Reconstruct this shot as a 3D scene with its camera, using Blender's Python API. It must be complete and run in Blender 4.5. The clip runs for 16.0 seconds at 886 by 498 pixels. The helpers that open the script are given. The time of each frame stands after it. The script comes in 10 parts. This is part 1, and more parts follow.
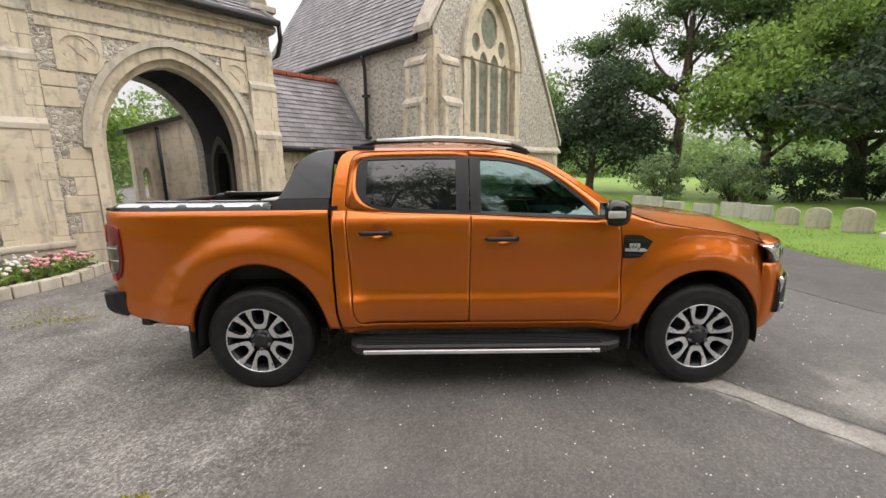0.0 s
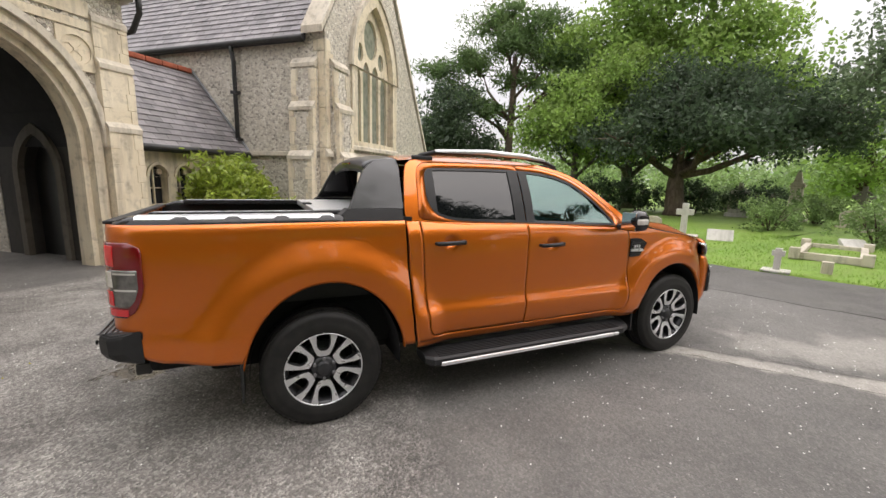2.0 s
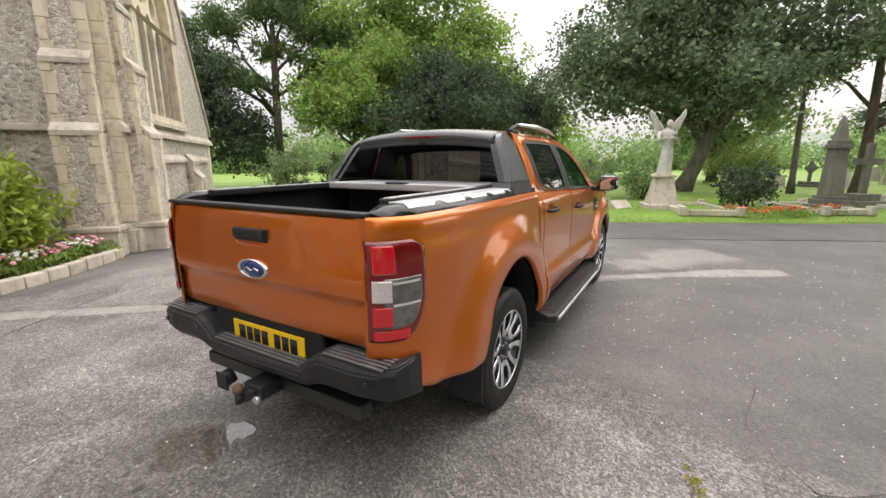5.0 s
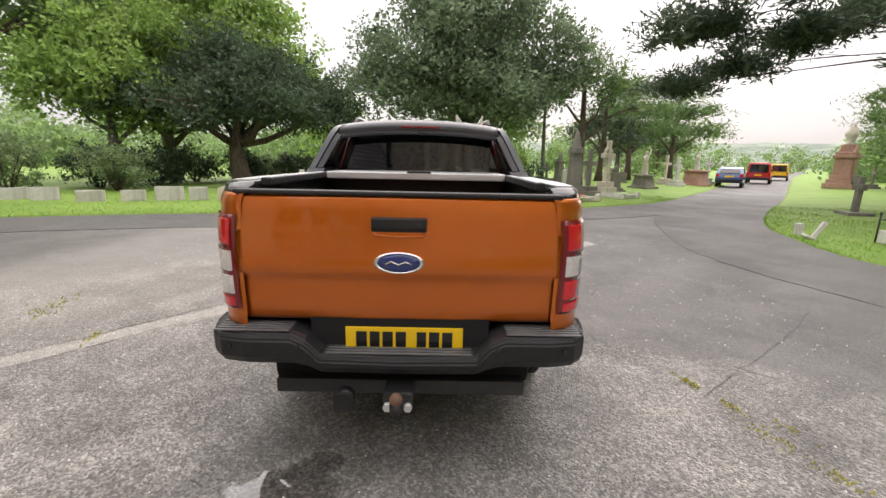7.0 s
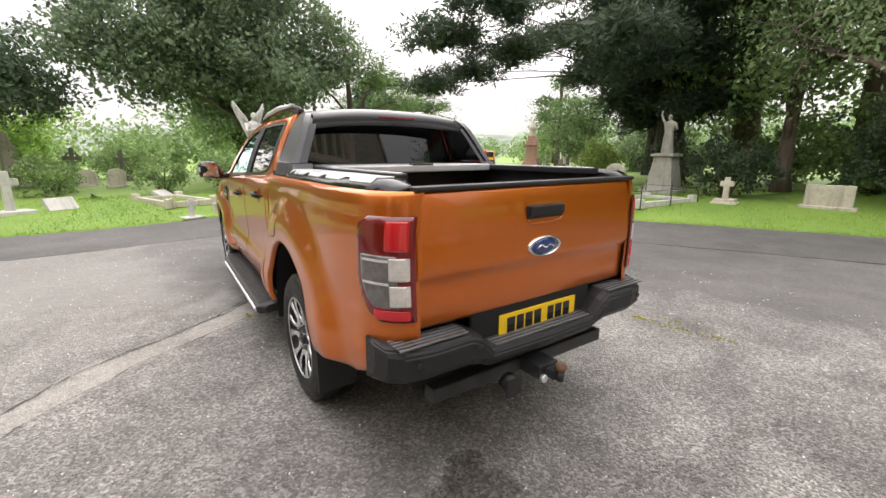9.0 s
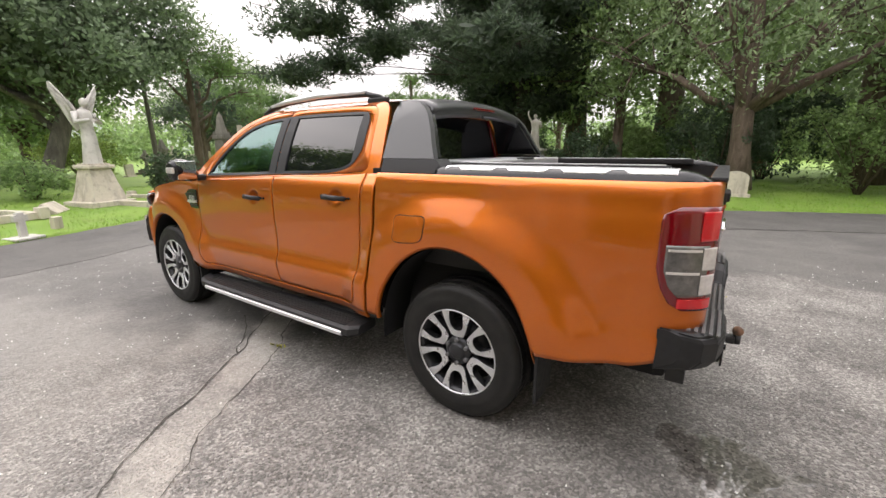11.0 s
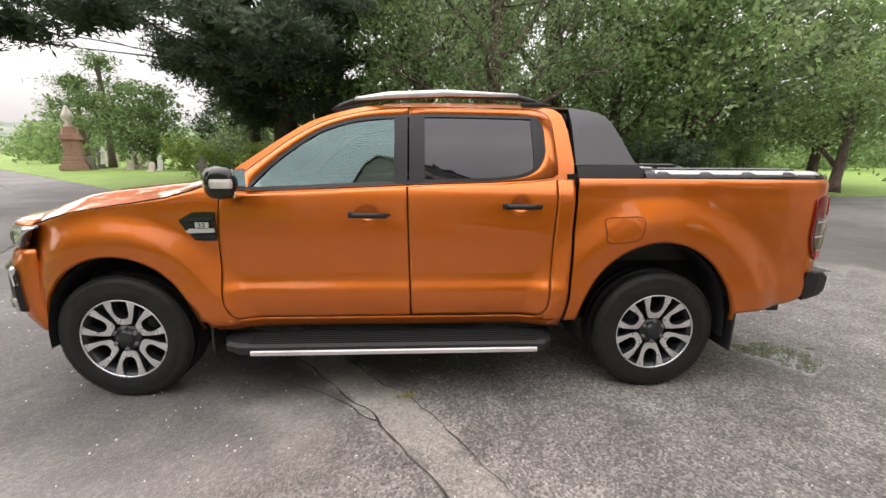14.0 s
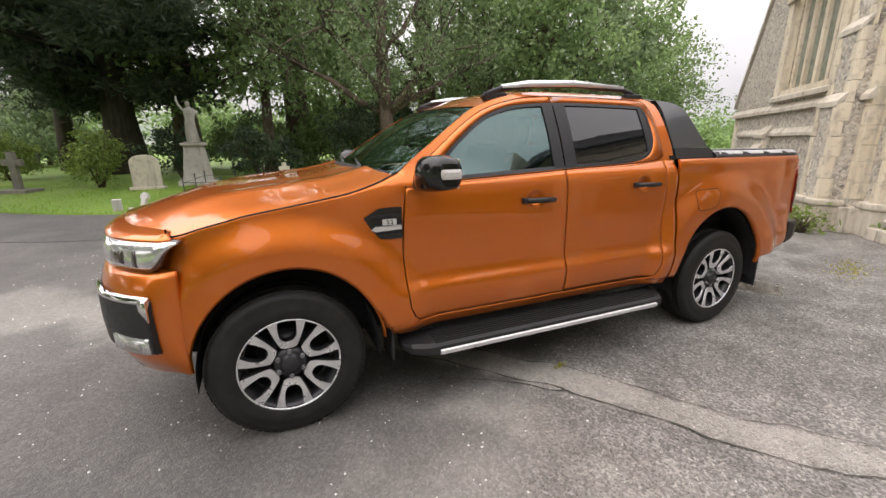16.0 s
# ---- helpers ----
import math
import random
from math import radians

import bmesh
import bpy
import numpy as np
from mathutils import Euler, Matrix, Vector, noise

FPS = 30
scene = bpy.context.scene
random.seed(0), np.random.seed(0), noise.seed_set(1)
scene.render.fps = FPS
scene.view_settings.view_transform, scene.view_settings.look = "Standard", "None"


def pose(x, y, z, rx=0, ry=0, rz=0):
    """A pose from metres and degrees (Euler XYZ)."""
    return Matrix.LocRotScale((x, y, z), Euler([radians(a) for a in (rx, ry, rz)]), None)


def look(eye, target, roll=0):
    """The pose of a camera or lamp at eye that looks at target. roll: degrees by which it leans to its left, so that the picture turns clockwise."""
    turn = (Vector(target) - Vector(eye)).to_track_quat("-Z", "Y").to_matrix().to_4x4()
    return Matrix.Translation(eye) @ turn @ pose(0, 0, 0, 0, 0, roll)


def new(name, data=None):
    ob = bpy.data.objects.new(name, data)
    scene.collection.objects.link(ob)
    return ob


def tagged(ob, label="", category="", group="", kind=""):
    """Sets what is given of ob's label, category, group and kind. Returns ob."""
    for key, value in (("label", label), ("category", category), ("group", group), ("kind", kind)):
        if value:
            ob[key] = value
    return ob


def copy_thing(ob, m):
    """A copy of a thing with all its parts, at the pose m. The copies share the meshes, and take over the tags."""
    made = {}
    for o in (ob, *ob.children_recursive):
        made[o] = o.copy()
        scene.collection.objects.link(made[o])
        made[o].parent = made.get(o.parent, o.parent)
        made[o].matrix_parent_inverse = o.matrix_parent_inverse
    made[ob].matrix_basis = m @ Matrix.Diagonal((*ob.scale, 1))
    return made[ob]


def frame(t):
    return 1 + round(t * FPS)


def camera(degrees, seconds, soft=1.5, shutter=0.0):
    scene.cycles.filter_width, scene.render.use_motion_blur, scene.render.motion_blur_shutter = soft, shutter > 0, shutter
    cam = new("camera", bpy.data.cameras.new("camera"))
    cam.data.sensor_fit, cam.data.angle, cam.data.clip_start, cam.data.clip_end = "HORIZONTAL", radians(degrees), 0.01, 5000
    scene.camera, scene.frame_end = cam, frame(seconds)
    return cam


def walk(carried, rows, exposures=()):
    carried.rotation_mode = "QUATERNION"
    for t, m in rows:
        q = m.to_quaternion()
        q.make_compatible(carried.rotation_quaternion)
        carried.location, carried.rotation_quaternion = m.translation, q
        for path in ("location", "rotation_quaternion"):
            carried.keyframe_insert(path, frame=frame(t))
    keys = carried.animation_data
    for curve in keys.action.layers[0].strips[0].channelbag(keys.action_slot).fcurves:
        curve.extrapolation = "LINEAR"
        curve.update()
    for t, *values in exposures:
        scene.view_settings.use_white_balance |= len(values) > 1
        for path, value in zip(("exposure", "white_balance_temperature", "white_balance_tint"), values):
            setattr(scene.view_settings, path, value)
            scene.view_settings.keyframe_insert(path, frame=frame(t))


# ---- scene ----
cam = camera(94.2, 16.0)
PATH = [
    (0, (-0.263, -3.693, 1.621), (-0.262, -1.732, 1.231), -0.6),
    (0.5, (-0.679, -3.691, 1.602), (-0.444, -1.736, 1.25), -0.3),
    (1, (-1.122, -3.666, 1.619), (-0.726, -1.728, 1.324), 0.8),
    (1.5, (-1.566, -3.605, 1.624), (-0.991, -1.72, 1.283), 1.0),
    (2, (-1.956, -3.435, 1.621), (-1.143, -1.639, 1.283), 1.4),
    (2.5, (-2.382, -3.255, 1.619), (-1.395, -1.557, 1.244), 0.9),
    (3, (-2.726, -3.041, 1.601), (-1.561, -1.461, 1.219), 1.1),
    (3.5, (-3.052, -2.731, 1.584), (-1.742, -1.265, 1.217), 1.6),
    (3.7, (-3.196, -2.613, 1.582), (-1.815, -1.216, 1.204), 1.6),
    (5.8, (-4.191, -1.132, 1.531), (-2.36, -0.437, 1.127), 0.8),
    (6, (-4.256, -0.984, 1.534), (-2.39, -0.385, 1.136), 1.6),
    (6.5, (-4.406, -0.562, 1.523), (-2.471, -0.297, 1.094), 1.6),
    (7, (-4.423, -0.175, 1.484), (-2.467, -0.187, 1.063), 1.2),
    (7.5, (-4.404, 0.269, 1.47), (-2.469, -0.073, 1.096), 1.6),
    (8, (-4.368, 0.661, 1.48), (-2.522, 0.017, 1.056), 1.65),
    (8.5, (-4.201, 1.035, 1.466), (-2.433, 0.199, 1.047), 0.5),
    (9, (-4.012, 1.439, 1.471), (-2.398, 0.347, 1.02), 0.0),
    (9.5, (-3.745, 1.753, 1.456), (-2.249, 0.502, 1.009), -1.0),
    (10, (-3.414, 2.051, 1.457), (-2.025, 0.67, 1.049), 0.5),
    (10.2, (-3.278, 2.179, 1.459), (-1.956, 0.747, 1.012), 0.4),
    (12.3, (-1.69, 3.034, 1.469), (-1.012, 1.19, 1.096), -0.6),
    (12.5, (-1.517, 3.095, 1.473), (-0.937, 1.216, 1.106), -0.1),
    (13, (-1.081, 3.204, 1.48), (-0.767, 1.277, 1.048), 0.5),
    (13.5, (-0.619, 3.212, 1.47), (-0.492, 1.263, 1.036), 0.4),
    (14, (-0.145, 3.204, 1.469), (-0.249, 1.258, 1.019), 0.5),
    (14.5, (0.332, 3.148, 1.464), (0.024, 1.228, 0.996), 1.0),
    (15, (0.772, 3.049, 1.469), (0.281, 1.16, 1.03), 2.3),
    (15.5, (1.239, 2.984, 1.478), (0.524, 1.193, 0.948), 1.9),
    (16, (1.658, 2.861, 1.464), (0.876, 1.091, 0.959), -0.3),
]
walk(cam, [(t, look(eye, target, roll)) for t, eye, target, roll in PATH], [(0, 0.56, 6780, 16), (2, 0.66, 6780, 16), (3.5, 0.74, 6760, 15), (7, 0.78, 6800, 17), (9.3, 0.96, 6700, 16), (12.5, 0.87, 6750, 18), (16, 0.70, 6750, 18)])

# ---------- daylight: overcast, brighter overhead ----------
world = bpy.data.worlds.new("overcast_sky")
scene.world = world
world.use_nodes = True
wn, wl = world.node_tree.nodes, world.node_tree.links
wn.clear()
w_out = wn.new("ShaderNodeOutputWorld")
w_bg = wn.new("ShaderNodeBackground")
w_sky = wn.new("ShaderNodeTexSky")
w_sky.sky_type = "NISHITA"
w_sky.sun_disc = False
w_sky.sun_elevation, w_sky.sun_rotation = radians(36), radians(118)
w_sky.air_density, w_sky.dust_density = 1.0, 3.0
w_co = wn.new("ShaderNodeTexCoord")
w_map = wn.new("ShaderNodeMapping")
w_map.inputs["Scale"].default_value = (1.6, 1.6, 4.0)
w_noise = wn.new("ShaderNodeTexNoise")
w_noise.inputs["Scale"].default_value = 1.7
w_noise.inputs["Detail"].default_value = 6
w_cloud = wn.new("ShaderNodeValToRGB")
w_cloud.color_ramp.elements[0].position, w_cloud.color_ramp.elements[1].position = 0.3, 0.72
w_cloud.color_ramp.elements[0].color = (9.0, 9.4, 9.8, 1)
w_cloud.color_ramp.elements[1].color = (12.4, 12.4, 12.2, 1)
w_sep = wn.new("ShaderNodeSeparateXYZ")
w_grad = wn.new("ShaderNodeMapRange")
w_grad.inputs["From Min"].default_value, w_grad.inputs["From Max"].default_value = 0.0, 1.0
w_grad.inputs["To Min"].default_value, w_grad.inputs["To Max"].default_value = 0.43, 1.85
w_mul = wn.new("ShaderNodeMixRGB")
w_mul.blend_type, w_mul.inputs[0].default_value = "MULTIPLY", 1.0
w_mix = wn.new("ShaderNodeMixRGB")
w_mix.inputs[0].default_value = 0.93
wl.new(w_co.outputs["Generated"], w_map.inputs["Vector"])
wl.new(w_map.outputs[0], w_noise.inputs["Vector"])
wl.new(w_noise.outputs["Fac"], w_cloud.inputs["Fac"])
wl.new(w_co.outputs["Generated"], w_sep.inputs[0])
wl.new(w_sep.outputs["Z"], w_grad.inputs["Value"])
wl.new(w_cloud.outputs["Color"], w_mul.inputs[1])
wl.new(w_grad.outputs[0], w_mul.inputs[2])
wl.new(w_sky.outputs["Color"], w_mix.inputs[1])
wl.new(w_mul.outputs[0], w_mix.inputs[2])
wl.new(w_mix.outputs[0], w_bg.inputs["Color"])
w_bg.inputs["Strength"].default_value = 0.09
wl.new(w_bg.outputs[0], w_out.inputs["Surface"])

sun_data = bpy.data.lights.new("sun", "SUN")
sun_data.energy, sun_data.angle, sun_data.color = 1.6, radians(110), (1.0, 0.97, 0.92)
sun = new("sun", sun_data)
sun.matrix_world = look((0, 0, 30), (-36.4, 19.4, 0))


# ---------- helpers ----------
def rnd(a, b):
    return random.uniform(a, b)


def add_mesh(name, bm, mat, parent=None, label="", smooth=False):
    me = bpy.data.meshes.new(name)
    bm.to_mesh(me)
    bm.free()
    for m in (mat if isinstance(mat, (list, tuple)) else [mat]):
        me.materials.append(m)
    if smooth:
        for p in me.polygons:
            p.use_smooth = True
    ob = new(name, me)
    if parent is not None:
        ob.parent = parent
    if label:
        ob["label"] = label
    return ob


def part(name, bm, material, parent, label="", smooth=False):
    return add_mesh(name, bm, material, parent, label, smooth)


def thing(name, label, category, group="", kind="", m=None):
    ob = new(name)
    ob.empty_display_size = 0.2
    if m is not None:
        ob.matrix_world = m
    return tagged(ob, label, category, group, kind)


def box(bm, x0, x1, y0, y1, z0, z1, bevel=0.0, m=None, mi=0):
    r = bmesh.ops.create_cube(bm, size=1.0)
    vs = r["verts"]
    for v in vs:
        v.co = Vector(((x0 + x1) / 2 + v.co.x * (x1 - x0), (y0 + y1) / 2 + v.co.y * (y1 - y0), (z0 + z1) / 2 + v.co.z * (z1 - z0)))
    if bevel > 0:
        es = {e for v in vs for e in v.link_edges}
        rr = bmesh.ops.bevel(bm, geom=list(es), offset=bevel, segments=2, affect="EDGES", profile=0.6)
        vs = list({v for f in rr["faces"] for v in f.verts} | {v for v in vs if v.is_valid})
    fs = {f for v in vs for f in v.link_faces}
    for f in fs:
        f.material_index = mi
    if m is not None:
        bmesh.ops.transform(bm, matrix=m, verts=vs)
    return vs


def cyl(bm, p0, p1, r0, r1=None, n=12, mi=0, caps=True):
    r1 = r0 if r1 is None else r1
    p0, p1 = Vector(p0), Vector(p1)
    q = (p1 - p0).to_track_quat("Z", "Y")
    rings = []
    for p, r in ((p0, r0), (p1, r1)):
        rings.append([bm.verts.new(p + q @ Vector((r * math.cos(2 * math.pi * i / n), r * math.sin(2 * math.pi * i / n), 0))) for i in range(n)])
    for i in range(n):
        f = bm.faces.new((rings[0][i], rings[0][(i + 1) % n], rings[1][(i + 1) % n], rings[1][i]))
        f.material_index, f.smooth = mi, True
    if caps:
        bm.faces.new(rings[0][::-1]).material_index = mi
        bm.faces.new(rings[1]).material_index = mi


def tube(bm, pts, radii, n=8, mi=0, caps=True):
    """A bent tube through pts with a radius at each."""
    pts = [Vector(p) for p in pts]
    rings = []
    for i, p in enumerate(pts):
        d = (pts[min(i + 1, len(pts) - 1)] - pts[max(i - 1, 0)]).normalized()
        q = d.to_track_quat("Z", "Y")
        r = radii[i] if isinstance(radii, (list, tuple)) else radii
        rings.append([bm.verts.new(p + q @ Vector((r * math.cos(2 * math.pi * k / n), r * math.sin(2 * math.pi * k / n), 0))) for k in range(n)])
    for a, b in zip(rings, rings[1:]):
        # line the rings up
        k0 = min(range(n), key=lambda k: (b[k].co - a[0].co).length)
        b[:] = b[k0:] + b[:k0]
        for k in range(n):
            f = bm.faces.new((a[k], a[(k + 1) % n], b[(k + 1) % n], b[k]))
            f.material_index, f.smooth = mi, True
    if caps:
        bm.faces.new(rings[0][::-1]).material_index = mi
        bm.faces.new(rings[-1]).material_index = mi


def lathe(bm, prof, n=24, m=None, mi=0, caps=False):
    """prof: (radius, height) pairs, turned about z."""
    rings = []
    for r, z in prof:
        ring = []
        for k in range(n):
            p = Vector((r * math.cos(2 * math.pi * k / n), r * math.sin(2 * math.pi * k / n), z))
            ring.append(bm.verts.new(m @ p if m is not None else p))
        rings.append(ring)
    for a, b in zip(rings, rings[1:]):
        for k in range(n):
            f = bm.faces.new((a[k], a[(k + 1) % n], b[(k + 1) % n], b[k]))
            f.smooth, f.material_index = True, mi
    if caps and prof[0][0] > 1e-4:
        bm.faces.new(rings[0][::-1]).material_index = mi
    if caps and prof[-1][0] > 1e-4:
        bm.faces.new(rings[-1]).material_index = mi


def prism(bm, pts, depth, m=None, mi=0, bevel=0.0):
    """A polygon in the xz plane given by (x, z), from y = 0 to y = depth."""
    a = [bm.verts.new((x, 0, z)) for x, z in pts]
    b = [bm.verts.new((x, depth, z)) for x, z in pts]
    n = len(pts)
    fs = [bm.faces.new(a), bm.faces.new(b[::-1])]
    for i in range(n):
        fs.append(bm.faces.new((a[i], b[i], b[(i + 1) % n], a[(i + 1) % n])))
    for f in fs:
        f.material_index = mi
    vs = a + b
    if bevel > 0:
        rr = bmesh.ops.bevel(bm, geom=list({e for f in fs for e in f.edges}), offset=bevel, segments=2, affect="EDGES", profile=0.6)
        vs = list({v for f in rr["faces"] for v in f.verts} | {v for v in vs if v.is_valid})
    if m is not None:
        bmesh.ops.transform(bm, matrix=m, verts=vs)
    bmesh.ops.recalc_face_normals(bm, faces=list({f for v in vs for f in v.link_faces}))
    return vs


# ---------- materials ----------
def mat(name, color=(0.5, 0.5, 0.5), rough=0.6, metal=0.0, **kw):
    m = bpy.data.materials.new(name)
    m.use_nodes = True
    b = m.node_tree.nodes["Principled BSDF"]
    b.inputs["Base Color"].default_value = (*color, 1)
    b.inputs["Roughness"].default_value = rough
    b.inputs["Metallic"].default_value = metal
    for k, v in kw.items():
        b.inputs[k.replace("_", " ")].default_value = v
    return m


class G:
    """Small shorthand for a material's node graph."""

    def __init__(self, m):
        self.t = m.node_tree
        self.b = self.t.nodes["Principled BSDF"]
        co = self.t.nodes.new("ShaderNodeTexCoord")
        self.obj = co.outputs["Object"]
        geo = self.t.nodes.new("ShaderNodeNewGeometry")
        self.pos = geo.outputs["Position"]
        self.island = geo.outputs["Random Per Island"]
        self.normal = geo.outputs["Normal"]
        self.info = self.t.nodes.new("ShaderNodeObjectInfo").outputs["Random"]

    def link(self, a, b):
        self.t.links.new(a, b)

    def scaled(self, vec, s):
        n = self.t.nodes.new("ShaderNodeMapping")
        n.inputs["Scale"].default_value = s
        self.link(vec, n.inputs["Vector"])
        return n.outputs[0]

    def noise(self, scale, detail=4, rough=0.6, vec=None, dist=0.0):
        n = self.t.nodes.new("ShaderNodeTexNoise")
        n.inputs["Scale"].default_value, n.inputs["Detail"].default_value, n.inputs["Roughness"].default_value = scale, detail, rough
        n.inputs["Distortion"].default_value = dist
        self.link(self.pos if vec is None else vec, n.inputs["Vector"])
        return n.outputs["Fac"]

    def voronoi(self, scale, feature="F1", vec=None, out="Distance", randomness=1.0):
        n = self.t.nodes.new("ShaderNodeTexVoronoi")
        n.feature = feature
        n.inputs["Scale"].default_value = scale
        n.inputs["Randomness"].default_value = randomness
        self.link(self.pos if vec is None else vec, n.inputs["Vector"])
        return n.outputs[out]

    def ramp(self, fac, stops, interp="LINEAR"):
        n = self.t.nodes.new("ShaderNodeValToRGB")
        e = n.color_ramp.elements
        n.color_ramp.interpolation = interp
        while len(e) < len(stops):
            e.new(0.5)
        for el, (p, c) in zip(e, stops):
            el.position = p
            el.color = (c, c, c, 1) if isinstance(c, (int, float)) else (*c, 1)
        self.link(fac, n.inputs["Fac"])
        return n.outputs["Color"]

    def mix(self, fac, a, b, mode="MIX"):
        n = self.t.nodes.new("ShaderNodeMixRGB")
        n.blend_type = mode
        for k, v in enumerate((fac, a, b)):
            if isinstance(v, (int, float)):
                n.inputs[k].default_value = v if k == 0 else (v, v, v, 1)
            elif isinstance(v, tuple):
                n.inputs[k].default_value = (*v, 1)
            else:
                self.link(v, n.inputs[k])
        return n.outputs[0]

    def math(self, op, a, b=0.0):
        n = self.t.nodes.new("ShaderNodeMath")
        n.operation = op
        for k, v in enumerate((a, b)):
            if isinstance(v, (int, float)):
                n.inputs[k].default_value = v
            else:
                self.link(v, n.inputs[k])
        return n.outputs[0]

    def color(self, c):
        self.link(c, self.b.inputs["Base Color"])

    def rough(self, c):
        self.link(c, self.b.inputs["Roughness"])

    def bump(self, h, strength=0.3, dist=0.01):
        n = self.t.nodes.new("ShaderNodeBump")
        n.inputs["Strength"].default_value, n.inputs["Distance"].default_value = strength, dist
        self.link(h, n.inputs["Height"])
        self.link(n.outputs[0], self.b.inputs["Normal"])


def varied(name, c0, c1, scale, rough=0.7, fine=60.0, bump=0.2, dist=0.004, metal=0.0, r_var=0.1, per=0.0, **kw):
    """Colour between c0 and c1 by coarse noise, with fine grain and relief; per: brightness change from piece to piece."""
    m = mat(name, c0, rough, metal, **kw)
    g = G(m)
    a = g.noise(scale, 5)
    f = g.noise(fine, 3)
    c = g.mix(g.ramp(a, [(0.35, 0.0), (0.65, 1.0)]), c0, c1)
    c = g.mix(0.35, c, g.ramp(f, [(0.3, 0.55), (0.7, 1.0)]), "MULTIPLY")
    if per > 0:
        c = g.mix(1.0, c, g.ramp(g.info, [(0.0, 1 - per), (1.0, 1.0)]), "MULTIPLY")
    g.color(c)
    g.rough(g.ramp(a, [(0.3, max(0.02, rough - r_var)), (0.7, min(1.0, rough + r_var))]))
    g.bump(g.mix(0.5, a, f), bump, dist)
    return m


def make_asphalt(name="worn_asphalt", tone=1.0, chips=1.0):
    """Old tarmac; mesh attributes mix in coarse, filled and wet areas."""
    m = mat(name, (0.1, 0.1, 0.1), 0.7)
    g = G(m)

    def attr(label):
        n = g.t.nodes.new("ShaderNodeAttribute")
        n.attribute_name = label
        return n.outputs["Fac"]

    coarse, fill, wet = attr("coarse"), attr("fill"), attr("wet")
    big = g.noise(0.35, 5, 0.6)
    mid = g.noise(1.6, 6, 0.68, dist=0.5)
    small = g.noise(9, 5, 0.7)
    cell = g.voronoi(82)
    stone = g.voronoi(82, out="Color")
    grit = g.noise(190, 3)
    smooth_c = g.mix(g.ramp(big, [(0.36, 0.0), (0.62, 1.0)]), (0.094, 0.090, 0.085), (0.142, 0.135, 0.126))
    smooth_c = g.mix(g.ramp(mid, [(0.42, 0.0), (0.70, 0.7)]), smooth_c, (0.185, 0.176, 0.162))
    smooth_c = g.mix(0.75, smooth_c, g.ramp(stone, [(0.0, 0.5), (0.6, 0.95), (1.0, 1.5)]), "MULTIPLY")
    rough_c = g.mix(g.ramp(mid, [(0.36, 0.0), (0.66, 1.0)]), (0.18, 0.169, 0.157), (0.35, 0.332, 0.307))
    rough_c = g.mix(1.0, rough_c, g.ramp(stone, [(0.0, 0.38), (0.45, 0.70), (0.75, 1.12), (1.0, 1.65)]), "MULTIPLY")
    base = g.mix(coarse, smooth_c, rough_c)
    # scattered pale flint flecks, in drifts
    pick = g.ramp(g.voronoi(48, out="Color"), [(0.80, 0.0), (0.84, 1.0)])
    dot = g.ramp(g.voronoi(48), [(0.14, 1.0), (0.24, 0.0)])
    drift = g.ramp(g.noise(0.9, 4, 0.6), [(0.38, 0.1), (0.6, 1.0)])
    base = g.mix(g.math("MULTIPLY", g.math("MULTIPLY", pick, dot), drift), base, (0.50 * chips, 0.48 * chips, 0.45 * chips))
    fill_c = g.mix(g.ramp(small, [(0.35, 0.0), (0.68, 1.0)]), (0.32, 0.300, 0.270), (0.45, 0.425, 0.385))
    fill_c = g.mix(0.7, fill_c, g.ramp(stone, [(0.0, 0.62), (0.7, 1.0), (1.0, 1.3)]), "MULTIPLY")
    base = g.mix(fill, base, fill_c)
    base = g.mix(g.ramp(small, [(0.56, 0.0), (0.74, 0.55)]), base, (0.06, 0.057, 0.052))
    base = g.mix(wet, base, g.mix(1.0, base, (0.42, 0.41, 0.40), "MULTIPLY"))
    base = g.mix(1.0, base, (tone, tone, tone), "MULTIPLY")
    g.color(base)
    damp = g.noise(0.55, 4, 0.55)
    dry = g.mix(g.ramp(damp, [(0.4, 0.0), (0.62, 1.0)]), g.ramp(cell, [(0.0, 0.36), (0.6, 0.62)]), 0.72)
    g.rough(g.mix(g.ramp(wet, [(0.2, 0.0), (0.8, 1.0)]), dry, 0.03))
    g.link(g.math("ADD", 0.5, g.math("MULTIPLY", g.ramp(wet, [(0.4, 0.0), (0.8, 1.0)]), 0.5)), g.b.inputs["Specular IOR Level"])
    h = g.mix(0.3, g.ramp(cell, [(0.0, 1.0), (0.5, 0.0)]), grit)
    h = g.mix(g.math("MULTIPLY", g.math("SUBTRACT", 1.0, coarse), 0.55), h, 0.5)
    h = g.mix(g.ramp(wet, [(0.35, 0.0), (0.75, 1.0)]), h, 0.5)
    g.bump(h, 1.0, 0.012)
    return m


def make_grass():
    m = mat("mown_grass", (0.1, 0.2, 0.03), 0.75)
    g = G(m)
    a, b, c = g.noise(0.5, 5), g.noise(6, 5), g.noise(70, 3)
    col = g.mix(g.ramp(a, [(0.35, 0.0), (0.65, 1.0)]), (0.15, 0.29, 0.03), (0.23, 0.37, 0.05))
    col = g.mix(g.ramp(b, [(0.45, 0.0), (0.7, 0.6)]), col, (0.20, 0.24, 0.06))
    col = g.mix(0.6, col, g.ramp(c, [(0.3, 0.4), (0.7, 1.1)]), "MULTIPLY")
    g.color(col)
    g.bump(g.mix(0.5, b, c), 0.8, 0.03)
    return m


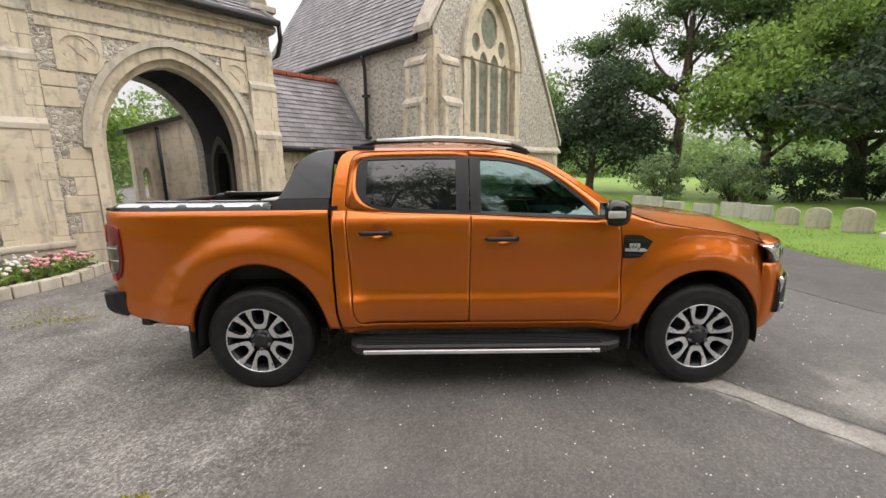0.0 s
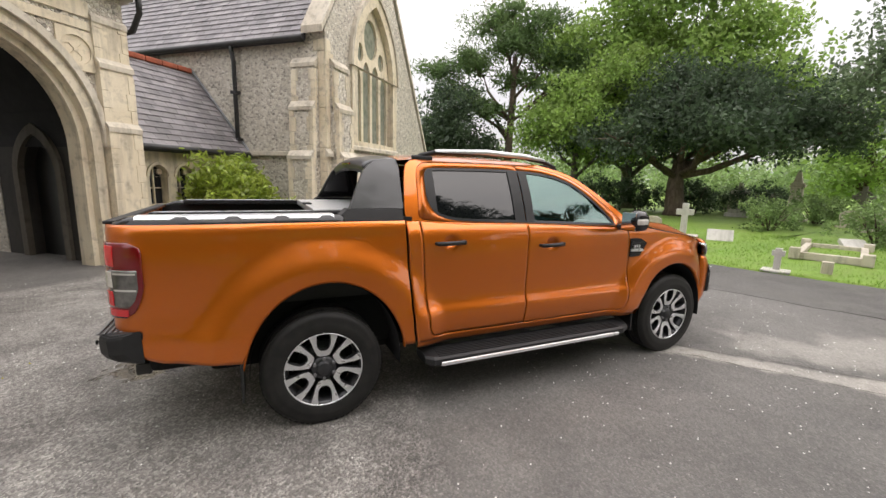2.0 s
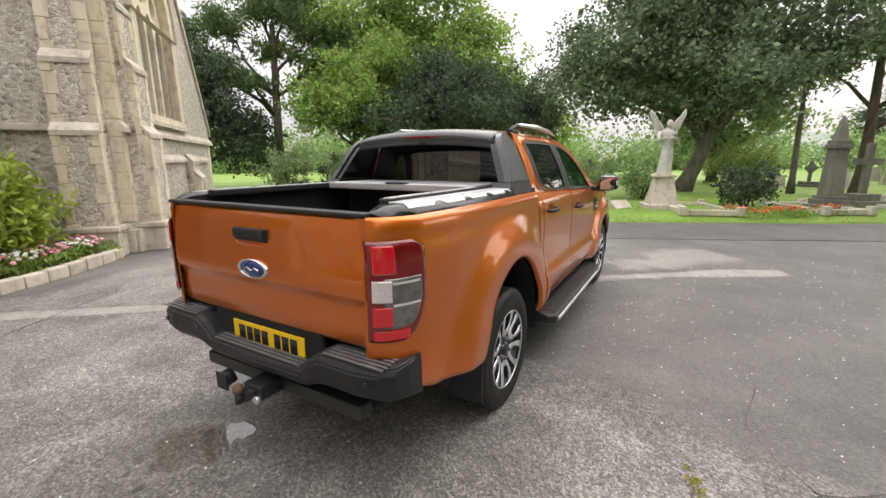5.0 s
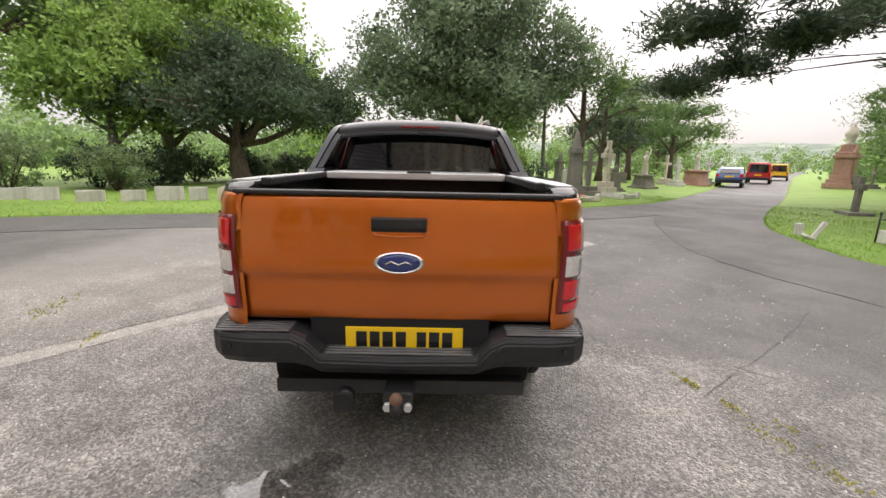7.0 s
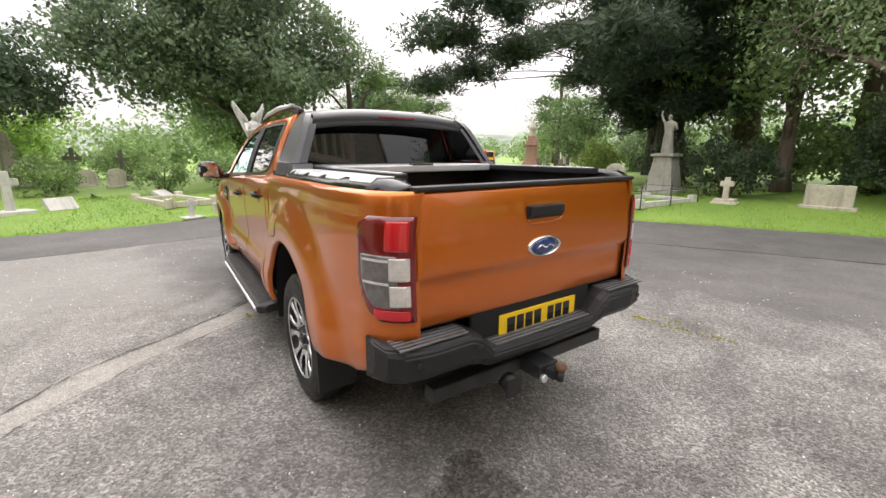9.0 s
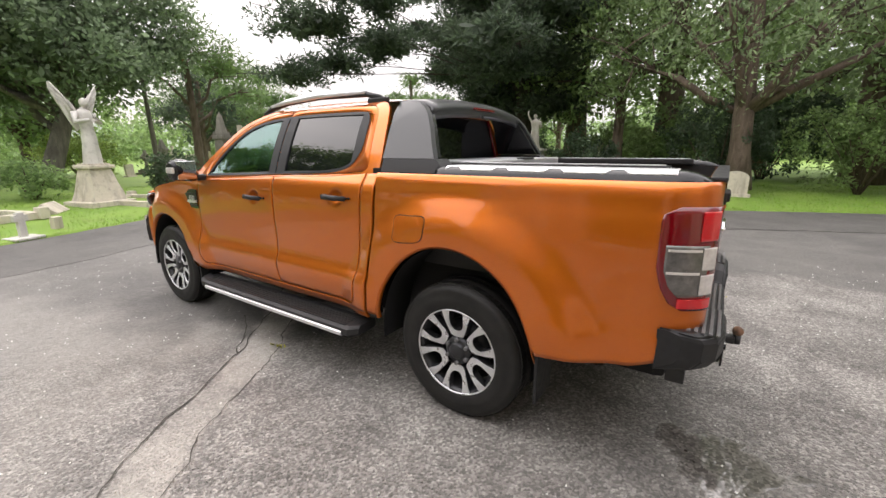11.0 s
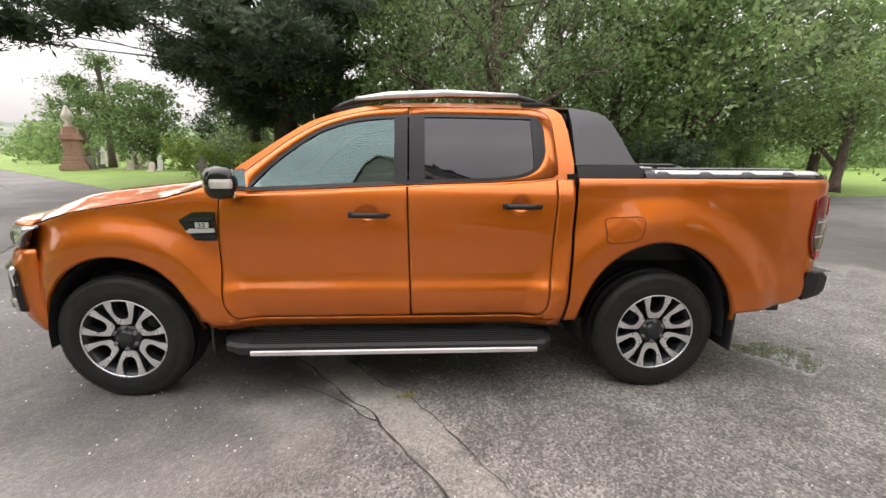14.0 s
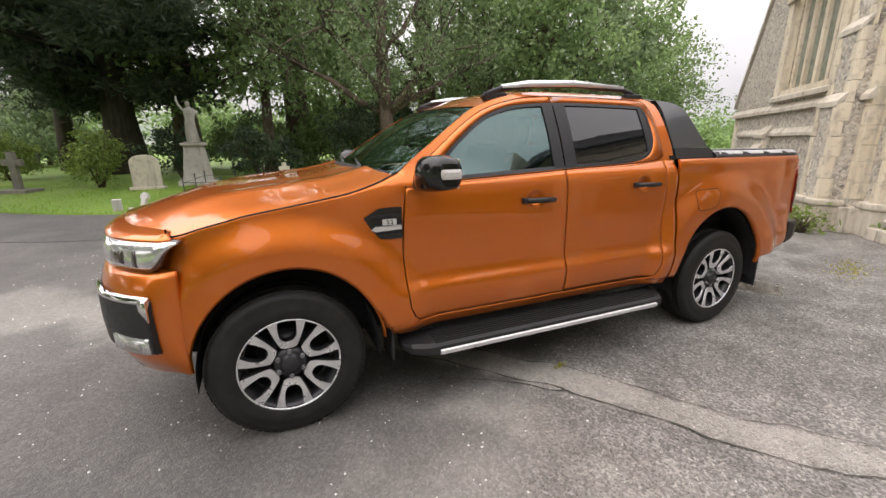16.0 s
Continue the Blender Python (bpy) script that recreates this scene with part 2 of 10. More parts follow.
def make_flint():
    m = mat("flint_rubble", (0.4, 0.38, 0.34), 0.6)
    g = G(m)
    v = g.scaled(g.obj, (1, 1, 1.25))
    d = g.voronoi(16.5, vec=v)
    e = g.voronoi(16.5, "DISTANCE_TO_EDGE", vec=v)
    c = g.voronoi(16.5, vec=v, out="Color")
    n = g.noise(1.2, 5, vec=g.obj)
    fine = g.noise(60, 4, vec=g.obj)
    stone = g.ramp(c, [(0.0, (0.15, 0.14, 0.125)), (0.22, (0.44, 0.40, 0.34)), (0.6, (0.68, 0.63, 0.54)), (1.0, (0.88, 0.85, 0.78))])
    stone = g.mix(0.45, stone, g.ramp(fine, [(0.3, 0.6), (0.7, 1.15)]), "MULTIPLY")
    mortar = g.mix(g.ramp(n, [(0.35, 0.0), (0.65, 1.0)]), (0.56, 0.50, 0.41), (0.70, 0.64, 0.54))
    edge = g.ramp(e, [(0.03, 1.0), (0.085, 0.0)])
    g.color(g.mix(edge, stone, mortar))
    g.rough(g.mix(edge, g.ramp(c, [(0.0, 0.35), (1.0, 0.6)]), 0.9))
    g.bump(g.mix(0.2, g.ramp(e, [(0.02, 0.0), (0.16, 1.0)]), fine), 0.8, 0.03)
    return m


def make_stone(name, c0, c1, dark=(0.17, 0.15, 0.12)):
    m = mat(name, c0, 0.85)
    g = G(m)
    a, b, f = g.noise(0.9, 5, vec=g.obj), g.noise(7, 5, vec=g.obj), g.noise(90, 4, vec=g.obj)
    col = g.mix(g.ramp(a, [(0.35, 0.0), (0.65, 1.0)]), c0, c1)
    col = g.mix(g.ramp(b, [(0.52, 0.0), (0.74, 0.55)]), col, dark)
    col = g.mix(0.3, col, g.ramp(f, [(0.3, 0.6), (0.7, 1.1)]), "MULTIPLY")
    streak = g.noise(2.2, 4, vec=g.scaled(g.obj, (3.0, 3.0, 0.35)))
    col = g.mix(g.ramp(streak, [(0.5, 0.0), (0.72, 0.5)]), col, dark)
    g.color(col)
    g.bump(g.mix(0.6, b, f), 0.35, 0.008)
    return m


def make_slate():
    m = mat("grey_slate", (0.12, 0.12, 0.14), 0.45)
    g = G(m)
    a, f = g.noise(1.5, 5, vec=g.obj), g.noise(40, 4, vec=g.obj)
    col = g.mix(g.ramp(a, [(0.35, 0.0), (0.65, 1.0)]), (0.17, 0.160, 0.170), (0.27, 0.252, 0.258))
    col = g.mix(1.0, col, g.ramp(g.island, [(0.0, 0.7), (1.0, 1.2)]), "MULTIPLY")
    col = g.mix(0.3, col, g.ramp(f, [(0.3, 0.6), (0.7, 1.1)]), "MULTIPLY")
    g.color(col)
    g.bump(f, 0.25, 0.004)
    return m


def make_bark(name, c0, c1):
    m = mat(name, c0, 0.9)
    g = G(m)
    v = g.scaled(g.obj, (9, 9, 2.0))
    a, f = g.noise(1.0, 6, vec=v, dist=0.6), g.noise(30, 4, vec=g.obj)
    g.color(g.mix(0.4, g.mix(g.ramp(a, [(0.35, 0.0), (0.65, 1.0)]), c0, c1), g.ramp(f, [(0.3, 0.5), (0.7, 1.1)]), "MULTIPLY"))
    g.bump(a, 0.9, 0.03)
    return m


def make_leaf(name, c0, c1, rough=0.55):
    m = mat(name, c0, rough)
    g = G(m)
    a = g.noise(0.6, 4)
    col = g.mix(g.ramp(a, [(0.3, 0.0), (0.7, 1.0)]), c0, c1)
    col = g.mix(1.0, col, g.ramp(g.island, [(0.0, 0.72), (0.7, 1.12), (1.0, 1.6)]), "MULTIPLY")
    g.color(col)
    b = g.b
    b.inputs["Subsurface Weight"].default_value = 0.0
    tr = g.t.nodes.new("ShaderNodeBsdfTranslucent")
    g.link(col, tr.inputs["Color"])
    mx = g.t.nodes.new("ShaderNodeMixShader")
    mx.inputs[0].default_value = 0.48
    out = g.t.nodes["Material Output"]
    g.link(b.outputs[0], mx.inputs[1])
    g.link(tr.outputs[0], mx.inputs[2])
    g.link(mx.outputs[0], out.inputs["Surface"])
    return m


def make_paint():
    m = mat("metallic_orange_paint", (0.62, 0.17, 0.012), 0.36, 0.72, Specular_IOR_Level=0.5)
    g = G(m)
    flake = g.noise(900, 2, vec=g.obj)
    a = g.noise(1.2, 3, vec=g.obj)
    col = g.mix(g.ramp(flake, [(0.35, 0.0), (0.7, 1.0)]), (0.56, 0.118, 0.004), (0.78, 0.200, 0.012))
    col = g.mix(0.12, col, g.ramp(a, [(0.3, 0.8), (0.7, 1.05)]), "MULTIPLY")
    g.color(col)
    g.b.inputs["Coat Weight"].default_value = 1.0
    g.b.inputs["Coat Roughness"].default_value = 0.02
    return m


ASPHALT, GRASS, FLINT, SLATE, PAINT = make_asphalt(), make_grass(), make_flint(), make_slate(), make_paint()
STONE = make_stone("weathered_limestone", (0.66, 0.57, 0.42), (0.78, 0.70, 0.55))
STONE_GREY = make_stone("grey_weathered_stone", (0.52, 0.465, 0.375), (0.66, 0.605, 0.51))
STONE_PALE = make_stone("pale_marble", (0.52, 0.50, 0.46), (0.66, 0.64, 0.60), (0.25, 0.24, 0.2))
STONE_STATUE = make_stone("lichened_statue_stone", (0.33, 0.31, 0.27), (0.45, 0.43, 0.38), (0.15, 0.14, 0.11))
STONE_DARK = make_stone("dark_lichened_stone", (0.16, 0.15, 0.13), (0.28, 0.26, 0.22), (0.07, 0.07, 0.05))
STONE_PINK = make_stone("pink_granite", (0.40, 0.22, 0.17), (0.50, 0.30, 0.24), (0.2, 0.12, 0.09))
IRON = varied("black_painted_iron", (0.018, 0.018, 0.02), (0.035, 0.035, 0.035), 8, 0.45)
RED_TILE = varied("red_ridge_tile", (0.40, 0.10, 0.05), (0.30, 0.09, 0.05), 5, 0.8)
LEAD = varied("grey_lead", (0.22, 0.23, 0.25), (0.3, 0.31, 0.33), 4, 0.5)
TRIM = varied("black_grained_plastic", (0.014, 0.014, 0.015), (0.022, 0.022, 0.024), 30, 0.5, fine=700, bump=0.15, dist=0.001, Specular_IOR_Level=0.4)
# Step ribs: the gloss seen on black plastic is put into this grey.
STEP_RIB = varied("sheen_grey_step_rib", (0.10, 0.10, 0.105), (0.17, 0.17, 0.175), 12, 0.42, fine=300, bump=0.1, dist=0.001)
GLOSS_BLACK = mat("gloss_black", (0.012, 0.012, 0.013), 0.12)
RUBBER = varied("tyre_rubber", (0.012, 0.012, 0.012), (0.024, 0.023, 0.022), 14, 0.55, fine=300, bump=0.15, dist=0.001, Specular_IOR_Level=0.3)
DARK = mat("underbody_black", (0.008, 0.008, 0.009), 0.9)
SILVER = varied("machined_aluminium", (0.80, 0.81, 0.83), (0.72, 0.73, 0.75), 20, 0.30, fine=500, bump=0.05, dist=0.0005, metal=0.7, r_var=0.05)
RIM_GREY = mat("dark_grey_wheel_paint", (0.045, 0.046, 0.05), 0.35, 0.5)
BAR_GREY = mat("grey_metallic_bar", (0.030, 0.031, 0.034), 0.38, 0.0, Coat_Weight=0.5, Coat_Roughness=0.03)
ALU = varied("satin_aluminium", (0.74, 0.75, 0.77), (0.82, 0.83, 0.84), 10, 0.32, fine=400, bump=0.05, dist=0.0005, metal=0.6, r_var=0.06)
CHROME = mat("chrome", (0.85, 0.86, 0.88), 0.06, 1.0)


# ---------- the ground ----------
def smooth_line(pts, n=6):
    """A rounded line through pts (Catmull-Rom)."""
    out = []
    P = [Vector((*p, 0)) for p in pts]
    for i in range(len(P) - 1):
        a, b, c, d = P[max(i - 1, 0)], P[i], P[i + 1], P[min(i + 2, len(P) - 1)]
        for k in range(n):
            t = k / n
            q = 0.5 * ((2 * b) + (c - a) * t + (2 * a - 5 * b + 4 * c - d) * t * t + (3 * b - a - 3 * c + d) * t ** 3)
            out.append((q.x, q.y))
    out.append(tuple(pts[-1]))
    return out


EAST_EDGE = smooth_line([(-3, 40), (0.5, 22), (3.2, 13.5), (5.0, 9.6), (6.3, 5.6), (6.4, 2.7), (6.9, 0.7), (8.2, -2.2), (11.3, -7.9), (16.6, -12.9), (32.0, -25.5), (70.0, -56.6), (150.0, -122.0)])
SOUTH_EDGE = smooth_line([(150.0, -136.0), (70.0, -63.4), (35.2, -33.4), (16.3, -17.4), (9.5, -11.3), (6.0, -8.5), (4.0, -7.6), (2.3, -7.1), (0.8, -7.4), (-0.7, -8.2), (-2.5, -9.1), (-6.5, -10.6), (-12, -11.5), (-20, -12.2), (-60, -14)])


def lawn_height(d):
    return 0.03 + 0.24 * (1 - math.exp(-max(d, 0) / 3.5))


def build_lawn(name, edge, label):
    """A lawn on the left of the line edge, rising from the tarmac."""
    bm = bmesh.new()
    offs = [0, 0.04, 0.12, 0.4, 1, 2, 3.5, 6, 10, 18, 40, 90]
    rows = []
    for i, (x, y) in enumerate(edge):
        a, b = Vector((*edge[max(i - 1, 0)], 0)), Vector((*edge[min(i + 1, len(edge) - 1)], 0))
        d = (b - a).normalized()
        nrm = Vector((-d.y, d.x, 0))
        row = []
        for k, o in enumerate(offs):
            wob = 0.07 * noise.noise((x * 1.3, y * 1.3, 5.0)) if o < 0.5 else 0.0
            z = -0.02 if k == 0 else lawn_height(o) + 0.03 * noise.noise((x * 0.8, y * 0.8, o))
            row.append(bm.verts.new((x + nrm.x * (o + wob), y + nrm.y * (o + wob), z)))
        rows.append(row)
    for a, b in zip(rows, rows[1:]):
        for k in range(len(offs) - 1):
            f = bm.faces.new((a[k], a[k + 1], b[k + 1], b[k]))
            f.smooth = True
    bmesh.ops.recalc_face_normals(bm, faces=bm.faces)
    if sum(f.normal.z for f in bm.faces) < 0:
        bmesh.ops.reverse_faces(bm, faces=bm.faces)
    return tagged(add_mesh(name, bm, GRASS), label, "lawn", kind="structure")


def disc(bm, r, z, n=64):
    c = bm.verts.new((0, 0, z))
    rings = []
    for rr in (60, 200, r):
        rings.append([bm.verts.new((rr * math.cos(2 * math.pi * i / n), rr * math.sin(2 * math.pi * i / n), z)) for i in range(n)])
    for i in range(n):
        bm.faces.new((c, rings[0][i], rings[0][(i + 1) % n]))
        for a, b in zip(rings, rings[1:]):
            bm.faces.new((a[i], b[i], b[(i + 1) % n], a[(i + 1) % n]))


bm = bmesh.new()
disc(bm, 1500, -0.06)
ground = tagged(add_mesh("ground", bm, GRASS), "grassy cemetery ground reaching to the horizon", "ground", kind="structure")

# low hills on the horizon, distance haze put into their muted colour
bm = bmesh.new()
rows = []
for k in range(145):
    a = 2 * math.pi * k / 144
    row = []
    for r, f in ((430, 0.0), (520, 0.45), (600, 0.85), (680, 1.0), (900, 0.9)):
        h = 34 + 12 * noise.noise((math.cos(a) * 3.0, math.sin(a) * 3.0, 0.4)) + 5 * noise.noise((math.cos(a) * 22, math.sin(a) * 22, r * 0.01))
        row.append(bm.verts.new((r * math.cos(a), r * math.sin(a), -0.3 + h * f)))
    rows.append(row)
for p, q in zip(rows, rows[1:]):
    for k in range(4):
        bm.faces.new((p[k], p[k + 1], q[k + 1], q[k])).smooth = True
bmesh.ops.recalc_face_normals(bm, faces=bm.faces)
HILL = mat("haze_toned_hillside", (0.2, 0.24, 0.2), 0.95)
hg = G(HILL)
hg.color(hg.mix(hg.ramp(hg.noise(0.03, 6, 0.7), [(0.4, 0.0), (0.62, 1.0)]), (0.13, 0.17, 0.13), (0.27, 0.30, 0.24)))
tagged(add_mesh("backdrop", bm, HILL), "low hazy wooded hills on the horizon", "hills", kind="structure")

# tarmac forecourt and the drive that leaves it
bm = bmesh.new()
poly = EAST_EDGE + SOUTH_EDGE + [(-60, 40)]
vs = [bm.verts.new((x, y, 0)) for x, y in poly]
es = [bm.edges.new((vs[i], vs[(i + 1) % len(vs)])) for i in range(len(vs))]
bmesh.ops.triangle_fill(bm, use_beauty=True, use_dissolve=False, edges=es)
bmesh.ops.recalc_face_normals(bm, faces=bm.faces)
if sum(f.normal.z for f in bm.faces) < 0:
    bmesh.ops.reverse_faces(bm, faces=bm.faces)
road = tagged(add_mesh("road", bm, ASPHALT), "worn grey tarmac forecourt with loose grit and damp patches", "road", kind="structure")

lawn_east = build_lawn("lawn_east", EAST_EDGE, "mown green lawn of the cemetery beside the tarmac")
lawn_south = build_lawn("lawn_south", SOUTH_EDGE, "mown green lawn with graves along the drive")


# ---------- the twin chapels with their carriage arch ----------
CH = pose(-4.94, 4.18, 0, 0, 0, 47.35)


def arch_pts(cx, half, z_spring, rise, n=12, z_foot=None):
    """A pointed arch, from its left foot over the top to its right foot."""
    R = (half * half + rise * rise) / (2 * half)
    a_top = math.atan2(rise, R - half)
    left = [(cx + R - half - R * math.cos(a_top * k / n), z_spring + R * math.sin(a_top * k / n)) for k in range(n + 1)]
    right = [(2 * cx - x, z) for x, z in left[-2::-1]]
    pts = left + right
    if z_foot is not None:
        pts = [(cx - half, z_foot)] + pts + [(cx + half, z_foot)]
    return pts


def circle_pts(cx, cz, rx, rz, n=20):
    return [(cx + rx * math.cos(2 * math.pi * k / n), cz + rz * math.sin(2 * math.pi * k / n)) for k in range(n)]


def plate(bm, outer, holes, y0, y1, mi=0):
    """A flat plate in the xz plane with holes, from y0 to y1."""
    start = len(bm.verts)
    bm.verts.ensure_lookup_table()
    loops = []
    for pts in [outer] + holes:
        vs = [bm.verts.new((x, y0, z)) for x, z in pts]
        loops.append([bm.edges.new((vs[i], vs[(i + 1) % len(vs)])) for i in range(len(vs))])
    r = bmesh.ops.triangle_fill(bm, use_beauty=True, use_dissolve=False, edges=[e for l in loops for e in l])
    fs = [f for f in r["geom"] if isinstance(f, bmesh.types.BMFace)]
    ex = bmesh.ops.extrude_face_region(bm, geom=fs, use_keep_orig=True)
    bmesh.ops.translate(bm, verts=[g for g in ex["geom"] if isinstance(g, bmesh.types.BMVert)], vec=(0, y1 - y0, 0))
    bm.verts.ensure_lookup_table()
    allf = {f for v in bm.verts[start:] for f in v.link_faces}
    bmesh.ops.recalc_face_normals(bm, faces=list(allf))
    for f in allf:
        f.material_index = mi


def band(bm, x0, x1, y0, y1, z, h, slope=0.06):
    """A moulded string course: flat below, weathered on top; y0 is its outer face."""
    pr = [(y0, z), (y1, z), (y1, z + h + slope), (y0, z + h * 0.6)]
    a = [bm.verts.new((x0, y, zz)) for y, zz in pr]
    b = [bm.verts.new((x1, y, zz)) for y, zz in pr]
    fs = [bm.faces.new(a[::-1]), bm.faces.new(b)]
    for i in range(4):
        fs.append(bm.faces.new((a[i], a[(i + 1) % 4], b[(i + 1) % 4], b[i])))
    bmesh.ops.recalc_face_normals(bm, faces=fs)


def slates(bm, a, b, c, d, w=0.27, h=0.17, t=0.012):
    """Slates in lapped courses over the quad a b (eaves) c d (ridge: c over b, d over a)."""
    a, b, c, d = map(Vector, (a, b, c, d))
    nrm = (b - a).cross(d - a).normalized()
    rows = max(1, int((d - a).length / h))
    for r in range(rows):
        v0, v1 = r / rows, min(1.0, (r + 1.35) / rows)
        p0, p1 = a.lerp(d, v0), b.lerp(c, v0)
        q0, q1 = a.lerp(d, v1), b.lerp(c, v1)
        n = max(1, int((p1 - p0).length / w))
        off = (0.5 if r % 2 else 0.0)
        for k in range(-1, n + 1):
            s0, s1 = max(0.0, (k + off) / n), min(1.0, (k + 1 + off) / n)
            if s1 - s0 < 0.02 / n:
                continue
            g = 0.004 / max((p1 - p0).length, 0.1)
            lift = nrm * (t * rnd(1.7, 2.5))
            vs = [p0.lerp(p1, s0 + g) + lift, p0.lerp(p1, s1 - g) + lift, q0.lerp(q1, s1 - g) + nrm * 0.002, q0.lerp(q1, s0 + g) + nrm * 0.002]
            low = [v - nrm * t for v in vs[:2]]
            V = [bm.verts.new(v) for v in vs + low]
            bm.faces.new(V[:4])
            bm.faces.new((V[4], V[5], V[1], V[0]))


def stone_run(parent, pieces, material, y0, depth, name="stone"):
    """Dressed blocks as parts of parent: pieces are (x0, x1, z0, z1)."""
    for x0, x1, z0, z1 in pieces:
        bm = bmesh.new()
        box(bm, x0 + 0.004, x1 - 0.004, y0, y0 + depth, z0 + 0.004, z1 - 0.004, 0.008)
        part(name, bm, material, parent)


def buttress(parent, m, w, d, tops, plinth=True, core_mat=None):
    """A stepped buttress on y = 0 that juts out to -y; tops: (height, depth) of its stages, from the ground up."""
    bm = bmesh.new()
    z = 0.0
    for i, (top, dep) in enumerate(tops):
        nxt = tops[i + 1][1] if i + 1 < len(tops) else 0.02
        prism_pts = [(-dep, z), (0, z), (0, top + (dep - nxt) * 1.3), (-nxt, top + (dep - nxt) * 1.3), (-dep, top)]
        a = [bm.verts.new((-w / 2, y, zz)) for y, zz in prism_pts]
        b = [bm.verts.new((w / 2, y, zz)) for y, zz in prism_pts]
        fs = [bm.faces.new(a), bm.faces.new(b[::-1])]
        for k in range(5):
            fs.append(bm.faces.new((a[k], b[k], b[(k + 1) % 5], a[(k + 1) % 5])))
        z = top
    bmesh.ops.recalc_face_normals(bm, faces=bm.faces)
    bmesh.ops.transform(bm, matrix=m, verts=bm.verts)
    core = part("buttress", bm, core_mat or FLINT, parent, "stepped buttress with dressed stone corners")
    # dressed corner stones and weatherings
    z, i = 0.0, 0
    for si, (top, dep) in enumerate(tops):
        while z < top - 0.12:
            h = min(rnd(0.22, 0.34), top - z)
            lw = w * (0.27 if i % 2 else 0.18)
            for sgn in (-1, 1):
                bm = bmesh.new()
                x0, x1 = sorted((sgn * (w / 2 + 0.012), sgn * (w / 2 - lw)))
                box(bm, x0, x1, -dep - 0.012, -dep + dep * (0.34 if i % 2 else 0.52), z + 0.004, z + h - 0.004, 0.008)
                bmesh.ops.transform(bm, matrix=m, verts=bm.verts)
                part("stone", bm, STONE, core)
            z += h
            i += 1
        z = top
        nxt = tops[si + 1][1] if si + 1 < len(tops) else 0.02
        bm = bmesh.new()
        ww = w / 2 + 0.016
        pr = [(-dep - 0.025, top - 0.05), (-nxt - 0.005, top + (dep - nxt) * 1.3 - 0.02), (-nxt - 0.005, top + (dep - nxt) * 1.3 + 0.03), (-dep - 0.025, top + 0.03)]
        a = [bm.verts.new((-ww, y, zz)) for y, zz in pr]
        b = [bm.verts.new((ww, y, zz)) for y, zz in pr]
        fs = [bm.faces.new(a), bm.faces.new(b[::-1])] + [bm.faces.new((a[k], b[k], b[(k + 1) % 4], a[(k + 1) % 4])) for k in range(4)]
        bmesh.ops.recalc_face_normals(bm, faces=fs)
        bmesh.ops.transform(bm, matrix=m, verts=bm.verts)
        part("weathering", bm, STONE_GREY, core, "sloping weathered stone cap")
    if plinth:
        bm = bmesh.new()
        dep = tops[0][1]
        box(bm, -w / 2 - 0.06, w / 2 + 0.06, -dep - 0.06, 0, 0, 0.42, 0.02)
        box(bm, -w / 2 - 0.09, w / 2 + 0.09, -dep - 0.09, 0, 0.42, 0.52, 0.03)
        bmesh.ops.transform(bm, matrix=m, verts=bm.verts)
        part("plinth", bm, STONE_GREY, core)
    return core


GLASS_LEADED = mat("old_leaded_glass", (0.18, 0.20, 0.17), 0.25)
gg = G(GLASS_LEADED)
gg.color(gg.mix(gg.ramp(gg.voronoi(7, vec=gg.obj), [(0.2, 0.0), (0.7, 1.0)]), (0.17, 0.19, 0.15), (0.26, 0.27, 0.22)))
gg.bump(gg.noise(12, 3, vec=gg.obj), 0.2, 0.01)
PANE_DARK = mat("dark_window_glass", (0.02, 0.022, 0.025), 0.08)


